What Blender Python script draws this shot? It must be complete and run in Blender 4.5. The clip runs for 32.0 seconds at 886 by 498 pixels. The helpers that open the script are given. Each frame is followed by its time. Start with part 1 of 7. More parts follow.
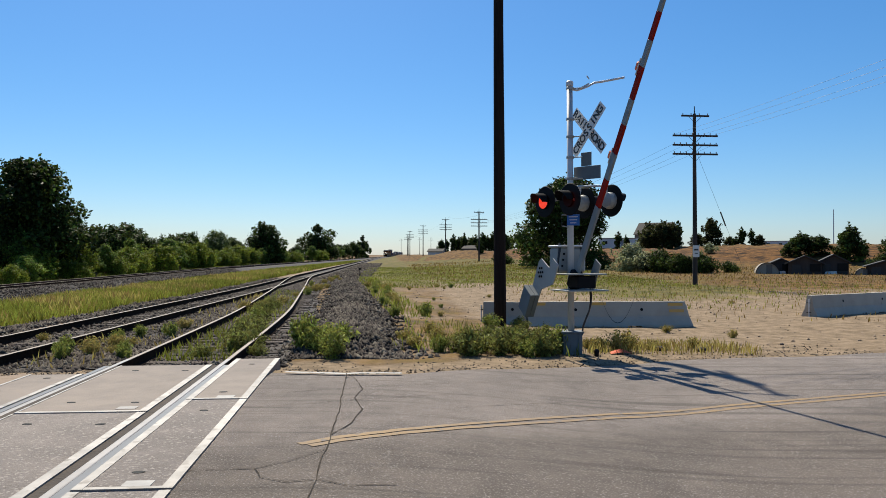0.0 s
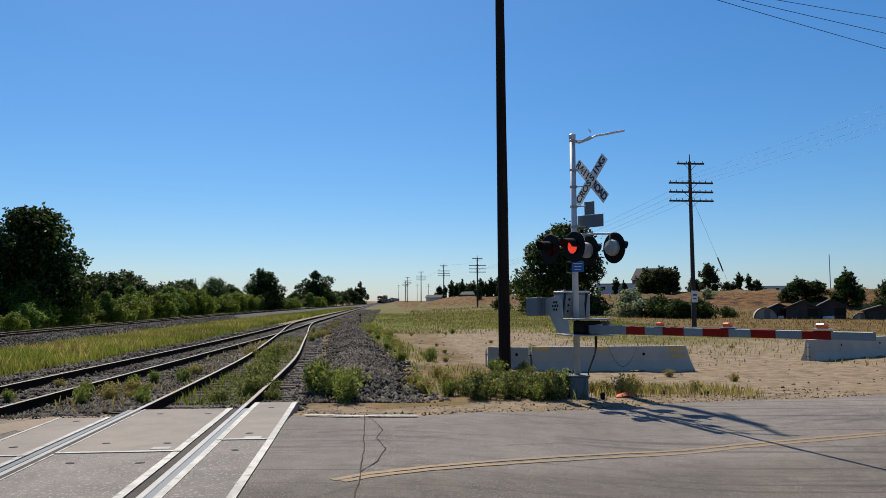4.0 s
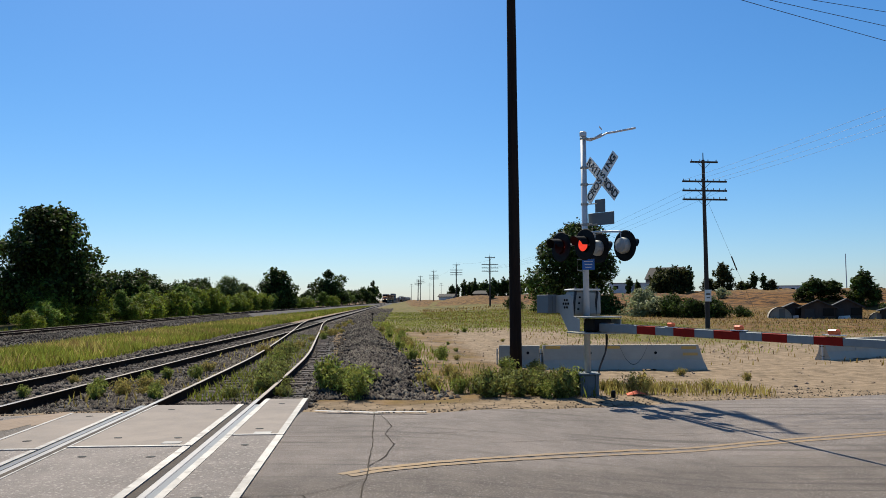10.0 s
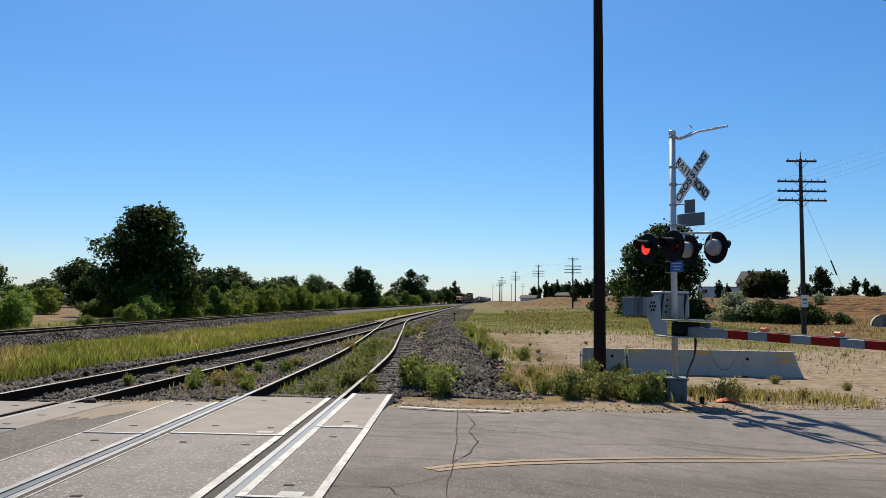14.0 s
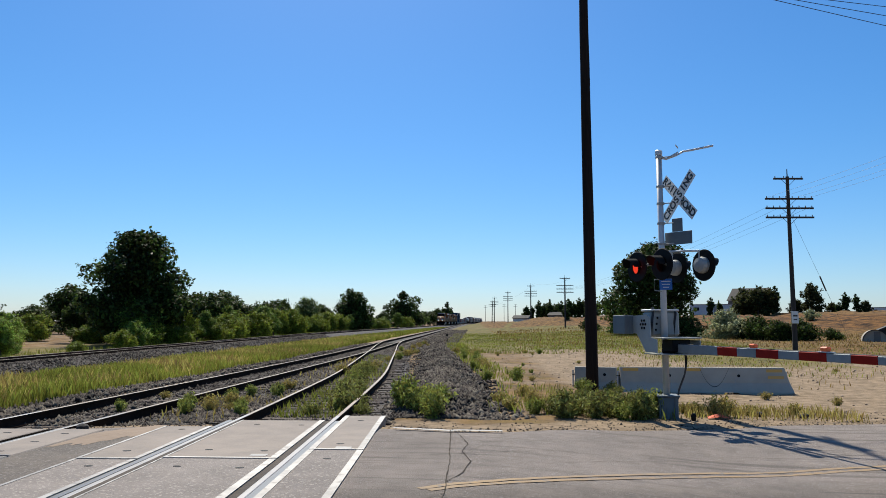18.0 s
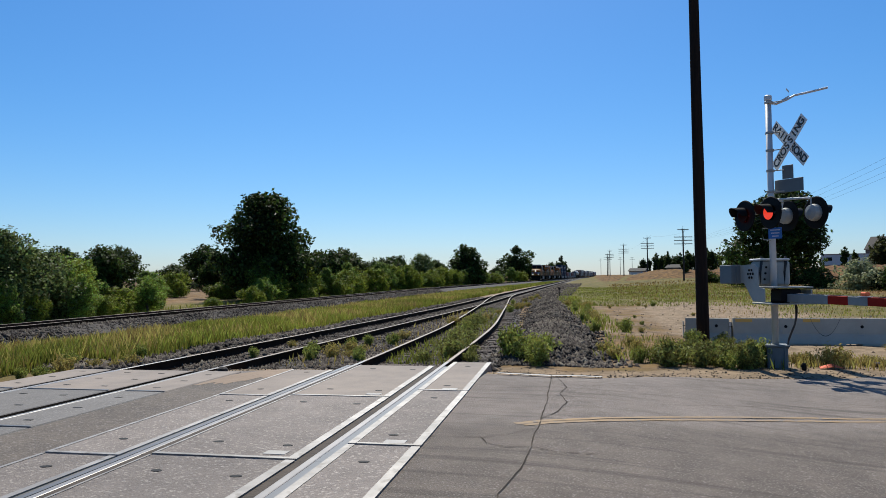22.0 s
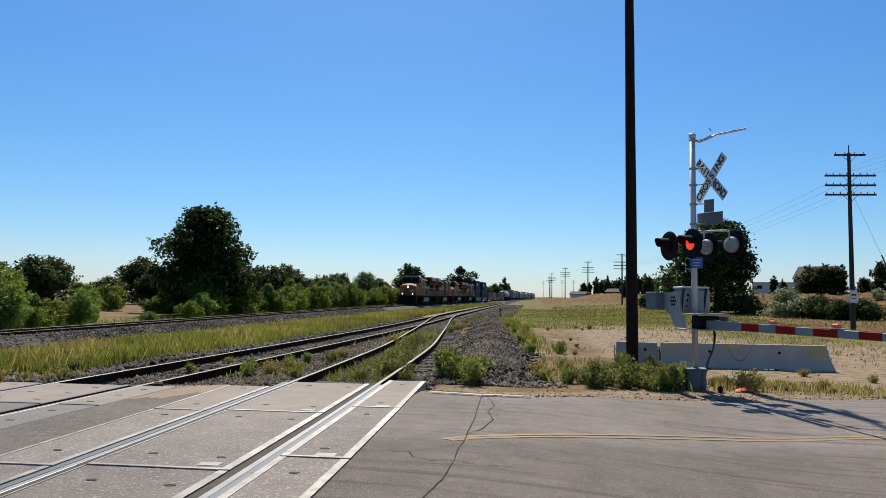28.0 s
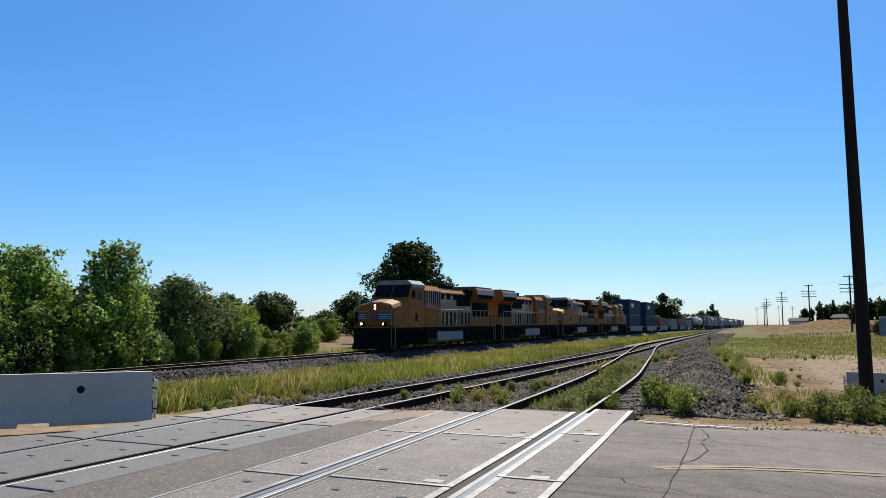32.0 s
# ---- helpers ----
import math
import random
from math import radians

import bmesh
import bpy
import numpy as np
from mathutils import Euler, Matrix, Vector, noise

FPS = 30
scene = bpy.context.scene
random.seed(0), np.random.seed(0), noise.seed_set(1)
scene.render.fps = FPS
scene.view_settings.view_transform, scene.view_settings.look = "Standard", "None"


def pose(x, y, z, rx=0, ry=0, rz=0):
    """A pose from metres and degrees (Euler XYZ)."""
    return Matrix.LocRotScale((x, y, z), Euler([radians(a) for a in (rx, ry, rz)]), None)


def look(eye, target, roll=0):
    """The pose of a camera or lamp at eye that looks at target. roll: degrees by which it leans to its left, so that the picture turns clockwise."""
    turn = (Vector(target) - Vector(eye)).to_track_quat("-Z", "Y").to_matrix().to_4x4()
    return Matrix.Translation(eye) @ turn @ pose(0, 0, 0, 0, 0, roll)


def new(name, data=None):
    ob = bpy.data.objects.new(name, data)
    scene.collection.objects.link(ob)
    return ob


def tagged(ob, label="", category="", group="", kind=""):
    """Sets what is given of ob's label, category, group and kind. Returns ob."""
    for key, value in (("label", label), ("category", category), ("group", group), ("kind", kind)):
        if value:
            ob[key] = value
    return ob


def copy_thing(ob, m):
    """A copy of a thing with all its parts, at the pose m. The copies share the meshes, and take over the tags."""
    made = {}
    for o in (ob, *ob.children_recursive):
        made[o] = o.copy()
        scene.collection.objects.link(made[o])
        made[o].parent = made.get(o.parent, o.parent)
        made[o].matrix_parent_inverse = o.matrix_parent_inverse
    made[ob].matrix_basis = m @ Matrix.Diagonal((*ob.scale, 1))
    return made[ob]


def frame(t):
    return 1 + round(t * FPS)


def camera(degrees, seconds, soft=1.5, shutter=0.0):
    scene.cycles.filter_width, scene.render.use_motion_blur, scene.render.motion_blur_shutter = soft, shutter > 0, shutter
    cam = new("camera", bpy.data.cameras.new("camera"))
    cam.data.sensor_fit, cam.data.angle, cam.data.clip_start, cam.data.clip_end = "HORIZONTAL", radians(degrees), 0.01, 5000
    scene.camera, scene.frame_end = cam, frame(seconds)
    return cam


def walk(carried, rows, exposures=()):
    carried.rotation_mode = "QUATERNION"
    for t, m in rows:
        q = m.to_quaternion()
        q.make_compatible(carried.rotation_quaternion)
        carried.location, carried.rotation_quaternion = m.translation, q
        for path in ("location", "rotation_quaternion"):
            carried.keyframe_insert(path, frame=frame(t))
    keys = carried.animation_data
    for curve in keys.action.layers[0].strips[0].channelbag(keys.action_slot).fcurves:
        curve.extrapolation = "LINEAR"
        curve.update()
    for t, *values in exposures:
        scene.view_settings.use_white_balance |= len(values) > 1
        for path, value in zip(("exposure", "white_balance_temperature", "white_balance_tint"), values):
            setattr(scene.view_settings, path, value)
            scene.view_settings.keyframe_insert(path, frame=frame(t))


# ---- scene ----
cam = camera(62.5, 32.0, soft=0.65)
PATH = [
    (0, (0.214, 0.489, 1.588), (0.217, 2.489, 1.614), 0.0),
    (0.5, (0.25, 0.502, 1.589), (0.252, 2.502, 1.628), -0.0),
    (1, (0.231, 0.516, 1.581), (0.2, 2.514, 1.679), -0.4),
    (1.5, (0.088, 0.615, 1.571), (0.024, 2.608, 1.721), -0.8),
    (2, (0.004, 0.322, 1.579), (-0.056, 2.315, 1.739), -1.0),
    (2.5, (0.02, 0.2, 1.564), (-0.032, 2.193, 1.733), -1.0),
    (3, (0.035, 0.112, 1.562), (-0.006, 2.104, 1.726), -0.9),
    (3.5, (0.006, 0.038, 1.565), (-0.022, 2.031, 1.725), -0.5),
    (4, (-0.03, -0.012, 1.582), (-0.019, 1.982, 1.734), -0.2),
    (4.5, (-0.02, -0.111, 1.571), (0.024, 1.883, 1.719), 0.1),
    (6.5, (-0.012, -0.081, 1.554), (0.004, 1.912, 1.724), 1.1),
    (7, (0.007, -0.057, 1.54), (0.012, 1.936, 1.709), 1.3),
    (7.5, (0.024, -0.059, 1.548), (0.026, 1.934, 1.713), 1.2),
    (8, (0.018, -0.049, 1.544), (0.016, 1.945, 1.703), 1.0),
    (8.5, (0.017, -0.019, 1.534), (0.011, 1.975, 1.69), 0.6),
    (9, (0.032, -0.015, 1.548), (0.024, 1.979, 1.698), -0.1),
    (9.5, (0.025, -0.034, 1.549), (0.014, 1.96, 1.698), -0.3),
    (10, (0.02, -0.026, 1.55), (-0.004, 1.969, 1.7), -0.1),
    (10.5, (0.006, -0.037, 1.536), (-0.05, 1.957, 1.683), 0.0),
    (11, (-0.022, -0.082, 1.517), (-0.098, 1.911, 1.663), 0.6),
    (11.5, (-0.038, -0.071, 1.533), (-0.135, 1.922, 1.659), 1.0),
    (12, (-0.052, -0.127, 1.539), (-0.165, 1.866, 1.662), 1.0),
    (12.5, (-0.057, -0.093, 1.539), (-0.201, 1.898, 1.666), 1.2),
    (13, (-0.046, -0.083, 1.527), (-0.234, 1.904, 1.665), 1.3),
    (13.5, (-0.038, -0.075, 1.521), (-0.267, 1.907, 1.664), 1.3),
    (14, (-0.019, -0.09, 1.53), (-0.266, 1.889, 1.68), 0.9),
    (14.5, (-0.024, -0.1, 1.523), (-0.281, 1.876, 1.696), 0.8),
    (16.5, (0.023, -0.227, 1.523), (-0.22, 1.748, 1.722), 0.7),
    (17, (0.009, -0.213, 1.521), (-0.227, 1.763, 1.721), 0.6),
    (17.5, (0.007, -0.228, 1.521), (-0.223, 1.748, 1.724), 0.3),
    (18, (0.012, -0.205, 1.521), (-0.213, 1.771, 1.729), 0.1),
    (18.5, (0.006, -0.239, 1.519), (-0.24, 1.734, 1.728), 0.2),
    (19, (-0.017, -0.32, 1.532), (-0.436, 1.624, 1.74), 0.0),
    (19.5, (-0.029, -0.352, 1.516), (-0.661, 1.535, 1.722), 0.1),
    (20, (-0.043, -0.395, 1.486), (-0.894, 1.404, 1.684), 0.1),
    (20.5, (-0.015, -0.464, 1.482), (-0.948, 1.294, 1.675), -0.3),
    (21, (0.104, -0.493, 1.485), (-0.74, 1.306, 1.714), -0.6),
    (21.5, (0.23, -0.609, 1.494), (-0.355, 1.289, 1.729), -1.6),
    (22, (0.3, -0.719, 1.473), (-0.23, 1.207, 1.559), -0.5),
    (22.5, (0.336, -0.72, 1.487), (-0.156, 1.219, 1.509), 0.1),
    (23, (0.412, -0.795, 1.504), (-0.056, 1.147, 1.605), 0.7),
    (23.5, (0.517, -0.88, 1.489), (0.076, 1.063, 1.664), 0.7),
    (24, (0.565, -0.96, 1.475), (0.169, 0.992, 1.651), 0.4),
    (24.5, (0.548, -1.033, 1.475), (0.186, 0.926, 1.658), -0.2),
    (25, (0.509, -1.13, 1.473), (0.168, 0.833, 1.654), -0.1),
    (25.5, (0.516, -1.187, 1.495), (0.193, 0.781, 1.649), -0.2),
    (27.5, (0.535, -1.101, 1.518), (0.186, 0.863, 1.661), 1.1),
    (28, (0.52, -1.125, 1.502), (0.137, 0.833, 1.641), 0.8),
    (28.5, (0.533, -1.14, 1.48), (0.15, 0.819, 1.615), 0.7),
    (29, (0.54, -1.171, 1.49), (0.128, 0.782, 1.611), 0.7),
    (29.5, (0.528, -1.154, 1.492), (0.061, 0.788, 1.597), 0.8),
    (30, (0.54, -1.203, 1.508), (-0.013, 0.716, 1.606), 0.6),
    (30.5, (0.545, -1.263, 1.506), (-0.104, 0.626, 1.61), 0.1),
    (31, (0.567, -1.346, 1.48), (-0.157, 0.51, 1.66), 0.1),
    (31.5, (0.619, -1.402, 1.497), (-0.186, 0.417, 1.702), 0.5),
    (32, (0.538, -1.483, 1.486), (-0.347, 0.298, 1.701), 0.2),
]
walk(cam, [(t, look(eye, target, roll)) for t, eye, target, roll in PATH], exposures=[(t, e + 0.94, k, 8) for t, e, k in ((0, -0.43, 6310), (1, -0.50, 6260), (1.5, -0.70, 6150), (2, -0.66, 6080), (3, -0.58, 6080), (4, -0.64, 6110), (7, -0.43, 6210), (9, -0.44, 6240), (11, -0.43, 6260), (12, -0.59, 6240), (13, -0.45, 6240), (14, -0.43, 6210), (17, -0.46, 6110), (18, -0.42, 6060), (19, -0.50, 6010), (20, -0.55, 6010), (21, -0.54, 5910), (22, -0.54, 5940), (23, -0.46, 6210), (24, -0.47, 6060), (25, -0.43, 6110), (28, -0.46, 6240), (29, -0.43, 6260), (30, -0.61, 6240), (31, -0.43, 6160), (32, -0.33, 6010))])

# ---- world, sun ----
SUN_AZ, SUN_EL = 16.0, 50.0          # degrees left of +y, above the horizon
world = bpy.data.worlds.new("sky")
scene.world = world
world.use_nodes = True
wn = world.node_tree.nodes
sky = wn.new("ShaderNodeTexSky")
sky.sky_type = "NISHITA"
sky.sun_disc = False
sky.sun_elevation = radians(SUN_EL)
sky.sun_rotation = radians(-SUN_AZ)
sky.altitude = 278
sky.air_density = 1.100
sky.dust_density = 0.500
sky.ozone_density = 8.00
wn["Background"].inputs["Strength"].default_value = 0.0782
sat = wn.new("ShaderNodeHueSaturation")
sat.inputs["Saturation"].default_value = 1.200
sat.inputs["Hue"].default_value = 0.4955
world.node_tree.links.new(sky.outputs[0], sat.inputs["Color"])
haze = wn.new("ShaderNodeMix")
haze.data_type = "RGBA"
haze.inputs[0].default_value = 0.093
haze.inputs[7].default_value = (2.33, 3.20, 8.00, 1)
world.node_tree.links.new(sat.outputs[0], haze.inputs[6])
world.node_tree.links.new(haze.outputs[2], wn["Background"].inputs["Color"])
sun_data = bpy.data.lights.new("sun", "SUN")
sun_data.energy = 5.0
sun_data.angle = radians(0.53)
sun_data.color = (1.0, 0.90, 0.73)
sun = new("sun", sun_data)
az, el = radians(SUN_AZ), radians(SUN_EL)
to_sun = Vector((-math.sin(az) * math.cos(el), math.cos(az) * math.cos(el), math.sin(el)))
sun.matrix_world = look(to_sun * 200, (0, 0, 0))

# ---- materials ----
MATS = {}


def mat(name, a, b=None, rough=0.8, metal=0.0, scale=6.0, bump=0.0, bscale=40.0, spots=None, obj=0.0, island=0.0,
        emit=None, strength=0.0, coat=0.0, stretch=(1, 1, 1), spec=0.5, trans=0.0):
    """A surface from two colours mixed by noise at two scales, with relief, dark spots and a change from piece to piece."""
    if name in MATS:
        return MATS[name]
    b = b or tuple(c * 0.75 for c in a)
    m = bpy.data.materials.new(name)
    m.use_nodes = True
    nt = m.node_tree
    nd, ln = nt.nodes, nt.links.new
    bsdf = nd["Principled BSDF"]
    tc = nd.new("ShaderNodeTexCoord")
    mp = nd.new("ShaderNodeMapping")
    mp.inputs["Scale"].default_value = stretch
    ln(tc.outputs["Object"], mp.inputs["Vector"])
    n1 = nd.new("ShaderNodeTexNoise")
    n1.inputs["Scale"].default_value = scale
    n1.inputs["Detail"].default_value = 5
    n1.inputs["Roughness"].default_value = 0.65
    n2 = nd.new("ShaderNodeTexNoise")
    n2.inputs["Scale"].default_value = scale * 0.13
    n2.inputs["Detail"].default_value = 2
    ln(mp.outputs[0], n1.inputs["Vector"])
    ln(mp.outputs[0], n2.inputs["Vector"])
    add = nd.new("ShaderNodeMath")
    add.operation = "MULTIPLY_ADD"
    add.inputs[1].default_value = 0.5
    ln(n2.outputs[0], add.inputs[0])
    half = nd.new("ShaderNodeMath")
    half.operation = "MULTIPLY"
    half.inputs[1].default_value = 0.5
    ln(n1.outputs[0], half.inputs[0])
    ln(half.outputs[0], add.inputs[2])
    ramp = nd.new("ShaderNodeValToRGB")
    ramp.color_ramp.elements[0].position, ramp.color_ramp.elements[1].position = 0.36, 0.64
    ramp.color_ramp.elements[0].color, ramp.color_ramp.elements[1].color = (*b, 1), (*a, 1)
    ln(add.outputs[0], ramp.inputs[0])
    col = ramp.outputs[0]
    if spots:
        sc, sp = spots
        vo = nd.new("ShaderNodeTexNoise")
        vo.inputs["Scale"].default_value = sc
        vo.inputs["Detail"].default_value = 3
        ln(mp.outputs[0], vo.inputs["Vector"])
        r2 = nd.new("ShaderNodeValToRGB")
        r2.color_ramp.elements[0].position, r2.color_ramp.elements[1].position = 0.56, 0.66
        ln(vo.outputs[0], r2.inputs[0])
        mx = nd.new("ShaderNodeMix")
        mx.data_type = "RGBA"
        ln(r2.outputs[0], mx.inputs[0])
        ln(col, mx.inputs[6])
        mx.inputs[7].default_value = (*sp, 1)
        col = mx.outputs[2]
    if obj or island:
        src = nd.new("ShaderNodeObjectInfo").outputs["Random"] if obj else nd.new("ShaderNodeNewGeometry").outputs["Random Per Island"]
        amt = obj or island
        mr = nd.new("ShaderNodeMapRange")
        mr.inputs[3].default_value, mr.inputs[4].default_value = 1 - amt, 1 + amt
        ln(src, mr.inputs[0])
        hs = nd.new("ShaderNodeHueSaturation")
        ln(mr.outputs[0], hs.inputs["Value"])
        if island:
            mh = nd.new("ShaderNodeMapRange")
            mh.inputs[3].default_value, mh.inputs[4].default_value = 0.5 - 0.05 * amt, 0.5 + 0.04 * amt
            ln(src, mh.inputs[0])
            ln(mh.outputs[0], hs.inputs["Hue"])
        ln(col, hs.inputs["Color"])
        col = hs.outputs[0]
    ln(col, bsdf.inputs["Base Color"])
    bsdf.inputs["Roughness"].default_value = rough
    bsdf.inputs["Metallic"].default_value = metal
    bsdf.inputs["Specular IOR Level"].default_value = spec
    bsdf.inputs["Coat Weight"].default_value = coat
    if trans:
        bsdf.inputs["Transmission Weight"].default_value = trans
    if bump:
        nb = nd.new("ShaderNodeTexNoise")
        nb.inputs["Scale"].default_value = bscale
        nb.inputs["Detail"].default_value = 4
        ln(mp.outputs[0], nb.inputs["Vector"])
        bp = nd.new("ShaderNodeBump")
        bp.inputs["Strength"].default_value = bump
        bp.inputs["Distance"].default_value = 0.02
        ln(nb.outputs[0], bp.inputs["Height"])
        ln(bp.outputs[0], bsdf.inputs["Normal"])
    if emit:
        bsdf.inputs["Emission Color"].default_value = (*emit, 1)
        bsdf.inputs["Emission Strength"].default_value = strength
    MATS[name] = m
    return m


def leaf_mat(name, a, b, island=0.45):
    """Thin leaves: a diffuse face that lets some sun through."""
    m = mat(name, a, b, rough=0.55, scale=0.9, island=island, spec=0.10)
    nt = m.node_tree
    tr = nt.nodes.new("ShaderNodeBsdfTranslucent")
    mix = nt.nodes.new("ShaderNodeMixShader")
    mix.inputs[0].default_value = 0.42
    bsdf = nt.nodes["Principled BSDF"]
    nt.links.new(bsdf.inputs["Base Color"].links[0].from_socket, tr.inputs["Color"])
    nt.links.new(bsdf.outputs[0], mix.inputs[1])
    nt.links.new(tr.outputs[0], mix.inputs[2])
    nt.links.new(mix.outputs[0], nt.nodes["Material Output"].inputs["Surface"])
    return m


ASPHALT = mat("asphalt", (0.222, 0.183, 0.156), (0.118, 0.097, 0.0827), rough=0.9, scale=2.6, bump=1.0, bscale=70, spots=(62, (0.33, 0.296, 0.27)), spec=0.3)
nt = ASPHALT.node_tree
tcn, mpn, nz, rp, mx = (nt.nodes.new("ShaderNode" + k) for k in ("TexCoord", "Mapping", "TexNoise", "ValToRGB", "Mix"))
mpn.inputs["Rotation"].default_value = (0, 0, radians(-22))
mpn.inputs["Scale"].default_value = (0.22, 6.5, 1)
nz.inputs["Scale"].default_value = 1.0
nz.inputs["Detail"].default_value = 6
rp.color_ramp.elements[0].position, rp.color_ramp.elements[1].position = 0.53, 0.68
rp.color_ramp.elements[1].color = (0.55, 0.55, 0.55, 1)
mx.data_type = "RGBA"
mx.inputs[7].default_value = (0.06, 0.05, 0.041, 1)
base_in = nt.nodes["Principled BSDF"].inputs["Base Color"]
nt.links.new(tcn.outputs["Object"], mpn.inputs["Vector"])
nt.links.new(mpn.outputs[0], nz.inputs["Vector"])
nt.links.new(nz.outputs[0], rp.inputs[0])
nt.links.new(rp.outputs[0], mx.inputs[0])
nt.links.new(base_in.links[0].from_socket, mx.inputs[6])
sx, ln1, ln2, mr, m2 = (nt.nodes.new("ShaderNode" + k) for k in ("SeparateXYZ", "Math", "Math", "MapRange", "Mix"))
nt.links.new(tcn.outputs["Object"], sx.inputs[0])
ln1.operation, ln2.operation = "MULTIPLY_ADD", "MULTIPLY_ADD"
nt.links.new(sx.outputs[0], ln1.inputs[0])
nt.links.new(sx.outputs[1], ln1.inputs[2])
ln1.inputs[1].default_value = -0.43
nt.links.new(nz.outputs[0], ln2.inputs[0])
ln2.inputs[1].default_value = 0.8
nt.links.new(ln1.outputs[0], ln2.inputs[2])
mr.inputs[1].default_value, mr.inputs[2].default_value, mr.inputs[3].default_value, mr.inputs[4].default_value = 7.9, 7.2, 0.0, 0.8
nt.links.new(ln2.outputs[0], mr.inputs[0])
m2.data_type, m2.blend_type = "RGBA", "MULTIPLY"
m2.inputs[7].default_value = (0.70, 0.685, 0.655, 1)
nt.links.new(mr.outputs[0], m2.inputs[0])
nt.links.new(mx.outputs[2], m2.inputs[6])
nt.links.new(m2.outputs[2], base_in)
ASPHALT_PATCH = mat("patched_asphalt", (0.128, 0.102, 0.08), (0.0716, 0.0574, 0.0467), rough=0.9, scale=5, bump=0.9, bscale=45, spots=(26, (0.174, 0.15, 0.131)))
TAR = mat("tar", (0.048, 0.0405, 0.033), (0.09, 0.0765, 0.063), rough=0.95, scale=20, spec=0.02)
YELLOW_LINE = mat("yellow_paint", (0.282, 0.172, 0.0608), (0.179, 0.127, 0.0788), rough=0.8, scale=7, spots=(14, (0.13, 0.111, 0.0968)))
WHITE_LINE = mat("white_paint", (0.364, 0.346, 0.322), (0.235, 0.219, 0.202), rough=0.7, scale=9)
CONCRETE_PANEL = mat("panel_concrete", (0.221, 0.186, 0.162), (0.133, 0.111, 0.0977), rough=0.88, scale=2.4, bump=0.8, bscale=60, spots=(34, (0.30, 0.262, 0.228)), obj=0.12)
PANEL_GREY = mat("worn_panel_concrete", (0.123, 0.111, 0.103), (0.079, 0.0718, 0.0664), rough=0.8, scale=2.0, bump=0.3, bscale=50, spots=(40, (0.169, 0.156, 0.145)), obj=0.1)
PALE_PANEL = mat("pale_concrete", (0.26, 0.214, 0.176), (0.171, 0.144, 0.123), rough=0.9, scale=2.2, bump=0.4, bscale=50, obj=0.08)
STEEL_STRIP = mat("worn_steel", (0.326, 0.304, 0.28), (0.122, 0.11, 0.0976), rough=0.5, metal=0.35, scale=2.6, spots=(7, (0.139, 0.122, 0.104)))
RAIL_HEAD = mat("rail_head", (0.305, 0.277, 0.248), (0.211, 0.19, 0.167), rough=0.4, metal=0.35, scale=3)
RAIL_DULL = mat("dull_rail_head", (0.206, 0.187, 0.173), (0.118, 0.106, 0.096), rough=0.45, metal=0.4, scale=3)
RAIL_TAN = mat("tan_rail_head", (0.196, 0.152, 0.116), (0.106, 0.08, 0.0624), rough=0.6, metal=0.2, scale=3)
RAIL_WEB = mat("rail_rust", (0.036, 0.022, 0.015), (0.016, 0.011, 0.008), rough=0.95, scale=7, spec=0.03)
TIE = mat("old_tie", (0.103, 0.0744, 0.0576), (0.0514, 0.0384, 0.0312), rough=0.95, scale=5, stretch=(1, 8, 8), bump=0.6, obj=0.25)
BALLAST = mat("ballast_bed", (0.072, 0.0571, 0.0486), (0.0109, 0.00904, 0.00832), rough=0.95, scale=9, bump=1.0, bscale=22)
STONE = mat("ballast_stone", (0.104, 0.0856, 0.0717), (0.0326, 0.0269, 0.023), rough=0.9, scale=4, island=0.85, spec=0.15)
DIRT = mat("dry_dirt", (0.264, 0.193, 0.134), (0.185, 0.132, 0.0896), rough=0.95, scale=0.8, bump=0.8, bscale=14, spots=(6, (0.224, 0.164, 0.111)))
CONCRETE = mat("barrier_concrete", (0.40, 0.365, 0.30), (0.32, 0.29, 0.235), rough=0.85, scale=2.2, bump=0.35, bscale=30)
WOOD_POLE = mat("creosote_wood", (0.030, 0.021, 0.017), (0.011, 0.0085, 0.0075), rough=0.9, scale=3, stretch=(6, 6, 0.5), bump=0.5, spec=0.1)
GREY_WOOD = mat("grey_wood", (0.0484, 0.0393, 0.0333), (0.0242, 0.0197, 0.0167), rough=0.9, scale=4, stretch=(5, 5, 0.6))
ALU = mat("galvanised", (0.58, 0.58, 0.57), (0.44, 0.44, 0.44), rough=0.5, metal=0.25, scale=4)
GREY_PAINT = mat("grey_paint", (0.35, 0.348, 0.324), (0.263, 0.264, 0.246), rough=0.55, scale=5, metal=0.1)
BLACK_PAINT = mat("black_paint", (0.006, 0.006, 0.0065), (0.010, 0.010, 0.010), rough=0.65, scale=5, spec=0.12)
SIGN_WHITE = mat("sign_white", (0.72, 0.72, 0.70), (0.6, 0.6, 0.58), rough=0.5, scale=5)
SIGN_BLACK = mat("sign_black", (0.02, 0.02, 0.02), (0.03, 0.03, 0.03), rough=0.5)
BLUE_SIGN = mat("blue_sign", (0.02, 0.12, 0.40), (0.015, 0.09, 0.32), rough=0.5)
ARM_WHITE = mat("arm_white", (0.22, 0.245, 0.25), (0.165, 0.185, 0.19), rough=0.55, scale=6, spec=0.2)
ARM_RED = mat("arm_red", (0.26, 0.014, 0.008), (0.19, 0.011, 0.007), rough=0.6, scale=6, spec=0.06)
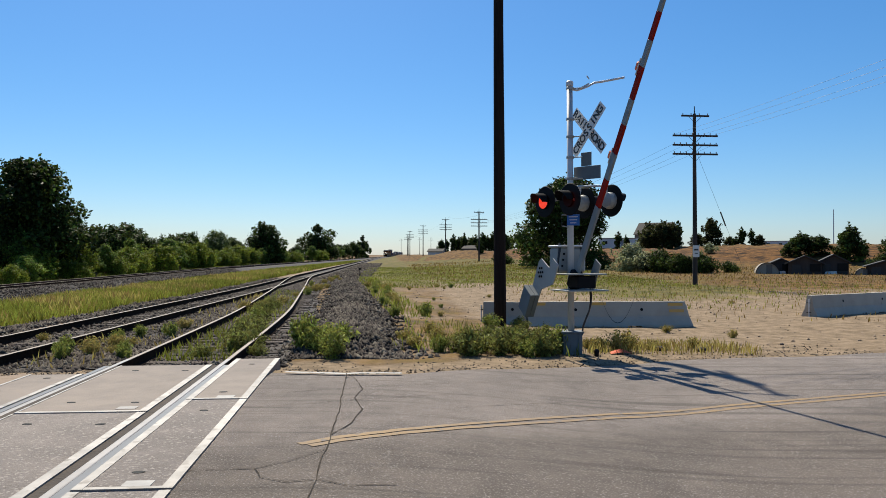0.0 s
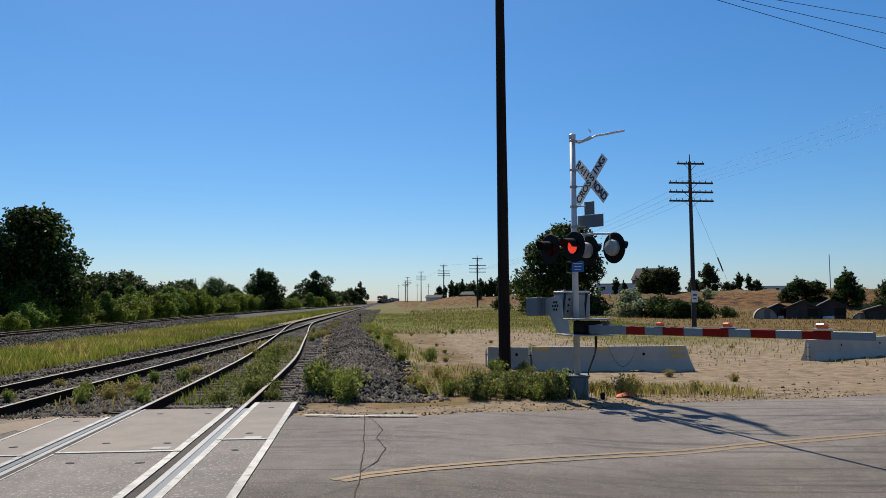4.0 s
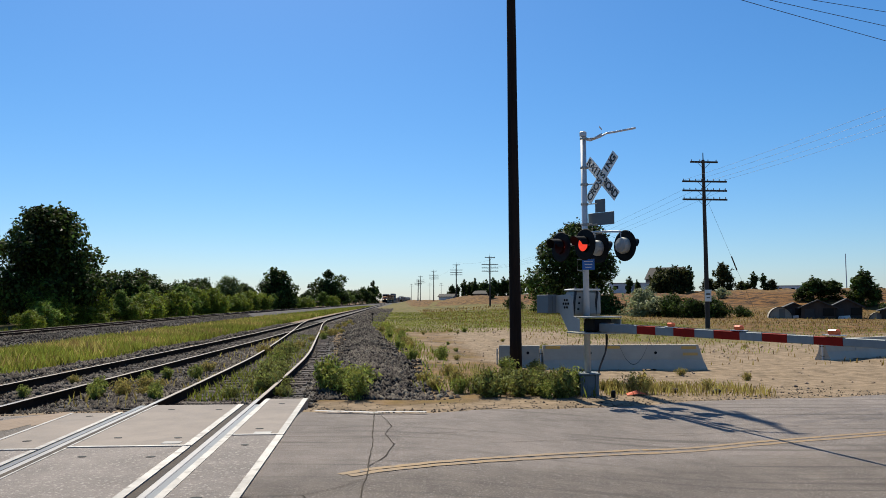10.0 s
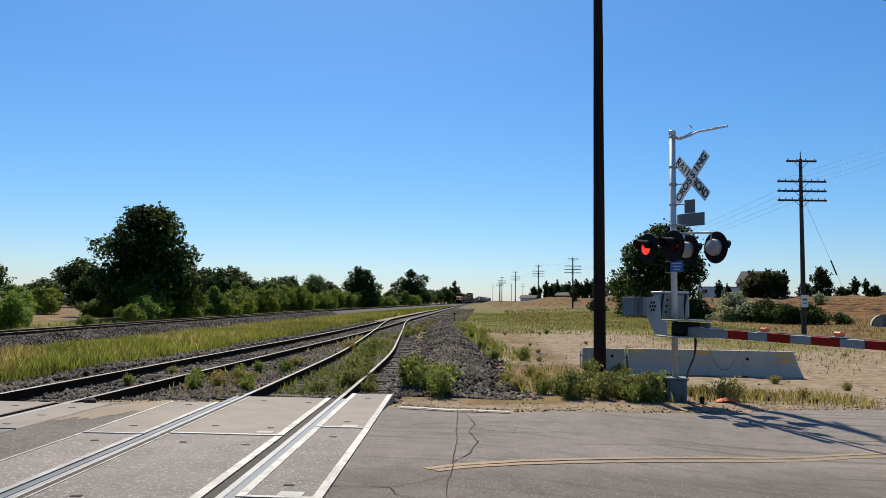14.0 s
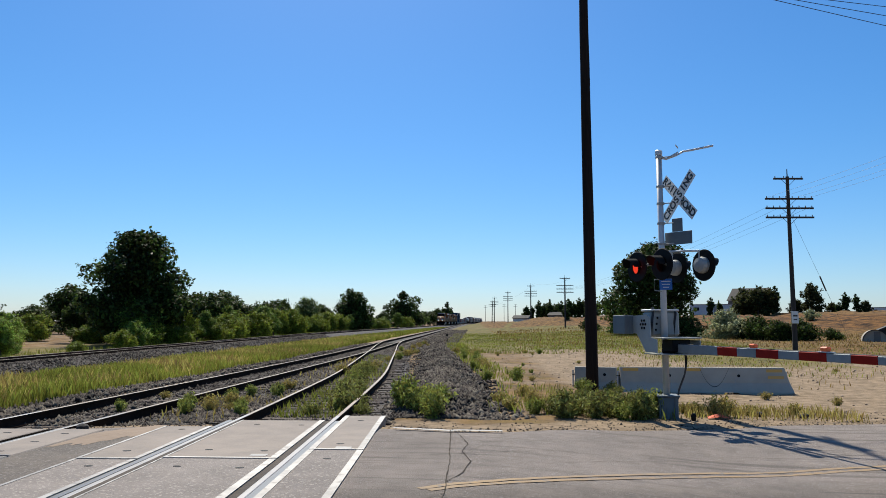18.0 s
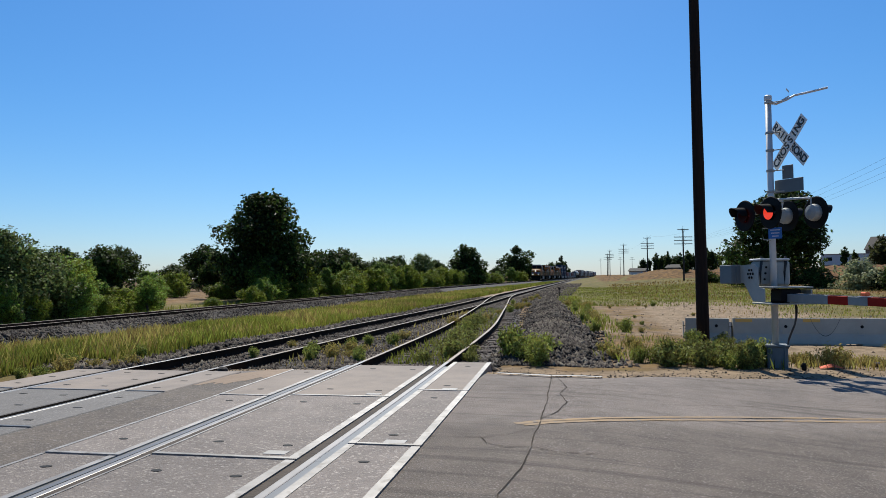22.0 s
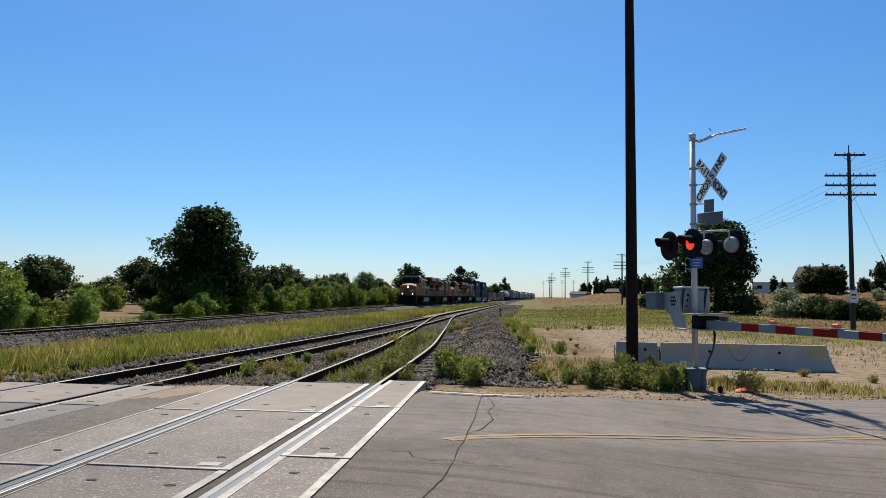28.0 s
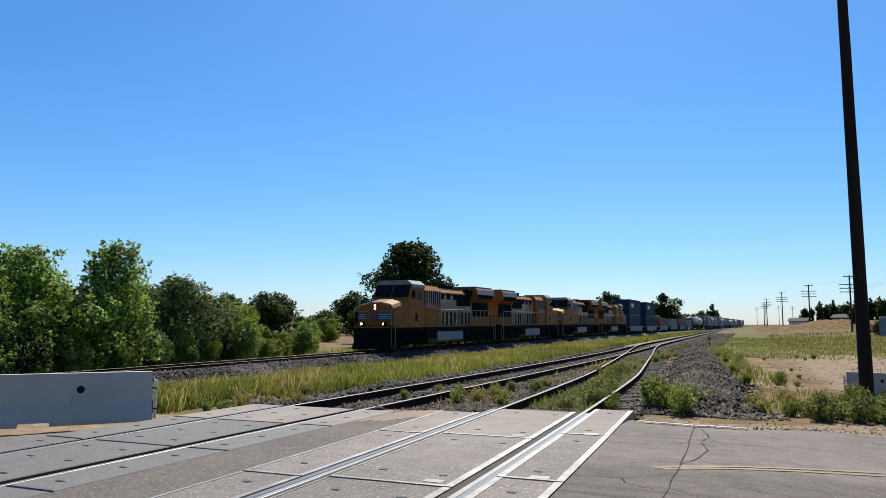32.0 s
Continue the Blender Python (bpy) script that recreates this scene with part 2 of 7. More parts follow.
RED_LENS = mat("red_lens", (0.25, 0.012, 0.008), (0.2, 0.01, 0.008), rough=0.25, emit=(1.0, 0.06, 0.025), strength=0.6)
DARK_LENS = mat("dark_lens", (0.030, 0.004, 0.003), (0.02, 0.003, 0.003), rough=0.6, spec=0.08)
ORANGE_LENS = mat("orange_lens", (0.85, 0.16, 0.04), (0.7, 0.12, 0.03), rough=0.3)
RUBBER = mat("black_rubber", (0.02, 0.02, 0.02), (0.03, 0.03, 0.03), rough=0.7)
# flat black that paints the shade of the open gaps beside the siding rails
GAP_BLACK = mat("painted_gap_shade", (0.006, 0.006, 0.006), (0.01, 0.009, 0.008), rough=0.95, spec=0.0)
WIRE = mat("wire", (0.03, 0.03, 0.033), (0.018, 0.018, 0.018), rough=0.6)
BARK = mat("bark", (0.13, 0.105, 0.085), (0.06, 0.05, 0.04), rough=0.95, scale=5, stretch=(3, 3, 0.6), bump=0.8)
# wide light-dark leaf tones paint lit clumps and shaded gaps into the crowns
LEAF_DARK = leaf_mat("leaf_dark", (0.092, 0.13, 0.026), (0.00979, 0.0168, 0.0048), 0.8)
LEAF_YARD = leaf_mat("leaf_yard", (0.0816, 0.084, 0.0248), (0.0273, 0.0322, 0.0109), 0.6)
LEAF_MID = leaf_mat("leaf_mid", (0.398, 0.506, 0.0859), (0.0665, 0.105, 0.0205), 0.8)
LEAF_GROVE = leaf_mat("leaf_grove", (0.253, 0.338, 0.0571), (0.0423, 0.0701, 0.0137), 0.8)
LEAF_LIGHT = leaf_mat("leaf_light", (0.28, 0.318, 0.036), (0.079, 0.11, 0.0173), 0.75)
LEAF_OLIVE = leaf_mat("leaf_olive", (0.197, 0.247, 0.0756), (0.0552, 0.0748, 0.0225), 0.75)
LEAF_PALE = leaf_mat("leaf_pale", (0.319, 0.333, 0.166), (0.17, 0.192, 0.0988))
GRASS_GREEN = leaf_mat("grass_green", (0.273, 0.286, 0.0468), (0.116, 0.128, 0.0225), 0.5)
GRASS_DRY = leaf_mat("grass_dry", (0.413, 0.317, 0.0966), (0.253, 0.207, 0.0598), 0.5)
WEED_DARK = leaf_mat("dark_weed_leaf", (0.329, 0.317, 0.0768), (0.0977, 0.11, 0.0317), 0.65)
WEED = leaf_mat("weed_leaf", (0.378, 0.395, 0.0832), (0.134, 0.161, 0.0374), 0.65)
GRASS_STRAW = leaf_mat("grass_straw", (0.27, 0.185, 0.058), (0.145, 0.098, 0.032), 0.5)
GRASS_BROWN = leaf_mat("grass_brown", (0.168, 0.11, 0.0431), (0.101, 0.0644, 0.0255))
# train
LOCO_YELLOW = mat("loco_yellow", (0.351, 0.118, 0.011), (0.195, 0.0672, 0.0088), rough=0.6, scale=1.2, spots=(1.3, (0.247, 0.12, 0.0418)), spec=0.15)
LOCO_GREY = mat("loco_grey", (0.22, 0.217, 0.21), (0.15, 0.147, 0.144), rough=0.55, scale=1.5)
LOCO_PALE = mat("loco_pale", (0.50, 0.485, 0.455), (0.33, 0.315, 0.29), rough=0.6, scale=1.5, spots=(2.0, (0.40, 0.34, 0.26)))
LOCO_WORN = mat("loco_worn", (0.432, 0.336, 0.242), (0.24, 0.106, 0.0315), rough=0.6, scale=2.2, spots=(2.0, (0.504, 0.414, 0.326)), spec=0.15)
LOCO_BLACK = mat("loco_black", (0.006, 0.0058, 0.0055), (0.010, 0.0095, 0.009), rough=0.9, scale=2, spec=0.05)
LOCO_RED = mat("loco_red", (0.42, 0.04, 0.03), (0.3, 0.03, 0.03), rough=0.5)
LOCO_BLUE = mat("loco_blue", (0.03, 0.06, 0.16), (0.02, 0.05, 0.12), rough=0.5)
HANDRAIL = mat("handrail_paint", (0.275, 0.209, 0.11), (0.176, 0.132, 0.0715), rough=0.5)
CAB_GLASS = mat("cab_glass", (0.010, 0.011, 0.012), (0.008, 0.008, 0.01), rough=0.25, spec=0.08)
HEADLIGHT = mat("headlight", (0.9, 0.85, 0.7), (0.9, 0.85, 0.7), rough=0.2, emit=(1.0, 0.88, 0.68), strength=7)
WHEEL = mat("wheel_steel", (0.06, 0.05, 0.045), (0.03, 0.028, 0.026), rough=0.7, metal=0.3)
BOX_BLUE = mat("container_blue", (0.018, 0.036, 0.075), (0.013, 0.027, 0.06), rough=0.55, scale=1, spec=0.08)
BOX_NAVY = mat("container_navy", (0.022, 0.04, 0.075), (0.016, 0.03, 0.06), rough=0.55, scale=1, spec=0.08)
BOX_RED = mat("container_red", (0.23, 0.07, 0.05), (0.16, 0.05, 0.04), rough=0.6, scale=1)
BOX_BROWN = mat("car_brown", (0.17, 0.08, 0.055), (0.11, 0.06, 0.045), rough=0.7, scale=0.8)
BOX_GREY = mat("car_grey", (0.28, 0.273, 0.259), (0.196, 0.189, 0.182), rough=0.6, scale=0.7)
BOX_WHITE = mat("car_white", (0.42, 0.406, 0.385), (0.315, 0.301, 0.28), rough=0.6, scale=0.7)
TANK_BLACK = mat("tank_black", (0.04, 0.038, 0.036), (0.07, 0.065, 0.06), rough=0.45, scale=0.8)
ROOF_DARK = mat("shed_roof", (0.049, 0.0456, 0.0432), (0.0294, 0.0264, 0.024), rough=0.8, scale=2)
SHED_WALL = mat("shed_wall", (0.06, 0.045, 0.036), (0.036, 0.027, 0.024), rough=0.9, scale=2, stretch=(4, 4, 0.5))
HUT_TAN = mat("hut_tan", (0.331, 0.291, 0.235), (0.257, 0.224, 0.179), rough=0.85, scale=2)
WEIGHT_GREY = mat("weight_grey", (0.13, 0.15, 0.16), (0.095, 0.11, 0.118), rough=0.6, scale=4)
HOUSE_WALL = mat("house_wall", (0.154, 0.136, 0.115), (0.112, 0.101, 0.0875), rough=0.85, scale=1)
HOUSE_ROOF = mat("house_roof", (0.0441, 0.0374, 0.0326), (0.0294, 0.0254, 0.0226), rough=0.9, scale=3)
WHITE_SIDING = mat("white_siding", (0.68, 0.67, 0.65), (0.55, 0.54, 0.52), rough=0.7, scale=1)
ORANGE_RAG = mat("orange_rag", (0.8, 0.14, 0.05), (0.6, 0.10, 0.04), rough=0.8)


def terrain_mat():
    """Sand, dry grass and green growth over the open ground, in patches."""
    m = bpy.data.materials.new("open_ground")
    m.use_nodes = True
    nt = m.node_tree
    nd, ln = nt.nodes, nt.links.new
    bsdf = nd["Principled BSDF"]
    bsdf.inputs["Roughness"].default_value = 0.95
    bsdf.inputs["Specular IOR Level"].default_value = 0.15
    at = nd.new("ShaderNodeAttribute")
    at.attribute_name = "cover"
    tc = nd.new("ShaderNodeTexCoord")

    def noise_tex(s, d=4):
        n = nd.new("ShaderNodeTexNoise")
        n.inputs["Scale"].default_value = s
        n.inputs["Detail"].default_value = d
        n.inputs["Roughness"].default_value = 0.7
        ln(tc.outputs["Object"], n.inputs["Vector"])
        return n.outputs[0]

    def stretched(s, d):
        mp = nd.new("ShaderNodeMapping")
        mp.inputs["Scale"].default_value = (0.28, 0.5, 3.0)
        ln(tc.outputs["Object"], mp.inputs["Vector"])
        n = nd.new("ShaderNodeTexNoise")
        n.inputs["Scale"].default_value = s
        n.inputs["Detail"].default_value = d
        n.inputs["Roughness"].default_value = 0.75
        ln(mp.outputs[0], n.inputs["Vector"])
        return n.outputs[0]

    def ramp(src, c0, c1, p0=0.35, p1=0.65):
        r = nd.new("ShaderNodeValToRGB")
        r.color_ramp.elements[0].position, r.color_ramp.elements[1].position = p0, p1
        r.color_ramp.elements[0].color, r.color_ramp.elements[1].color = (*c0, 1), (*c1, 1)
        ln(src, r.inputs[0])
        return r.outputs[0]

    def mix(f, a, b):
        x = nd.new("ShaderNodeMix")
        x.data_type = "RGBA"
        ln(f, x.inputs[0])
        ln(a, x.inputs[6])
        ln(b, x.inputs[7])
        return x.outputs[2]
    sand = ramp(noise_tex(2.6, 9), (0.140, 0.101, 0.061), (0.272, 0.198, 0.126), 0.38, 0.60)
    dry = ramp(noise_tex(1.1, 8), (0.040, 0.020, 0.006), (0.195, 0.106, 0.030), 0.38, 0.62)
    green = ramp(noise_tex(0.7, 8), (0.052, 0.048, 0.012), (0.17, 0.135, 0.036))
    sep = nd.new("ShaderNodeSeparateColor")
    ln(at.outputs["Color"], sep.inputs[0])
    wob = noise_tex(0.35, 5)

    def wobbled(src):
        a = nd.new("ShaderNodeMath")
        a.operation = "MULTIPLY_ADD"
        ln(wob, a.inputs[0])
        a.inputs[1].default_value = 1.2
        s = nd.new("ShaderNodeMath")
        s.operation = "SUBTRACT"
        ln(src, s.inputs[0])
        s.inputs[1].default_value = 0.6
        ln(s.outputs[0], a.inputs[2])
        r = nd.new("ShaderNodeMapRange")
        r.inputs[1].default_value, r.inputs[2].default_value = 0.35, 0.65
        ln(a.outputs[0], r.inputs[0])
        return r.outputs[0]
    col = mix(wobbled(sep.outputs[0]), sand, dry)
    col = mix(wobbled(sep.outputs[1]), col, green)
    # brown soil of the bank, with near-black streaks painting shade in its gullies
    soil_gully_shade = ramp(stretched(1.8, 9), (0.010, 0.0045, 0.0015), (0.195, 0.092, 0.024), 0.40, 0.60)
    col = mix(wobbled(sep.outputs[2]), col, soil_gully_shade)
    ln(col, bsdf.inputs["Base Color"])
    bp = nd.new("ShaderNodeBump")
    bp.inputs["Strength"].default_value = 0.6
    bp.inputs["Distance"].default_value = 0.05
    ln(noise_tex(9, 6), bp.inputs["Height"])
    ln(bp.outputs[0], bsdf.inputs["Normal"])
    return m


# ---- mesh helpers ----
def mesh_of(name, bm, material, smooth=False):
    me = bpy.data.meshes.new(name)
    bm.normal_update()
    bm.to_mesh(me)
    bm.free()
    for m in (material if isinstance(material, (list, tuple)) else [material]):
        me.materials.append(m)
    if smooth:
        me.shade_smooth()
    return me


def part(name, bm, material, parent=None, label="", smooth=False):
    ob = new(name, mesh_of(name, bm, material, smooth))
    ob.parent = parent
    return tagged(ob, label)


def shared(name, me, parent, m=None, label=""):
    ob = new(name, me)
    ob.parent = parent
    if m is not None:
        ob.matrix_basis = m
    return tagged(ob, label)


def thing(name, label, category, m=None, group="", kind=""):
    ob = new(name)
    ob.empty_display_size = 0.3
    if m is not None:
        ob.matrix_basis = m
    return tagged(ob, label, category, group, kind)


def pyd(name, verts, faces, material, parent=None, smooth=False):
    me = bpy.data.meshes.new(name)
    me.from_pydata(verts, [], faces)
    for m in (material if isinstance(material, (list, tuple)) else [material]):
        me.materials.append(m)
    if smooth:
        me.shade_smooth()
    ob = new(name, me)
    ob.parent = parent
    return ob


def tri_soup(name, pts, n, material, parent=None):
    """A mesh of loose polygons: pts is (k, n, 3)."""
    k = len(pts)
    me = bpy.data.meshes.new(name)
    me.vertices.add(k * n)
    me.vertices.foreach_set("co", np.asarray(pts, np.float32).ravel())
    me.loops.add(k * n)
    me.loops.foreach_set("vertex_index", np.arange(k * n, dtype=np.int32))
    me.polygons.add(k)
    me.polygons.foreach_set("loop_start", np.arange(0, k * n, n, dtype=np.int32))
    me.polygons.foreach_set("loop_total", np.full(k, n, dtype=np.int32))
    me.update(calc_edges=True)
    me.materials.append(material)
    ob = new(name, me)
    ob.parent = parent
    return ob


def box(bm, c, s, rz=0.0, bevel=0.0, m=None):
    """A box of size s about c, turned by rz degrees about the upright, with bevelled edges."""
    mm = Matrix.Translation(c) @ Euler((0, 0, radians(rz))).to_matrix().to_4x4() if m is None else m @ Matrix.Translation(c)
    made = bmesh.ops.create_cube(bm, size=1, matrix=mm @ Matrix.Diagonal((*s, 1)))
    if bevel:
        edges = list({e for v in made["verts"] for e in v.link_edges})
        bmesh.ops.bevel(bm, geom=edges, offset=bevel, segments=1, affect="EDGES")
    return bm


def rod(bm, a, b, r, r2=None, n=8, cap=True):
    a, b = Vector(a), Vector(b)
    d = b - a
    m = Matrix.Translation((a + b) / 2) @ d.to_track_quat("Z", "Y").to_matrix().to_4x4()
    bmesh.ops.create_cone(bm, cap_ends=cap, segments=n, radius1=r, radius2=r if r2 is None else r2, depth=d.length, matrix=m)
    return bm


def lathe(bm, prof, n=20, m=None, cap=True):
    """Turns a profile of (radius, height) about z."""
    m = m or Matrix.Identity(4)
    rings = []
    for r, z in prof:
        rings.append([bm.verts.new(m @ Vector((r * math.cos(2 * math.pi * i / n), r * math.sin(2 * math.pi * i / n), z))) for i in range(n)])
    for p, q in zip(rings, rings[1:]):
        for i in range(n):
            bm.faces.new((p[i], p[(i + 1) % n], q[(i + 1) % n], q[i]))
    if cap:
        bm.faces.new(list(reversed(rings[0])))
        bm.faces.new(rings[-1])
    return bm


def prism(bm, prof, a, b, axis="x", m=None):
    """Extrudes a closed profile of pairs along an axis from a to b."""
    m = m or Matrix.Identity(4)

    def at(p, t):
        u, v = p
        return m @ Vector({"x": (t, u, v), "y": (u, t, v), "z": (u, v, t)}[axis])
    v0 = [bm.verts.new(at(p, a)) for p in prof]
    v1 = [bm.verts.new(at(p, b)) for p in prof]
    n = len(prof)
    for i in range(n):
        bm.faces.new((v0[i], v0[(i + 1) % n], v1[(i + 1) % n], v1[i]))
    bm.faces.new(v0)
    bm.faces.new(list(reversed(v1)))
    bmesh.ops.recalc_face_normals(bm, faces=bm.faces[:])
    return bm


def sweep(bm, prof, line, closed=True):
    """Sweeps a profile of (sideways, up) along a line of points, upright."""
    rings = []
    for i, p in enumerate(line):
        d = (Vector(line[min(i + 1, len(line) - 1)]) - Vector(line[max(i - 1, 0)])).normalized()
        side = d.cross(Vector((0, 0, 1))).normalized()
        rings.append([bm.verts.new(Vector(p) + side * u + Vector((0, 0, v))) for u, v in prof])
    n = len(prof)
    for a, b in zip(rings, rings[1:]):
        for i in range(n if closed else n - 1):
            bm.faces.new((a[i], b[i], b[(i + 1) % n], a[(i + 1) % n]))
    if closed:
        bm.faces.new(rings[0])
        bm.faces.new(list(reversed(rings[-1])))
    bmesh.ops.recalc_face_normals(bm, faces=bm.faces[:])
    return bm


def tube(bm, line, r, n=6):
    prof = [(r * math.cos(2 * math.pi * i / n), r * math.sin(2 * math.pi * i / n)) for i in range(n)]
    return sweep(bm, prof, line)


def bm_new():
    return bmesh.new()


def smooth01(t):
    t = np.clip(t, 0, 1)
    return t * t * (3 - 2 * t)


# ---- the lie of the land ----
def x_main(y):
    return -25.5 - 0.033 * y


def z_main(y):
    """Top of the main line's rails."""
    return np.where(y < 100, -0.36 + 0.0105 * (y - 20), 0.48 + 0.0055 * (y - 100))


def x_ab(y):
    return -6.88 - 0.071 * y


def z_ab(y):
    return 0.0055 * np.maximum(0, y - 25) * smooth01((y - 25) / 40)


CD_KEYS = [(-30, 0.2), (-12, -1.5), (-2, -2.5), (5, -3.16), (10.6, -3.77), (15.3, -4.30), (22.5, -5.17), (32, -6.72), (43, -8.5), (52, -10.0), (60, -11.12), (66, -11.7)]


def x_cd(y):
    ys = np.array([k[0] for k in CD_KEYS])
    xs = np.array([k[1] for k in CD_KEYS])
    y = np.atleast_1d(np.asarray(y, float))
    k = 3.0
    return np.mean([np.interp(y + o, ys, xs) for o in np.linspace(-k, k, 9)], axis=0)


def z_right(y):
    return np.interp(y, [0, 10, 14, 20, 30, 48, 72, 100, 130, 300, 700, 3000], [-0.2, -0.26, -0.28, -0.46, -0.48, -0.05, 0.1, 0.5, 1.05, 1.9, 3.6, 14.0])


def z_road(x):
    return -0.28 * smooth01((np.asarray(x, float) + 1.0) / 4.5)


FAR_EDGE = [(-40, -12), (-20, -4.5), (-12, 0.8), (-9.49, 5.0), (-8.96, 5.9), (-8.63, 7.2), (-8.35, 8.6), (-7.6, 10.0), (-6, 10.6), (-2, 10.9), (-1.1, 10.68), (-0.3, 10.85), (0.9, 11.8), (2.1, 12.75), (3.3, 13.5), (4.4, 13.98), (5.64, 14.38), (6.9, 14.6), (9, 15.15), (30, 20.5), (70, 31.5), (200, 67)]


def y_edge(x):
    return np.interp(x, [k[0] for k in FAR_EDGE], [k[1] for k in FAR_EDGE])


def hump(x, y, seed=0.0):
    """Slow unevenness, for arrays."""
    return (np.sin(x * 0.71 + seed) * np.cos(y * 0.53 + seed * 2) + 0.6 * np.sin(x * 1.9 + y * 1.3 + seed) + 0.4 * np.sin(x * 4.3 - y * 3.1)) / 2.0


def bank(x, y):
    """The brown bank across the far field."""
    foot = np.interp(x, [-30, -8, 10, 30, 60, 150], [165, 150, 128, 96, 82, 80])
    top = np.interp(x, [-30, -8, 10, 30, 60, 150], [1.5, 1.8, 1.9, 2.5, 2.7, 2.7])
    side = smooth01((x - (x_ab(y) + 8)) / 7)
    return (top + 0.35 * np.sin(x * 0.13) + 0.25 * np.sin(x * 0.41) - 0.25 + 0.42 * hump(x * 0.6, y * 0.35, 4.0) + 0.22 * hump(x * 1.7, y * 0.9, 1.0)) * smooth01((y - foot) / 26) * side


def ground_z(x, y):
    x, y = np.asarray(x, float), np.asarray(y, float)
    left = z_main(y) - 0.62
    mid = z_ab(y) - 0.22
    t1 = smooth01((x - (x_main(y) + 5)) / 8)
    edge = np.maximum(x_ab(y) + 7.0, -1.6 - 0.03 * y)
    t2 = smooth01((x - edge) / np.where(y > 40, 12, 5))
    z = left + (mid - left) * t1
    z = z + (z_right(y) - z) * t2
    near = smooth01((y_edge(x) + 1.6 - y) / 1.4)
    z = z + (z_road(x) - 0.05 - z) * near * smooth01((x + 16) / 5)
    z = z + bank(x, y) + 0.05 * hump(x, y) * smooth01((y - y_edge(x) - 1) / 4)
    return z

# ---- ground ----
def spaced(parts):
    out = []
    for a, b, st in parts:
        out += list(np.arange(a, b, st))
    return np.array(out + [parts[-1][1]])


gx = spaced([(-2500, -400, 150), (-400, -120, 20), (-120, -40, 4), (-40, -12, 0.8), (-12, 14, 0.4), (14, 40, 1.2), (40, 120, 2), (120, 400, 20), (400, 2500, 150)])
gy = spaced([(-400, -40, 30), (-40, 0, 4), (0, 34, 0.4), (34, 70, 1.2), (70, 220, 2), (220, 260, 4), (260, 700, 20), (700, 3600, 150)])
GX, GY = np.meshgrid(gx, gy)
GZ = ground_z(GX, GY)
nx, ny = len(gx), len(gy)
idx = np.arange(nx * ny).reshape(ny, nx)
quads = np.stack([idx[:-1, :-1], idx[:-1, 1:], idx[1:, 1:], idx[1:, :-1]], -1).reshape(-1, 4)
ground_me = bpy.data.meshes.new("ground")
ground_me.from_pydata(np.stack([GX, GY, GZ], -1).reshape(-1, 3).tolist(), [], quads.tolist())
ground_me.shade_smooth()
cover = np.zeros((ny, nx, 4), np.float32)
cover[..., 3] = 1
right_side = smooth01((GX - np.maximum(x_ab(GY) + 9.0, -2.5 - 0.06 * GY)) / 3)
dry = smooth01((GY - 46 + 18 * smooth01((GX - 8) / 7)) / 26) * right_side + (1 - right_side) * 0.55
dry = np.maximum(dry, smooth01((bank(GX, GY) - 0.3) / 0.8))
green = (1 - right_side) * np.interp(GX, [-70, -48, -38, -28, -22, -12, -6], [0.15, 0.25, 0.8, 0.9, 0.72, 0.6, 0.35])
band = np.exp(-((GY - 40 - 0.25 * GX) / 9.0) ** 2) * smooth01((GX - 3) / 8) * 0.95 * (1 - 0.65 * smooth01((GX - 13) / 8))
verge = np.exp(-((GX - (x_cd(GY.ravel()).reshape(GY.shape) + 4.3 + 0.02 * GY)) / 1.2) ** 2) * smooth01((GY - 23) / 8) * 0.7
field = smooth01((GY - 45) / 9) * (1 - smooth01((bank(GX, GY) - 0.2) / 0.5)) * 1.0 * right_side * (1 - 0.6 * smooth01((GX - 8) / 14))
near_line = smooth01((GX - x_ab(GY) - 3.5) / 3) * smooth01((GY - 40) / 14) * (1 - smooth01((GY - 170) / 40)) * (1 - right_side) * 0.9
green = np.maximum.reduce([green, band, verge, field, near_line]) * smooth01((GY - y_edge(GX) - 0.6) / 2.0)
dry *= smooth01((GY - y_edge(GX) - 0.8) / 2.0)
# bare dirt beside the siding and round the barrier
bare = np.exp(-((GX - x_ab(GY) + 0.6) / 2.1) ** 4) + smooth01((GX + 16) / 3) * smooth01((9.6 - GY) / 1.5)
bare = np.clip(bare, 0, 1)
dry, green = dry * (1 - bare), green * (1 - bare)
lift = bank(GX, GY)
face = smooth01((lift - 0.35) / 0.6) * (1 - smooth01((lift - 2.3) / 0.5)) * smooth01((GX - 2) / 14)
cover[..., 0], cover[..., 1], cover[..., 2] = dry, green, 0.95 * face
att = ground_me.color_attributes.new("cover", "FLOAT_COLOR", "POINT")
att.data.foreach_set("color", cover.ravel())
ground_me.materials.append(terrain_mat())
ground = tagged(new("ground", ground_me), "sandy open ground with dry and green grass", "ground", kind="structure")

# ---- road ----
rx = spaced([(-40, -14, 2), (-14, 14, 0.35), (14, 70, 2)])
rows_v = []
for x in rx:
    e = float(y_edge(x)) + 0.10 * math.sin(x * 2.3) * math.sin(x * 0.9 + 1)
    for k in range(15):
        y = e - 17.0 * (k / 14) ** 1.2
        rows_v.append((x, y, float(z_road(x)) - (0.03 if k == 0 else 0)))
road = pyd("road", rows_v, [(i * 15 + k, i * 15 + k + 1, (i + 1) * 15 + k + 1, (i + 1) * 15 + k) for i in range(len(rx) - 1) for k in range(14)], ASPHALT)
tagged(road, "worn grey asphalt road with cracks and faded lines", "road", kind="structure")


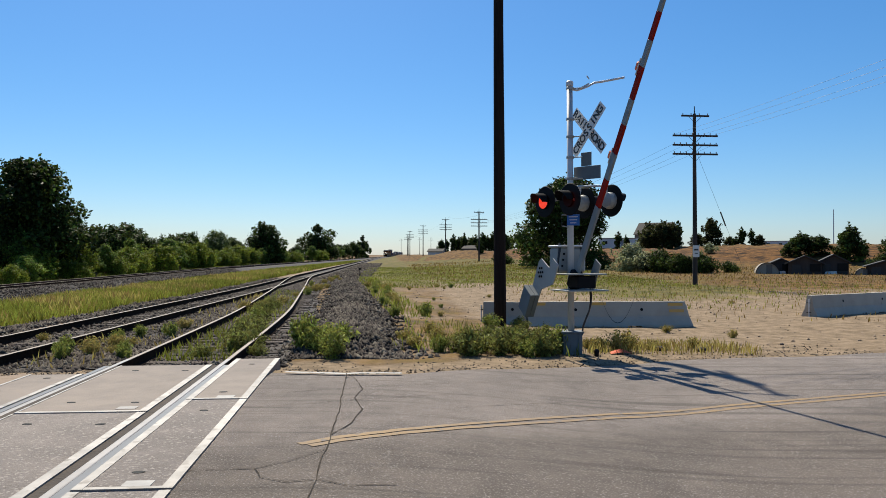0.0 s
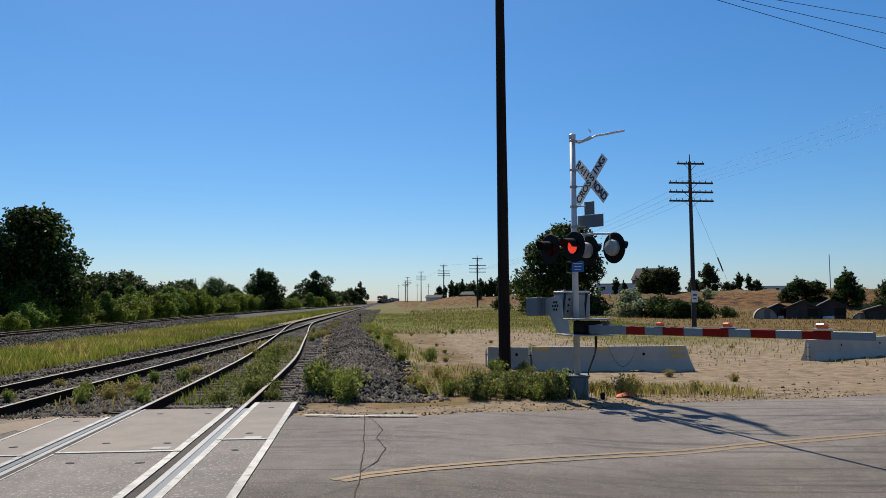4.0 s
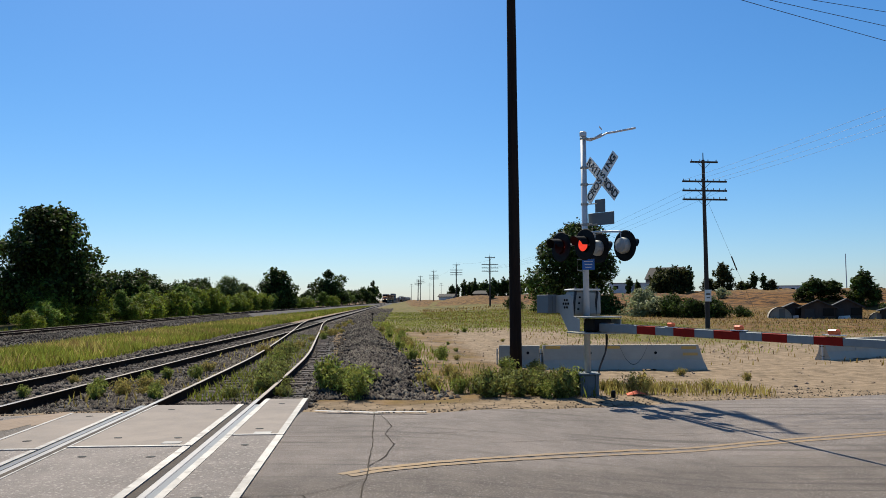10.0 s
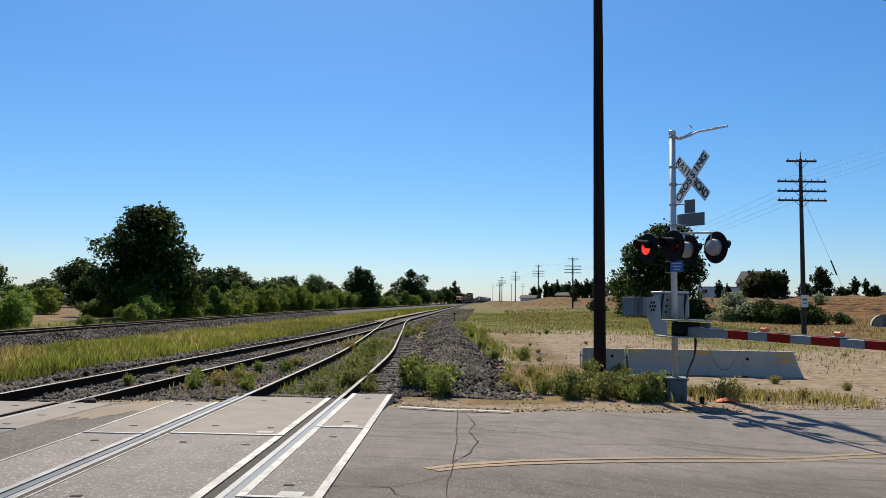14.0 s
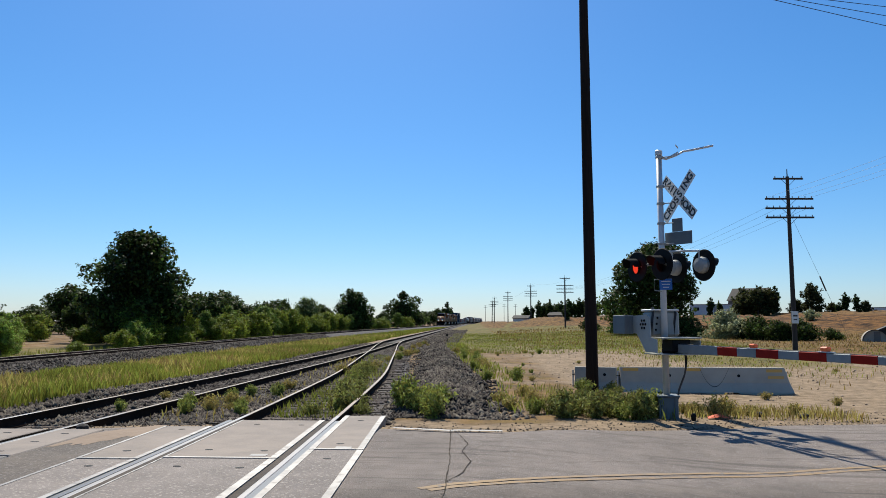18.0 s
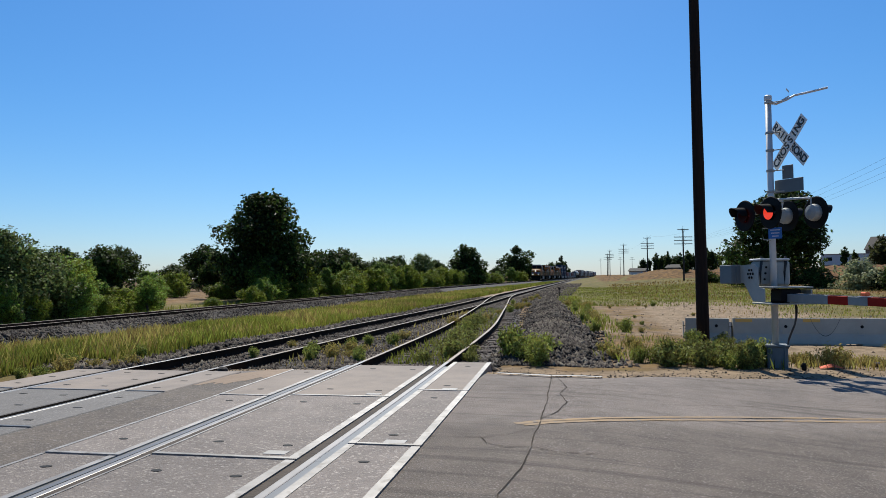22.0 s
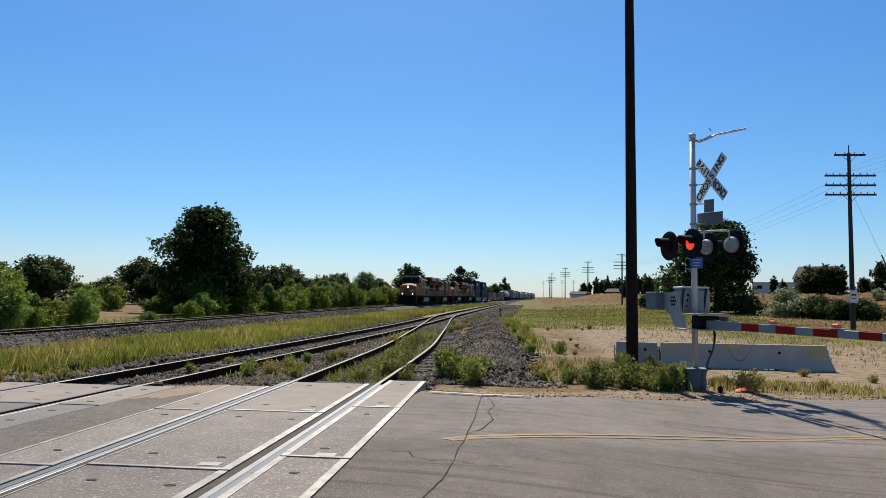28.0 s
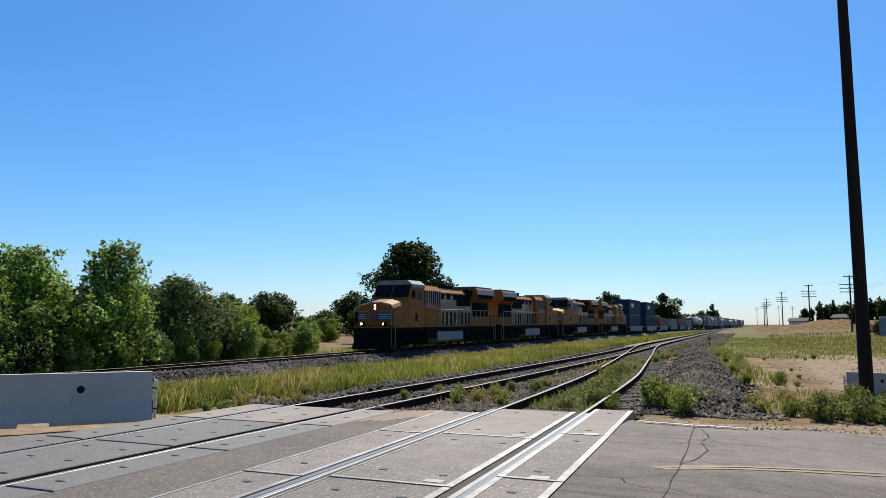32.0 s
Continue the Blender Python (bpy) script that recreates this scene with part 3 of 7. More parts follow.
def road_mark(name, line, width, material, label, dz=0.004, wobble=0.0, seed=0):
    """A thin painted or worn band laid on the road along a line of (x, y)."""
    rnd = random.Random(seed)
    pts = []
    for (x0, y0), (x1, y1) in zip(line, line[1:]):
        n = max(2, int(math.hypot(x1 - x0, y1 - y0) / 0.12))
        pts += [(x0 + (x1 - x0) * i / n, y0 + (y1 - y0) * i / n) for i in range(n)]
    pts.append(line[-1])
    vs = []
    for i, (x, y) in enumerate(pts):
        a, b = pts[max(0, i - 1)], pts[min(len(pts) - 1, i + 1)]
        d = Vector((b[0] - a[0], b[1] - a[1])).normalized()
        w = width / 2 * (1 + rnd.uniform(-0.5, 0.5) * wobble)
        ox = rnd.uniform(-1, 1) * wobble * width * 0.7
        for s in (-1, 1):
            vs.append((x - d.y * (s * w + ox), y + d.x * (s * w + ox), float(z_road(x)) + dz))
    ob = pyd(name, vs, [(2 * i, 2 * i + 2, 2 * i + 3, 2 * i + 1) for i in range(len(pts) - 1)], material, road)
    return tagged(ob, label)


YELLOW = [(-1.0, 6.75), (-0.76, 6.97), (0.09, 7.56), (1.39, 8.48), (2.16, 8.98), (3.85, 9.78), (6.3, 10.65), (9.5, 11.6), (30, 17.2), (69, 27.9)]
road_mark("yellow_line", YELLOW, 0.09, YELLOW_LINE, "worn double yellow centre line", wobble=0.15, seed=1)
road_mark("yellow_line", [(-0.9, 6.70), (-0.68, 6.90), (0.16, 7.46), (1.46, 8.33), (2.2, 8.80), (3.8, 9.58), (6.35, 10.50), (9.55, 11.45), (30, 17.05), (69, 27.75)], 0.09, YELLOW_LINE, "worn double yellow centre line", wobble=0.15, seed=2)
road_mark("edge_line", [(-1.98, 10.74), (-1.11, 10.58), (-0.35, 10.72)], 0.10, WHITE_LINE, "faded white edge line", wobble=0.25, seed=3)
CRACKS = [
    [(-1.10, 10.6), (-1.02, 9.8), (-0.95, 8.98), (-0.86, 8.2), (-0.82, 7.54), (-0.75, 6.7), (-0.74, 6.2), (-0.69, 5.76), (-0.66, 5.0), (-0.7, 4.3), (-0.6, 3.2)],
    [(-1.08, 10.4), (-0.97, 10.27), (-0.84, 9.8), (-0.75, 9.36), (-0.78, 8.82), (-0.63, 8.22), (-0.66, 7.56), (-0.78, 7.1)],
    [(-1.85, 5.95), (-1.56, 5.98), (-1.2, 6.02), (-0.95, 6.26), (-0.74, 6.61)],
    [(-1.2, 6.02), (-1.1, 5.8), (-0.9, 5.7), (-0.7, 5.76)],
    [(-0.69, 5.76), (-0.45, 5.65), (-0.1, 5.72)],
]
# long thin cracks along the lanes
SEAMS = [
    [(-1.95, 9.05), (-1.1, 9.35), (-0.2, 9.8), (0.9, 10.5), (2.3, 11.3), (4.2, 12.2), (7.0, 13.1)],
    [(-1.85, 8.3), (-1.2, 8.5), (-0.3, 8.95), (0.6, 9.5)],
    [(0.4, 8.6), (1.6, 9.4), (3.0, 10.2), (5.2, 11.1)],
]
for n, c in enumerate(CRACKS):
    road_mark("tar_crack", c, 0.010, TAR, "dark irregular crack in asphalt", wobble=0.9, seed=10 + n, dz=0.006)
for n, c in enumerate(SEAMS):
    road_mark("tar_crack", c, 0.008, TAR, "fine crack along the lane", wobble=1.4, seed=30 + n, dz=0.006)
# asphalt between the two crossings, rougher and darker
fill = bm_new()
fl = [y for y in np.arange(-4, 9.8, 0.6)]
prev = None
for y in fl:
    a = fill.verts.new((x_ab(y) + 1.50, y, 0.004))
    b = fill.verts.new((float(x_cd(y)[0]) - 1.64, y, 0.004))
    if prev:
        fill.faces.new((prev[0], prev[1], b, a))
    prev = (a, b)
part("asphalt_patch", fill, ASPHALT_PATCH, road, "rough brown-grey asphalt between the crossings")
# sandy dirt that has washed over its far end
wash = bm_new()
prev = None
for k in range(41):
    u = k / 40
    y1 = 9.55 + 1.0 * u
    y0 = 8.35 + 1.05 * u + 0.16 * math.sin(9 * u) + 0.09 * math.sin(31 * u + 1)
    row = []
    for j in range(7):
        y = y0 + (y1 - y0) * j / 6
        lo, hi = x_ab(y) + 1.52, float(x_cd(y)[0]) - 1.66
        row.append(wash.verts.new((lo + (hi - lo) * u, y, 0.0065 + 0.02 * (j / 6) * math.sin(math.pi * u) ** 0.5)))
    if prev:
        for j in range(6):
            wash.faces.new((prev[j], row[j], row[j + 1], prev[j + 1]))
    prev = row
bmesh.ops.recalc_face_normals(wash, faces=wash.faces[:])
part("washed_dirt", wash, DIRT, road, "sandy brown dirt washed over the asphalt")

# ---- rails and crossings ----
RAIL = [(-0.07, -0.18), (0.07, -0.18), (0.07, -0.165), (0.012, -0.14), (0.012, -0.045), (0.036, -0.035), (0.036, -0.004), (0.028, 0.0), (-0.028, 0.0), (-0.036, -0.004), (-0.036, -0.035), (-0.012, -0.045), (-0.012, -0.14), (-0.07, -0.165)]


def rail(parent, xf, zf, y0, y1, step, off, label, lift=0.0, head=None):
    ys = np.concatenate([np.arange(y0, min(y1, 70), step), np.arange(max(y0, 70), y1, 12.0), [y1]])
    line = [(float(np.atleast_1d(xf(y))[0]) + off, float(y), float(zf(y)) + lift) for y in ys]
    bm = bm_new()
    sweep(bm, RAIL, line)
    n = len(RAIL)
    bm.faces.ensure_lookup_table()
    for f in bm.faces:
        c = f.calc_center_median()
        f.material_index = 0 if f.normal.z < 0.8 or c.z < zf(c.y) + lift - 0.02 else (2 if c.y > 12.0 else 1)
    return part("rail", bm, [RAIL_WEB, head or RAIL_HEAD, RAIL_TAN], parent, label)


track_ab = thing("siding_track", "straight siding track with rusty rails on ballast", "railway track", kind="structure")
track_cd = thing("turnout_track", "curved turnout track with bright worn rails", "railway track", kind="structure")
track_main = thing("main_track", "main line track on a raised ballast bed", "railway track", kind="structure")
for s in (-0.785, 0.785):
    rail(track_ab, x_ab, z_ab, -30, 640, 2.0, s, "rusty rail with a dull head", 0.004, RAIL_DULL)
    rail(track_cd, x_cd, lambda y: z_ab(y), -30, 62 if s < 0 else 64, 1.5, s, "polished steel rail", 0.006)
    rail(track_main, x_main, z_main, -60, 1200, 4.0, s * 0.96, "dark rail of the main line", 0.0, RAIL_DULL)


def slab(bm, xf, y0, y1, o0, o1, top, thick=0.2, bevel=0.012):
    """A crossing panel that follows the track between two offsets and two stations."""
    q = [(y0, o0), (y0, o1), (y1, o1), (y1, o0)]
    c = [Vector((float(np.atleast_1d(xf(y))[0]) + o, y, 0)) for y, o in q]
    tilt = 0.075
    c = [Vector((p.x, p.y + (p.x - float(np.atleast_1d(xf(p.y))[0])) * tilt, 0)) for p in c]
    mid = sum(c, Vector()) / 4
    lo = [bm.verts.new((p.x, p.y, top - thick)) for p in c]
    sh = [bm.verts.new((p.x, p.y, top - bevel)) for p in c]
    hi = [bm.verts.new((p.x + (mid.x - p.x) / abs(mid.x - p.x + 1e-9) * bevel, p.y + (mid.y - p.y) / abs(mid.y - p.y + 1e-9) * bevel, top)) for p in c]
    for a, b in ((lo, sh), (sh, hi)):
        for i in range(4):
            bm.faces.new((a[i], a[(i + 1) % 4], b[(i + 1) % 4], b[i]))
    bm.faces.new(hi)
    bmesh.ops.recalc_face_normals(bm, faces=bm.faces[:])
    return bm


SEAL_GREY = mat("seal_grey", (0.112, 0.108, 0.104), (0.072, 0.0704, 0.068), rough=0.42, scale=4, stretch=(6, 0.6, 1))
FLANGE_DIRT = mat("flange_dirt", (0.0743, 0.0549, 0.0392), (0.0343, 0.0258, 0.0196), rough=0.95, scale=6, bump=0.6)
crossing_cd = thing("panel_crossing", "concrete crossing panels with bright steel edge strips", "rail crossing", kind="structure")
crossing_ab = thing("panel_crossing", "pale concrete crossing panels along dark rails", "rail crossing", kind="structure")
CD_JOINTS = [12.06, 8.72, 5.50, 2.28, -0.94, -4.16]
for k, (top, low) in enumerate(zip(CD_JOINTS, CD_JOINTS[1:])):
    for o0, o1, w0, w1, late, cut in ((-1.62, -0.905, 0.04, 0.065, 0.85, 0.65), (-0.655, 0.66, 0.022, 0.085, 0.75, 0.0), (0.905, 1.58, 0.075, 0.08, 0.12, 0.0)):
        y1, y0 = top - late - (cut if k == 0 else 0.0), low - late
        p = part("panel", slab(bm_new(), x_cd, y0 + 0.012, y1 - 0.012, o0, o1, 0.012), PALE_PANEL if k == 0 else CONCRETE_PANEL, crossing_cd)
        for a, b in ((o0, o0 + w0), (o1 - w1, o1)):
            part("edge_strip", slab(bm_new(), x_cd, y0 + 0.02, y1 - 0.02, a, b, 0.017, 0.012, 0.002), STEEL_STRIP, p, "bright worn steel edge strip")
        part("end_strip", slab(bm_new(), x_cd, y0 + 0.02, y0 + 0.075, o0 + w0, o1 - w1, 0.0165, 0.012, 0.002), STEEL_STRIP, p, "bright worn steel end strip")
        for fy in (0.16, 0.84):
            for fx in ((0.5,) if o1 - o0 < 1 else (0.27, 0.80)):
                yy = y0 + (y1 - y0) * fy
                xx = float(x_cd(yy)[0]) + o0 + (o1 - o0) * fx
                b = bm_new()
                prism(b, [(0.05 * math.cos(0.785 * i), 0.032 * math.sin(0.785 * i)) for i in range(8)], 0.0, 0.004, "z", pose(xx, yy, 0.0115, 0, 0, random.uniform(-20, 20)))
                part("lifting_pocket", b, BLACK_PAINT, p, "dark lifting pocket")
        if k in (0, 1, 2) and o1 > 0:
            b = bm_new()
            box(b, (float(x_cd(y0)[0]) + o1 - 0.28, y0 + 0.24, 0.0145), (0.20, 0.13, 0.004), rz=4)
            part("name_plate", b, WHITE_LINE, p, "small pale plate")
    for o0, o1, mt, nm, lb in ((-0.902, -0.824, SEAL_GREY, "rail_seal", "smooth grey rail seal"), (0.824, 0.902, SEAL_GREY, "rail_seal", "smooth grey rail seal"), (0.664, 0.745, FLANGE_DIRT, "flangeway_dirt", "brown dirt in the flangeway"), (-0.745, -0.658, FLANGE_DIRT, "flangeway_dirt", "brown dirt in the flangeway")):
        part(nm, slab(bm_new(), x_cd, low - 0.75, top - 0.75, o0, o1, 0.005 if mt is SEAL_GREY else 0.004, 0.1, 0.002), mt, crossing_cd, lb)
AB_JOINTS = [9.9, 7.7, 5.3, 2.9, 0.5, -1.9, -4.3]
for k, (y1, y0) in enumerate(zip(AB_JOINTS, AB_JOINTS[1:])):
    for o0, o1 in ((-1.55, -0.878), (-0.66, 0.632), (0.86, 1.48)):
        p = part("panel", slab(bm_new(), x_ab, y0 + 0.012, y1 - 0.012, o0, o1, 0.012), PALE_PANEL if k < 1 else PANEL_GREY, crossing_ab)
        part("end_strip", slab(bm_new(), x_ab, y0 + 0.02, y0 + 0.06, o0 + 0.02, o1 - 0.02, 0.0165, 0.012, 0.002), SEAL_GREY, p, "dark steel end strip")
        for fy in (0.18, 0.5, 0.82):
            for fx in ((0.5,) if o1 - o0 < 1 else (0.25, 0.75)):
                yy = y0 + (y1 - y0) * fy
                b = bm_new()
                box(b, (x_ab(yy) + o0 + (o1 - o0) * fx, yy, 0.0135), (0.10, 0.04, 0.004), rz=random.uniform(-8, 8))
                part("lifting_pocket", b, BLACK_PAINT, p, "dark lifting pocket")
    # shade of the deep gaps, laid as black strips level with the road
    for a, c, z in ((-0.875, -0.826, 0.004), (0.636, 0.747, 0.005)):
        part("rail_seal", slab(bm_new(), x_ab, y0, y1, a, c, z, 0.05, 0.002), GAP_BLACK, crossing_ab, "flat black strip painting the shade in the flangeway gap")
    for a, c in ((-0.745, -0.662), (0.826, 0.858)):
        part("rail_seal", slab(bm_new(), x_ab, y0, y1, a, c, 0.004, 0.05, 0.002), SEAL_GREY, crossing_ab, "smooth grey rail seal")

# ties
tie_me = mesh_of("tie", box(bm_new(), (0, 0, 0), (2.6, 0.23, 0.18), bevel=0.012), TIE)


def ties(parent, xf, zf, y0, y1, step, lo, rx=0.0, wide=1.0):
    y = y0
    while y < y1:
        x = float(np.atleast_1d(xf(y))[0])
        d = math.atan2(x - float(np.atleast_1d(xf(y + 0.5))[0]), 0.5)
        m = pose(x + random.uniform(-.05, .05), y, float(zf(y)) - lo, random.uniform(-1, 1), random.uniform(-1, 1), math.degrees(d) + random.uniform(-2, 2)) @ Matrix.Diagonal((wide, 1, 1, 1))
        shared("tie", tie_me, parent, m)
        y += step


ties(track_cd, x_cd, z_ab, 12.9, 58, 0.55, 0.255)
ties(track_ab, x_ab, z_ab, 10.9, 60, 0.6, 0.262)
ties(track_main, x_main, z_main, 8, 110, 0.62, 0.255)


# ballast beds
def bed(name, xf, zf, y0, y1, half, foot, drop, parent, step=1.0, low=0.19):
    ys = np.concatenate([np.arange(y0, min(y1, 70), step), np.arange(max(y0, 70), y1, 10.0), [y1]])
    rnd = np.random.RandomState(3)
    prof = [(-foot, -drop), (-half, -low), (-0.6, -low + 0.0), (0.6, -low + 0.0), (half, -low), (foot, -drop)]
    vs = []
    for y in ys:
        x, z = float(np.atleast_1d(xf(y))[0]), float(zf(y))
        for u, v in prof:
            vs.append((x + u + rnd.uniform(-.06, .06), y, z + v + rnd.uniform(-.02, .02)))
    n = len(prof)
    ob = pyd(name, vs, [(i * n + k, i * n + k + 1, (i + 1) * n + k + 1, (i + 1) * n + k) for i in range(len(ys) - 1) for k in range(n - 1)], BALLAST, parent)
    return tagged(ob, "grey crushed stone bed")


bed("ballast_bed", x_ab, z_ab, 10.3, 640, 1.6, 2.6, 0.42, track_ab)
bed("ballast_bed", x_cd, z_ab, 12.3, 60, 1.5, 2.1, 0.40, track_cd)
bed("ballast_bed", x_main, z_main, -60, 1200, 1.75, 3.9, 1.05, track_main, 2.0)

# the heap of ballast beside the turnout
def heap_z(x, y):
    c = x_cd(y) + 2.45 + 0.030 * (y - 12)
    w = 0.85 - 0.004 * (y - 12)
    return 0.24 * np.exp(-((x - c) / w) ** 2) * smooth01((y - 13.6) / 1.6) * (1 - smooth01((y - 52) / 10)) * (1 + 0.25 * np.sin(y * 0.9))


hy = np.arange(13.4, 62, 0.5)
hv, hf = [], []
for i, y in enumerate(hy):
    for k, u in enumerate(np.linspace(1.3, 3.5, 12)):
        x = float(x_cd(y)[0]) + u
        hv.append((x, y, float(ground_z(x, y)) - 0.05 + float(np.atleast_1d(heap_z(x, np.array([y])))[0])))
hf = [(i * 12 + k, i * 12 + k + 1, (i + 1) * 12 + k + 1, (i + 1) * 12 + k) for i in range(len(hy) - 1) for k in range(11)]
heap = tagged(pyd("ballast_heap", hv, hf, BALLAST), "low heap of grey crushed ballast stone", "ballast", kind="structure")


def stones(name, xs, ys, zs, smin, smax, label, seed=0, material=None):
    """Loose broken stones: squashed, skewed octahedra."""
    r = np.random.RandomState(seed)
    k = len(xs)
    base = np.array([(1, 0, 0), (0, 1, 0), (-1, 0, 0), (0, -1, 0), (0, 0, 1), (0, 0, -1)], float)
    tri = np.array([(0, 1, 4), (1, 2, 4), (2, 3, 4), (3, 0, 4), (1, 0, 5), (2, 1, 5), (3, 2, 5), (0, 3, 5)])
    s = r.uniform(smin, smax, (k, 1, 1)) / 2
    v = base[None] * r.uniform(0.7, 1.3, (k, 6, 3)) + r.uniform(-0.35, 0.35, (k, 6, 3))
    v *= s * r.uniform(0.6, 1.2, (k, 1, 3))
    a = r.uniform(0, 6.28, k)
    c, sn = np.cos(a)[:, None], np.sin(a)[:, None]
    x, y = v[..., 0] * c - v[..., 1] * sn, v[..., 0] * sn + v[..., 1] * c
    v = np.stack([x + xs[:, None], y + ys[:, None], v[..., 2] + zs[:, None]], -1)
    me = bpy.data.meshes.new(name)
    f = (tri[None] + 6 * np.arange(k)[:, None, None]).reshape(-1, 3)
    me.vertices.add(6 * k)
    me.vertices.foreach_set("co", v.astype(np.float32).ravel())
    me.loops.add(len(f) * 3)
    me.loops.foreach_set("vertex_index", f.astype(np.int32).ravel())
    me.polygons.add(len(f))
    me.polygons.foreach_set("loop_start", np.arange(0, len(f) * 3, 3, dtype=np.int32))
    me.polygons.foreach_set("loop_total", np.full(len(f), 3, dtype=np.int32))
    me.update(calc_edges=True)
    me.materials.append(material or STONE)
    return tagged(new(name, me), label, "ballast", kind="stuff")


R = np.random.RandomState(5)
n = 21000
y = 13.7 + 44 * R.rand(n) ** 1.6
x = x_cd(y) + 1.35 + R.rand(n) * 3.0
keep = R.rand(n) < np.exp(-((x - x_cd(y) - 2.45 - 0.03 * (y - 12)) / 0.90) ** 2) + 0.02
x, y = x[keep], y[keep]
stones("ballast_stones", x, y, ground_z(x, y) - 0.015 + heap_z(x, y), 0.07, 0.18, "loose grey ballast stones on the heap", 1)
n = 16000
y = 11.5 + 50 * R.rand(n) ** 1.7
x = x_ab(y) + R.uniform(-2.5, 2.2, n)
keep = (y > 11.9) | (np.abs(x - x_ab(y)) < 1.5)
x, y = x[keep], y[keep]
zz = np.maximum(z_ab(y) - 0.19 - np.maximum(0, np.abs(x - x_ab(y)) - 1.6) * 0.23, ground_z(x, y))
stones("ballast_stones", x, y, zz, 0.06, 0.14, "loose ballast stones between the siding rails", 2)
n = 9000
y = 11.2 + 46 * R.rand(n) ** 1.8
x = x_ab(y) - 2.0 - np.where(y < 12.5, 2.1, 0.7) * R.rand(n) ** 1.4
stones("ballast_stones", x, y, ground_z(x, y) + 0.05 * R.rand(n), 0.06, 0.17, "spilled ballast beside the siding", 7)
n = 6000
y = 12.4 + 26 * R.rand(n) ** 1.6
lo, hi = x_ab(y) + 1.4, x_cd(y) - 1.2
x = lo + (hi - lo) * R.rand(n)
stones("ballast_stones", x, y, np.maximum(ground_z(x, y), z_ab(y) - 0.24), 0.06, 0.16, "dirty ballast between the siding and the turnout", 8)
n = 6000
y = 12.6 + 36 * R.rand(n) ** 1.6
x = x_cd(y) + R.uniform(-2.0, 1.8, n)
stones("ballast_stones", x, y, z_ab(y) - 0.19 - np.maximum(0, np.abs(x - x_cd(y)) - 1.5) * 0.33, 0.05, 0.12, "loose ballast stones along the turnout", 3)
n = 26000
y = 6 + 90 * R.rand(n) ** 1.5
x = x_main(y) + R.uniform(0.9, 4.2, n)
zz = z_main(y) - 0.19 - np.maximum(0, x - x_main(y) - 1.75) * 0.4
stones("ballast_stones", x, y, np.maximum(zz, ground_z(x, y)), 0.08, 0.20, "loose ballast on the main line's shoulder", 4)
n = 9000
y = 46 + 110 * R.rand(n) ** 1.2
x = x_ab(y) + 1.3 + R.rand(n) ** 1.3 * 4.2
stones("ballast_stones", x, y, np.maximum(ground_z(x, y), z_ab(y) - 0.30), 0.10, 0.26, "coarse grey ballast along the far siding", 12)
n = 2200
x = R.uniform(-9.5, 9, n)
y = y_edge(x) + 0.15 + R.rand(n) ** 2 * 2.2
stones("gravel", x, y, ground_z(x, y), 0.015, 0.05, "scattered gravel along the road's edge", 6)
n = 2000
y = 15.5 + 32 * R.rand(n) ** 1.3
x = x_cd(y) + 4.5 + 24 * R.rand(n) ** 1.3
keep = hump(x, y, 3.0) + 0.4 * R.normal(size=n) > -0.1
x, y = x[keep], y[keep]
stones("dirt_clods", x, y, ground_z(x, y), 0.03, 0.12, "clods of dry dirt over the sandy field", 9, DIRT)

# ---- crossing signal ----
MX, MY, MZ = 2.775, 14.97, -0.27


def aim(deg):
    """A turn about the upright that brings local -y to the compass angle deg (from +x, anticlockwise)."""
    return Euler((0, 0, radians(deg + 90))).to_matrix().to_4x4()


def letters(text, size, m, material, parent, name="lettering", label="black lettering"):
    cu = bpy.data.curves.new(name, "FONT")
    cu.body = text
    cu.size = size
    cu.align_x = "CENTER"
    cu.align_y = "CENTER"
    cu.extrude = 0.002
    cu.offset = 0.006
    tmp = bpy.data.objects.new(name, cu)
    scene.collection.objects.link(tmp)
    me = bpy.data.meshes.new_from_object(tmp.evaluated_get(bpy.context.evaluated_depsgraph_get()))
    bpy.data.objects.remove(tmp)
    me.materials.clear()
    me.materials.append(material)
    ob = new(name, me)
    ob.parent = parent
    ob.matrix_basis = m
    return tagged(ob, label)


signal = thing("crossing_signal", "silver railroad crossing signal mast with crossbuck, lamps and gate", "crossing signal", pose(MX, MY, MZ, 0, 0, 0))
b = bm_new()
prism(b, [(-0.19, -0.19), (0.19, -0.19), (0.19, 0.19), (-0.19, 0.19)], -0.08, 0.40, "z")
bmesh.ops.bevel(b, geom=b.edges[:], offset=0.02, segments=1, affect="EDGES")
box(b, (0, 0, 0.41), (0.44, 0.44, 0.035), bevel=0.006)
base = part("base", b, WEIGHT_GREY, signal, "grey cast junction box base")
for k, (ux, uy) in enumerate([(-.13, -.195), (.13, -.195), (-.13, .195), (.13, .195)]):
    part("rib", box(bm_new(), (ux, uy, 0.2), (0.03, 0.03, 0.38), bevel=0.005), WEIGHT_GREY, base)
b = bm_new()
rod(b, (0, 0, 0.42), (-0.02, 0, 5.31), 0.065, 0.06, 16)
part("mast", b, ALU, signal, "silver aluminium mast", smooth=True)
b = bm_new()
lathe(b, [(0.068, 5.28), (0.074, 5.30), (0.074, 5.37), (0.05, 5.39)], 14, pose(-0.02, 0, 0))
part("mast_cap", b, ALU, signal)
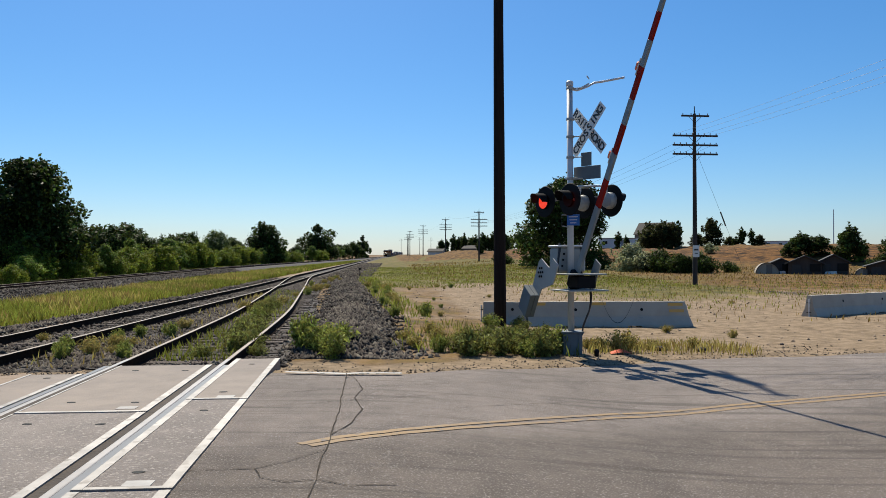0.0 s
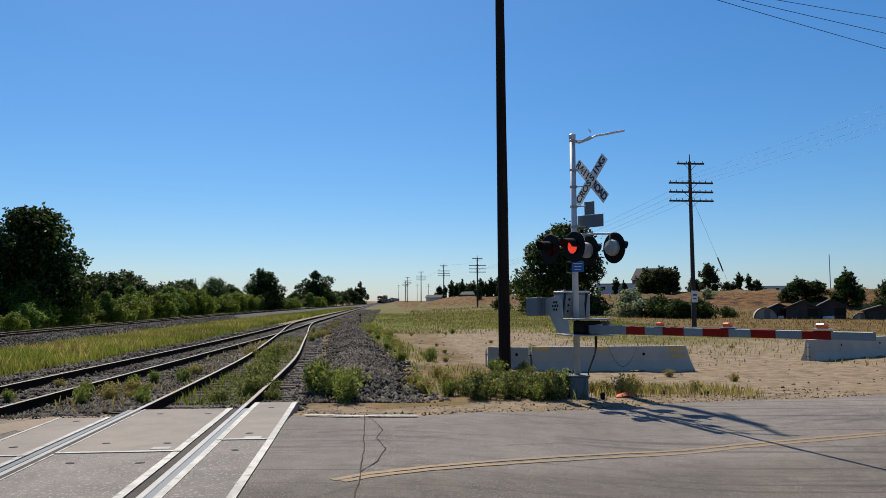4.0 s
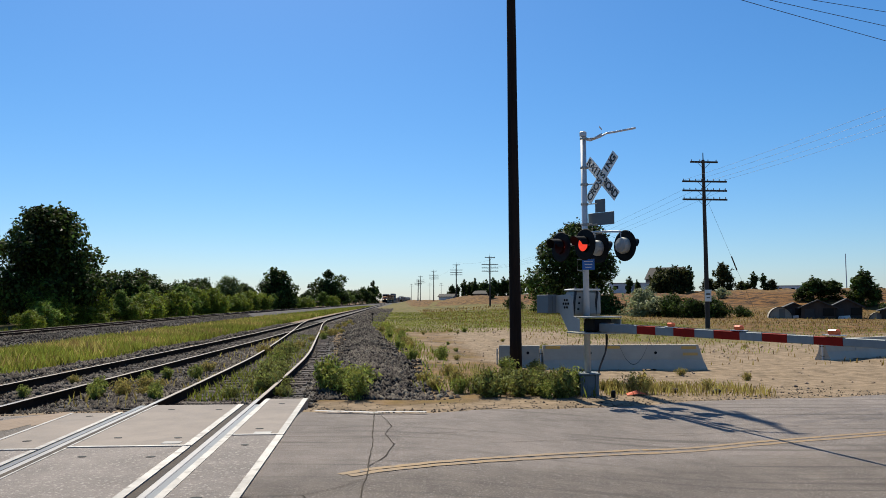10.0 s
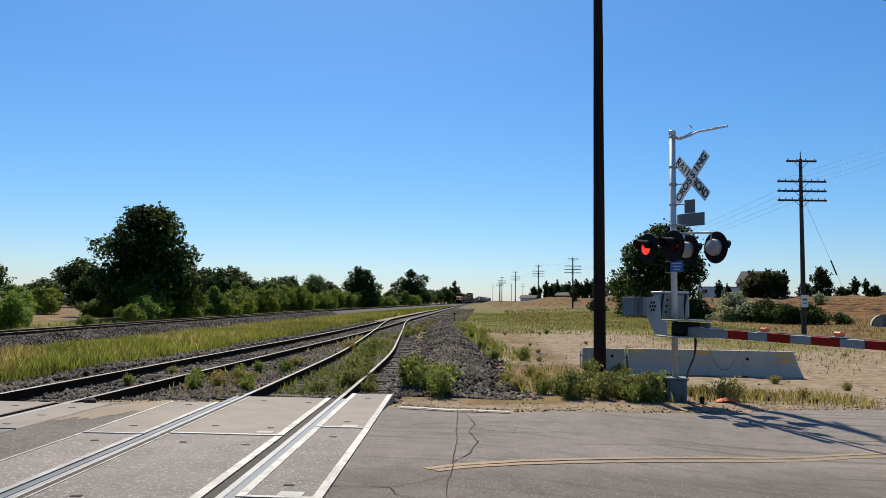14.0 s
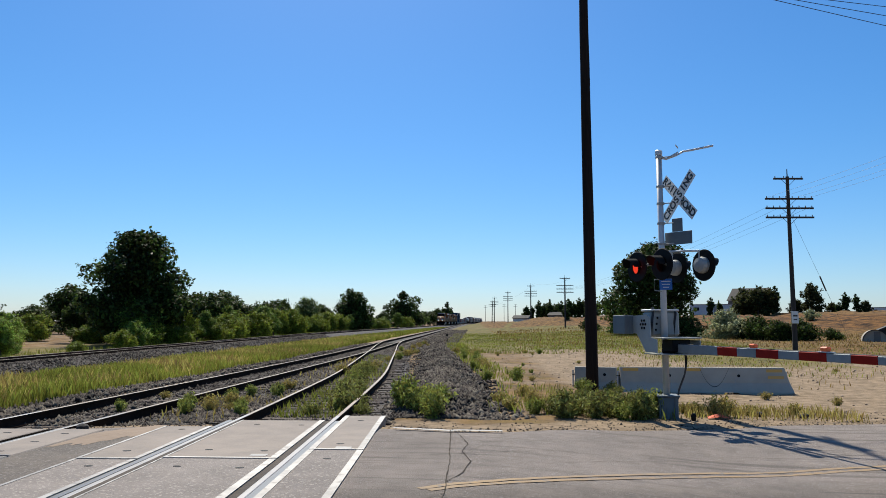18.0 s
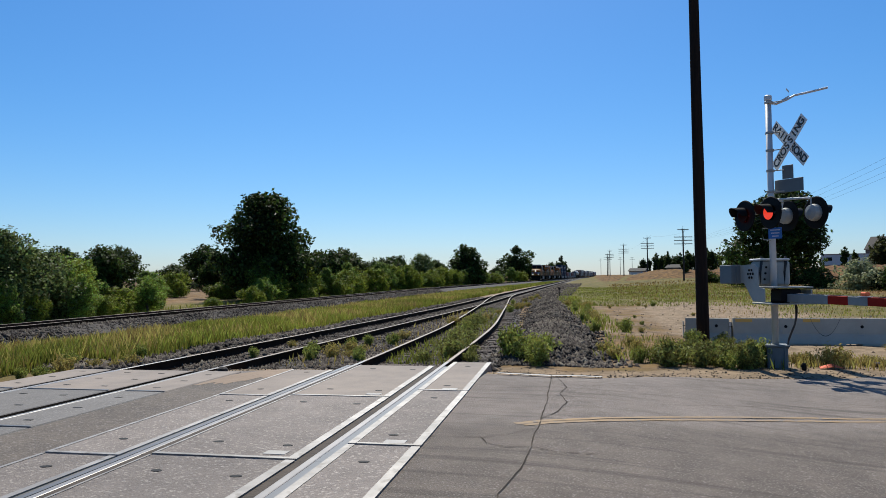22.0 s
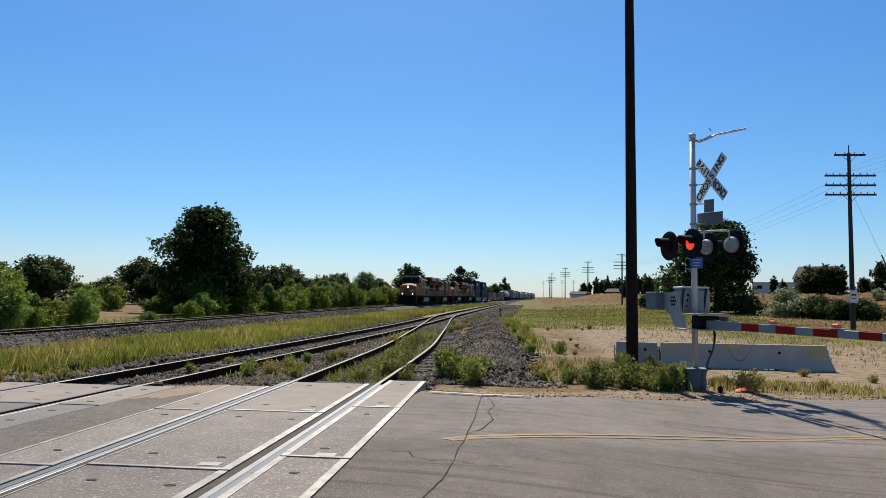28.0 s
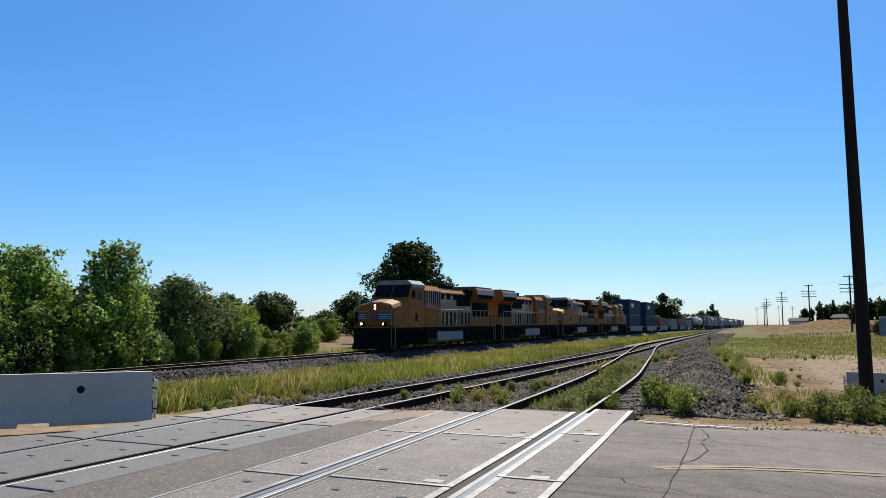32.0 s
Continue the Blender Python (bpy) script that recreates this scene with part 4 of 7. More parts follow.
# bracket at the top
b = bm_new()
tube(b, [(0, 0, 5.23), (0.13, -0.02, 5.20), (0.33, -0.05, 5.27), (0.46, -0.06, 5.34), (0.62, -0.08, 5.36), (1.04, -0.13, 5.43)], 0.022, 8)
part("top_arm", b, ALU, signal, "bent pipe arm")
b = bm_new()
tube(b, [(0.10, -0.02, 5.19), (0.36, -0.05, 5.33), (0.36, -0.05, 5.42), (0.31, -0.05, 5.48)], 0.018, 6)
part("hook", b, ALU, signal, "short bent pipe stub")
for z in (5.21, 4.60, 4.25, 3.84, 3.42, 3.05):
    b = bm_new()
    lathe(b, [(0.066, z), (0.08, z + 0.005), (0.08, z + 0.045), (0.066, z + 0.05)], 14, pose(-0.01, 0, 0))
    rod(b, (0.05, -0.03, z + 0.025), (0.22, -0.09, z + 0.025), 0.012)
    part("clamp", b, GREY_PAINT, signal)

# crossbuck
BUCK = Matrix.Translation((0.32, -0.14, 4.385)) @ aim(-150)
buck = part("crossbuck", box(bm_new(), (0, 0.02, 0), (0.05, 0.02, 0.05)), GREY_PAINT, signal, "white crossbuck sign lettered in black")
buck.matrix_basis = BUCK
for ang, txt, y in ((45, "CROSSING", -0.004), (-45, "RAIL ROAD", 0.010)):
    b = bm_new()
    box(b, (0, 0, 0), (1.22, 0.006, 0.229), bevel=0.002)
    blade = part("blade", b, SIGN_WHITE, buck, "white reflective blade")
    blade.matrix_basis = pose(0, y, 0, 0, -ang, 0)
    for i, ch in enumerate(txt):
        if ch != " ":
            u = (i - (len(txt) - 1) / 2) * (0.142 if len(txt) == 8 else 0.132)
            letters(ch, 0.21, pose(0, y - 0.0055, 0, 0, -ang, 0) @ pose(u, 0, 0, 90, 0, 0), SIGN_BLACK, buck, "letter", "black letter")
# plates below
plate = Matrix.Translation((0.30, -0.12, 3.55)) @ aim(-135)
for nm, c, s in (("track_plate", (0, 0, 0.0), (0.62, 0.012, 0.26)), ("track_plate", (-0.02, 0.004, 0.27), (0.24, 0.012, 0.27))):
    p = part(nm, box(bm_new(), c, s, bevel=0.003), WEIGHT_GREY, signal, "plain grey plate")
    p.matrix_basis = plate
part("blue_plate", box(bm_new(), (0.03, -0.09, 2.62), (0.245, 0.012, 0.22), rz=-12, bevel=0.003), BLUE_SIGN, signal, "small blue emergency plate")
for k in range(3):
    part("text_bar", box(bm_new(), (0.03, -0.099, 2.68 - 0.06 * k), (0.18 - 0.03 * k, 0.004, 0.014), rz=-12), SIGN_WHITE, signal)
b = bm_new()
tube(b, [(-0.05, -0.06, 2.72), (-0.19, -0.07, 2.72), (-0.19, -0.07, 2.50), (-0.05, -0.06, 2.48)], 0.012, 6)
part("bracket", b, GREY_PAINT, signal)


FLASHERS = []


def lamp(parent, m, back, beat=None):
    """A flasher: dish background, open housing, long hood, and a round disc that turns about the upright. Local -y
    faces the driver.
    The disc of a working lamp glows red on one face and is dark on the other; it is added to imitate blinking, and
    turns over on each beat."""
    f = m @ pose(0, 0, 0, 90, 0, 0)
    unit = part("lamp", lathe(bm_new(), [(0.150, 0.0), (0.30, 0.0), (0.315, 0.008), (0.30, 0.02), (0.150, 0.02), (0.150, 0.0)], 28, f, cap=False), BLACK_PAINT, parent, "black round lamp background")
    shell = lathe(bm_new(), [(0.152, 0.001), (0.165, -0.001), (0.165, -0.06), (0.14, -0.13), (0.06, -0.155), (0.001, -0.158)], 20, f, cap=False)
    part("housing", shell, back, unit, "rounded lamp housing")
    part("housing_lining", lathe(bm_new(), [(0.150, 0.0), (0.155, -0.06), (0.13, -0.12), (0.05, -0.148), (0.001, -0.149)], 20, f, cap=False), BLACK_PAINT, unit, "black inside of the housing")
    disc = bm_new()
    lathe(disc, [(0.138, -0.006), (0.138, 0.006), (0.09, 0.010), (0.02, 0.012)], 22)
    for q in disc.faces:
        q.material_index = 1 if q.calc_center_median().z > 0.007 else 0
    lens = part("lens", disc, [DARK_LENS, RED_LENS if beat is not None else DARK_LENS], unit, "round disc glowing red on one face, added to imitate flashing" if beat is not None else "dark red round lens")
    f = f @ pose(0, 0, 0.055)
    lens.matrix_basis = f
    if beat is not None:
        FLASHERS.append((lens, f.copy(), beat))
    hood = bm_new()
    n = 18
    ring = []
    for i in range(n + 1):
        a = radians(-6 + 192 * i / n)
        reach = 0.26 - 0.12 * (1 - math.sin(a))
        ring.append([(0.165 * math.cos(a), 0.165 * math.sin(a), 0.015), (0.155 * math.cos(a), 0.155 * math.sin(a), 0.015 + max(0.08, reach))])
    vs = [[hood.verts.new(f @ Vector((p[0] * k, p[1] * k, p[2]))) for p in r for k in (1.0, 0.975)] for r in ring]
    for p, q in zip(vs, vs[1:]):
        hood.faces.new((p[0], q[0], q[2], p[2]))
        hood.faces.new((p[1], p[3], q[3], q[1]))
        hood.faces.new((p[2], q[2], q[3], p[3]))
    part("hood", hood, BLACK_PAINT, unit, "long black hood")
    return unit


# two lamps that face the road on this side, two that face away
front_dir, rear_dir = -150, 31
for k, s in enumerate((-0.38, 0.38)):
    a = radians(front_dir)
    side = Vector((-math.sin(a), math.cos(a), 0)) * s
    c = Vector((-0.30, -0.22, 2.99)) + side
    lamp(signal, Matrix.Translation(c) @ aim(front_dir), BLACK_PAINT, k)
    rod_bm = bm_new()
    tube(rod_bm, [(0, 0, 3.02), (c.x * 0.5, c.y * 0.5, 3.04), tuple(c + Vector((math.cos(a), math.sin(a), 0)) * -0.10)], 0.025, 8)
    part("lamp_arm", rod_bm, GREY_PAINT, signal)
for k, s in enumerate((-0.38, 0.38)):
    a = radians(rear_dir)
    side = Vector((-math.sin(a), math.cos(a), 0)) * s
    c = Vector((0.52, -0.02, 2.98)) + side
    lamp(signal, Matrix.Translation(c) @ aim(rear_dir), GREY_PAINT)
    rod_bm = bm_new()
    tube(rod_bm, [(0, 0, 3.28), (c.x * 0.6, c.y * 0.6, 3.28), (c.x - 0.1 * math.cos(a), c.y - 0.1 * math.sin(a), 3.26), tuple(c + Vector((math.cos(a), math.sin(a), 0)) * -0.12)], 0.022, 8)
    part("lamp_arm", rod_bm, ALU, signal)

# gate mechanism on the mast
UX, UY = 0.32, -0.947
GATE_Z = 1.35
GATE = Matrix.Translation((0.03, -0.12, GATE_Z)) @ Euler((0, 0, math.atan2(UY, UX))).to_matrix().to_4x4()
mech = part("gate_mechanism", box(bm_new(), (-0.45, 0.11, 0.48), (0.40, 0.64, 0.52), bevel=0.05), GREY_PAINT, signal, "grey gate mechanism case")
mech.matrix_basis = GATE
p = part("case_lid", box(bm_new(), (-0.45, 0.09, 0.755), (0.46, 0.62, 0.045), bevel=0.015), ALU, mech)
for k in range(3):
    part("bolt", lathe(bm_new(), [(0.022, 0), (0.022, 0.02), (0.012, 0.03)], 8, pose(-0.255, -0.12 + 0.02 * k, 0.36 + 0.12 * k, 0, 90, 0)), BLACK_PAINT, mech)
for s in (-0.23, 0.27):
    b = bm_new()
    tube(b, [(-0.20, s, 0.22), (-0.20, s, 0.50), (-0.22, s + 0.04, 0.68), (-0.30, s + 0.08, 0.80)], 0.026, 8)
    part("case_cable", b, RUBBER, mech, "black cable")
b = bm_new()
tube(b, [(0.33, -0.2, 1.30), (0.355, -0.2, 1.15), (0.35, -0.19, 0.98), (0.32, -0.17, 0.82), (0.26, -0.14, 0.66), (0.215, -0.11, 0.52), (0.20, -0.1, 0.38)], 0.042, 10)
part("conduit", b, RUBBER, signal, "black flexible conduit")

gate = part("gate_arm", box(bm_new(), (0.12, 0, 0), (0.36, 0.22, 0.20), bevel=0.02), BLACK_PAINT, signal, "red and white striped gate arm with counterweight")
gate.matrix_basis = GATE
for z, w in ((0.205, 0.80), (-0.11, 0.90)):
    part("foot_plate", box(bm_new(), (0.12, 0.06, z), (0.72, w, 0.025), bevel=0.004), GREY_PAINT, mech)
part("drive_box", box(bm_new(), (0.22, 0.06, 0.05), (0.40, 0.40, 0.24), bevel=0.02), BLACK_PAINT, mech, "black drive box")
for s, outline in ((-0.50, [(-0.50, 0.30), (-0.30, 0.28), (0.05, -0.07), (0.49, -0.07), (0.49, 0.18), (0.25, 0.21), (0.22, 0.60), (0.12, 0.66), (-0.50, 0.64)]), (0.42, [(-0.10, -0.07), (0.49, -0.07), (0.49, 0.16), (0.0, 0.16)])):
    b = bm_new()
    prism(b, outline, s - 0.012, s + 0.012, "y")
    part("side_arm", b, GREY_PAINT, gate, "grey counterweight side arm")
# ring of bolts on the near side arm
for k in range(7):
    a = 1.047 * k
    c = (-0.02 + (0.10 * math.cos(a) if k < 6 else 0), -0.513, 0.47 + (0.085 * math.sin(a) if k < 6 else 0))
    part("bolt", lathe(bm_new(), [(0.026, 0), (0.026, 0.012), (0.014, 0.02)], 8, pose(*c, 90, 0, 0)), BLACK_PAINT, gate)
b = bm_new()
for k in range(2):
    box(b, (-0.72, -0.652 + 0.104 * k, 0.465), (0.54, 0.100, 0.38), bevel=0.008)
part("counterweight", b, WEIGHT_GREY, gate, "grey stacked counterweight plates")
ARM_CUTS = (0.30, 1.73, 2.30, 2.81, 3.36, 3.82, 4.39, 4.84, 5.30, 5.75, 6.20, 6.80)
for k, (x0, x1) in enumerate(zip(ARM_CUTS, ARM_CUTS[1:])):
    h0 = 0.165 - 0.01 * x0
    b = bm_new()
    box(b, ((x0 + x1) / 2, 0, 0.0), (x1 - x0, 0.05, h0), bevel=0.008)
    part("stripe", b, ARM_RED if k % 2 else ARM_WHITE, gate, "red band" if k % 2 else "white band")
for x in (2.73, 4.36, 6.06):
    b = bm_new()
    box(b, (x, 0, 0.115), (0.15, 0.085, 0.07), bevel=0.018)
    part("arm_lamp", b, ORANGE_LENS, gate, "small orange arm lamp")
    part("lamp_bracket", box(bm_new(), (x, 0, 0.077), (0.30, 0.07, 0.012)), SIGN_WHITE, gate)
b = bm_new()
tube(b, [(0.2, 0.03, 0.10), (1.0, 0.03, 0.085), (3.0, 0.03, 0.075), (5.4, 0.03, 0.06)], 0.008, 5)
part("arm_cable", b, RUBBER, gate, "thin black cable")
# slack cable under the arm
b = bm_new()
tube(b, [(0.35 + 0.60 * k / 14, -0.95 - 0.35 * k / 14, 1.30 - 0.62 * math.sin(math.pi * k / 14) ** 0.8) for k in range(15)], 0.006, 5)
part("slack_cable", b, RUBBER, signal, "thin hanging cable")


# ---- concrete barriers ----
def barrier(label, p0, p1, z, h=0.81, group="concrete barriers", hole=0.045, holes=(0.3, 0.72), splay=0.0):
    """A road barrier with sloping foot from p0 to p1 (plan)."""
    a, c = Vector(p0), Vector(p1)
    L = (c - a).length
    ob = thing("concrete_barrier", label, "barrier", pose(a.x, a.y, z, 0, 0, math.degrees(math.atan2(c.y - a.y, c.x - a.x))), group)
    prof = [(-0.30, 0), (-0.30, 0.07), (-0.16, 0.33), (-0.085, h), (0.085, h), (0.16, 0.33), (0.30, 0.07), (0.30, 0)]
    b = bm_new()
    # two fork pockets under the foot
    cuts = [(0.0, 0)] + [(L * f + d, s) for f in (0.25, 0.665) for d, s in ((-0.22, 0), (-0.218, 1), (0.218, 1), (0.22, 0))] + [(L, 0)]
    rings = [[b.verts.new((u + (splay * (1 - z1 / h) if u == L else 0.0), y, max(z1, 0.06 * s))) for y, z1 in prof] for u, s in cuts]
    for p, q in zip(rings, rings[1:]):
        for i in range(len(prof)):
            b.faces.new((p[i], p[(i + 1) % len(prof)], q[(i + 1) % len(prof)], q[i]))
    b.faces.new(rings[0])
    b.faces.new(list(reversed(rings[-1])))
    bmesh.ops.recalc_face_normals(b, faces=b.faces[:])
    part("body", b, CONCRETE, ob, "pale cast concrete")
    for x in (L * holes[0], L * holes[1]):
        part("lifting_hole", lathe(bm_new(), [(hole, -0.0), (hole, 0.006), (hole * 0.7, 0.008)], 14, pose(x, -0.1245, 0.54, 81, 0, 0)), BLACK_PAINT, ob)
        b = bm_new()
        box(b, (x - 0.06, -0.175, 0.30), (0.16, 0.012, 0.012))
        box(b, (x - 0.12, -0.16, 0.37), (0.014, 0.012, 0.14))
        part("form_mark", b, GREY_PAINT, ob, "dark form mark")
    for x in (0.02, L - 0.02):
        s = -1 if x < 1 else 1
        for z0 in (0.18, 0.52):
            b = bm_new()
            tube(b, [(x, -0.05, z0), (x + 0.10 * s, -0.07, z0), (x + 0.10 * s, 0.05, z0), (x, 0.05, z0)], 0.012, 6)
            part("loop", b, RAIL_WEB, ob, "rusty steel loop")
        b = bm_new()
        rod(b, (x + 0.085 * s, -0.03, 0.02), (x + 0.085 * s, -0.03, 0.66), 0.026)
        part("loop_pin", b, ALU, ob, "pale steel pin")
    return ob


bar_l = barrier("grey concrete barrier with a round hole, on sand", (-12.4, 3.35), (-9.45, 7.55), -0.06, 0.80, hole=0.060, holes=(0.25, 0.79))
bar_a = barrier("short pale concrete barrier behind a wooden pole", (1.50, 22.95), (2.72, 22.72), -0.50, 0.76)
bar_b = barrier("long pale concrete barrier with yellow paint marks", (2.80, 22.6), (7.62, 22.87), -0.50, 0.78, splay=0.20)
bar_c = barrier("weathered concrete barrier beside the dirt track", (13.2, 26.3), (18.6, 29.6), -0.50, 0.78)
YELLOW_MARK = mat("yellow_mark", (0.62, 0.36, 0.07), (0.5, 0.33, 0.12), rough=0.8, scale=8)
for x, z0 in ((0.30, 0.715), (2.15, 0.715), (4.52, 0.69), (4.55, 0.50)):
    b = bm_new()
    y = -0.107 - (0.745 - z0) * 0.16
    box(b, (x, y, z0), (0.46, 0.012, 0.085))
    part("yellow_patch", b, YELLOW_MARK, bar_b, "faded yellow paint patch")

# ---- wooden pole ----
def leaning(ob, a, b):
    d = (Vector(b) - Vector(a)).normalized()
    ob.matrix_basis = Matrix.Translation(a) @ d.to_track_quat("Z", "Y").to_matrix().to_4x4()


def tapered(bm, h, r0, r1, n=16, seg=12, seed=0, wob=0.006):
    rnd = random.Random(seed)
    rings = []
    for k in range(seg + 1):
        t = k / seg
        r = r0 + (r1 - r0) * t
        rings.append([bm.verts.new(((r + rnd.uniform(-wob, wob)) * math.cos(6.2832 * i / n), (r + rnd.uniform(-wob, wob)) * math.sin(6.2832 * i / n), h * t)) for i in range(n)])
    for p, q in zip(rings, rings[1:]):
        for i in range(n):
            bm.faces.new((p[i], p[(i + 1) % n], q[(i + 1) % n], q[i]))
    bm.faces.new(list(reversed(rings[0])))
    bm.faces.new(rings[-1])
    return bm


pole = thing("utility_pole", "tall dark creosoted wooden utility pole among weeds", "utility pole")
leaning(pole, (1.92, 21.9, -0.55), (1.85, 21.9, 15.5))
part("post", tapered(bm_new(), 13.4, 0.185, 0.125, seed=4), WOOD_POLE, pole, "dark tapered timber post", smooth=True)
part("cross_arm", box(bm_new(), (0, 0, 13.1), (2.2, 0.10, 0.12), bevel=0.01), GREY_WOOD, pole)
for x in (-1.0, 0.35, 1.0):
    part("insulator", lathe(bm_new(), [(0.02, 13.16), (0.05, 13.2), (0.05, 13.27), (0.02, 13.32)], 10, pose(x, 0, 0)), GREY_PAINT, pole)
for z in (1.35, 4.2):
    part("tag", box(bm_new(), (0.02, -0.172 + 0.004 * z, z), (0.05, 0.006, 0.05)), ALU, pole)

# ---- telegraph poles ----
def telegraph_pole(x, y, z, h, label, arms=4, turn=6.0, big=1.0, lean=0.0):
    ob = thing("telegraph_pole", label, "telegraph pole", pose(x, y, z, 0, lean, turn), "telegraph poles")
    part("post", tapered(bm_new(), h - 0.6, 0.16 * big, 0.10 * big, 10, 6, seed=int(y)), GREY_WOOD, ob, "weathered dark post")
    part("top_pin", rod(bm_new(), (0, 0, h - 0.65), (0, 0, h - 0.12), 0.035, 0.025, 6), RAIL_WEB, ob)
    hs = [h - 0.76, h - 2.04, h - 2.64, h - 3.22][:arms]
    for k, z0 in enumerate(hs):
        w = 1.85 if k == 0 else 3.0
        arm = part("cross_arm", box(bm_new(), (0, -0.12, z0), (w, 0.10, 0.11), bevel=0.008), GREY_WOOD, ob, "timber cross-arm")
        for i in range(4 if k == 0 else 8):
            u = -w / 2 + 0.1 + (w - 0.2) * i / (3 if k == 0 else 7)
            part("insulator", lathe(bm_new(), [(0.015, z0 + 0.05), (0.035, z0 + 0.09), (0.03, z0 + 0.17)], 6, pose(u, -0.12, 0)), GREY_PAINT, arm)
        b = bm_new()
        for s in (-1, 1):
            rod(b, (0.45 * s, -0.10, z0 - 0.02), (0.05 * s, -0.10, z0 - 0.42), 0.014, n=5)
        part("brace", b, RAIL_WEB, ob)
    return ob


def gz(x, y):
    return float(ground_z(np.array(x), np.array(y)))


TP = [(16.45, 47.3, 11.6, 4), (6.85, 131.0, 10.6, 4), (1.12, 180.0, 10.6, 4), (-5.7, 230.0, 9.8, 4), (-12.4, 288.0, 9.4, 4), (-13.6, 292.0, 8.4, 3)]
tp1 = None
for k, (x, y, h, arms) in enumerate(TP):
    zb = gz(x, y) - (0.1 if k else 0)
    top = {1: 10.6, 2: 11.9, 3: 12.6, 4: 13.0, 5: 11.8}.get(k, None)
    hh = h if top is None else top - zb
    t = telegraph_pole(x, y, zb, hh, "weathered wooden telegraph pole with four cross-arms" if arms == 4 else "old telegraph pole with short cross-arms", arms, lean=(1.5 if k == 5 else 0))
    if k == 0:
        tp1 = t
        part("warning_plate", box(bm_new(), (0, -0.17, 2.05 - zb), (0.42, 0.03, 0.75), bevel=0.01), SIGN_WHITE, t, "pale notice plate")
        part("sign_bar", box(bm_new(), (0, -0.188, 2.15 - zb), (0.28, 0.004, 0.10)), SIGN_BLACK, t)
        part("sign_bar", box(bm_new(), (0, -0.188, 1.92 - zb), (0.22, 0.004, 0.06)), SIGN_BLACK, t)


def wire(a, b, sag, label, r=0.012, n=14):
    a, b = Vector(a), Vector(b)
    pts = []
    for i in range(n + 1):
        t = i / n
        p = a.lerp(b, t)
        p.z -= 4 * sag * t * (1 - t)
        pts.append(tuple(p))
    bm = bm_new()
    tube(bm, pts, r, 5)
    ob = new("overhead_wire", mesh_of("overhead_wire", bm, WIRE))
    return tagged(ob, label, "wire", "overhead wires")


for dx, z1 in ((-1.0, 16.2), (0.35, 14.1), (1.0, 12.0)):
    wire((1.86 + dx, 21.9, 12.76), (46, 43.5, z1), 0.25, "thin dark power line from the wooden pole", 0.012)
for x in (-1.35, -0.5, 0.5, 1.35):
    wire((16.45 + x, 47.2, 9.55), (22.8 + x, -3, 10.2), 0.5, "thin dark telegraph wire between poles", 0.006)
    wire((16.45 + x, 47.2, 8.95), (6.85 + x, 130.9, 7.9), 1.0, "thin dark telegraph wire between poles", 0.006)
for (x, y, h, a), (x2, y2, h2, a2) in zip(TP[1:4], TP[2:5]):
    wire((x + 1.0, y, gz(x, y) + h - 1.9), (x2 + 1.0, y2, gz(x2, y2) + h2 - 2.2), 0.5, "thin dark telegraph wire between poles", 0.01)
wire((16.5, 47.3, 8.6), (22.0, 52.5, 0.05), 0.0, "slanting guy wire of the telegraph pole", 0.008)
b = bm_new()
rod(b, (19.0, 49.65, 4.72), (19.55, 50.2, 3.82), 0.045, n=8)
tagged(new("guy_insulator", mesh_of("guy_insulator", b, GREY_WOOD)), "dark wooden strain insulator on a guy wire", "insulator")

# ---- switch stand ----
SW = Matrix.Diagonal((0.6, 0.6, 0.6, 1))
stand = thing("switch_stand", "small dark switch stand beside the turnout", "switch stand", pose(-6.7, 62.0, gz(-6.7, 62.0)) @ SW)
part("post", tapered(bm_new(), 1.15, 0.05, 0.04, 8, 3), BLACK_PAINT, stand)
part("target", box(bm_new(), (0, 0, 1.25), (0.32, 0.03, 0.26), bevel=0.01), BLACK_PAINT, stand)
part("lever", rod(bm_new(), (0.05, 0, 0.35), (0.5, 0.1, 0.12), 0.02), BLACK_PAINT, stand)
part("foot", box(bm_new(), (0, 0, 0.06), (0.5, 0.4, 0.12), bevel=0.02), BLACK_PAINT, stand)

# ---- the train ----


def wheelset(parent, y, name="wheel"):
    for s in (-0.754, 0.754):
        w = part(name, lathe(bm_new(), [(0.10, -0.07), (0.47, -0.07), (0.50, -0.06), (0.50, -0.04), (0.49, 0.05), (0.40, 0.06), (0.36, 0.02), (0.14, 0.03), (0.10, 0.07)], 20, pose(s, y, 0.49, 0, 90 if s > 0 else -90, 0)), WHEEL, parent)
    part("axle", rod(bm_new(), (-0.75, y, 0.49), (0.75, y, 0.49), 0.09), WHEEL, parent)


def hand_rails(parent, x, y0, y1, z0, z1, n, material):
    for k in range(n):
        y = y0 + (y1 - y0) * k / (n - 1)
        b = bm_new()
        rod(b, (x, y, z0), (x, y, z1), 0.032, n=6)
        part("stanchion", b, material, parent)
    b = bm_new()
    rod(b, (x, y0, z1), (x, y1, z1), 0.032, n=6)
    part("handrail", b, material, parent, "yellow-buff handrail")


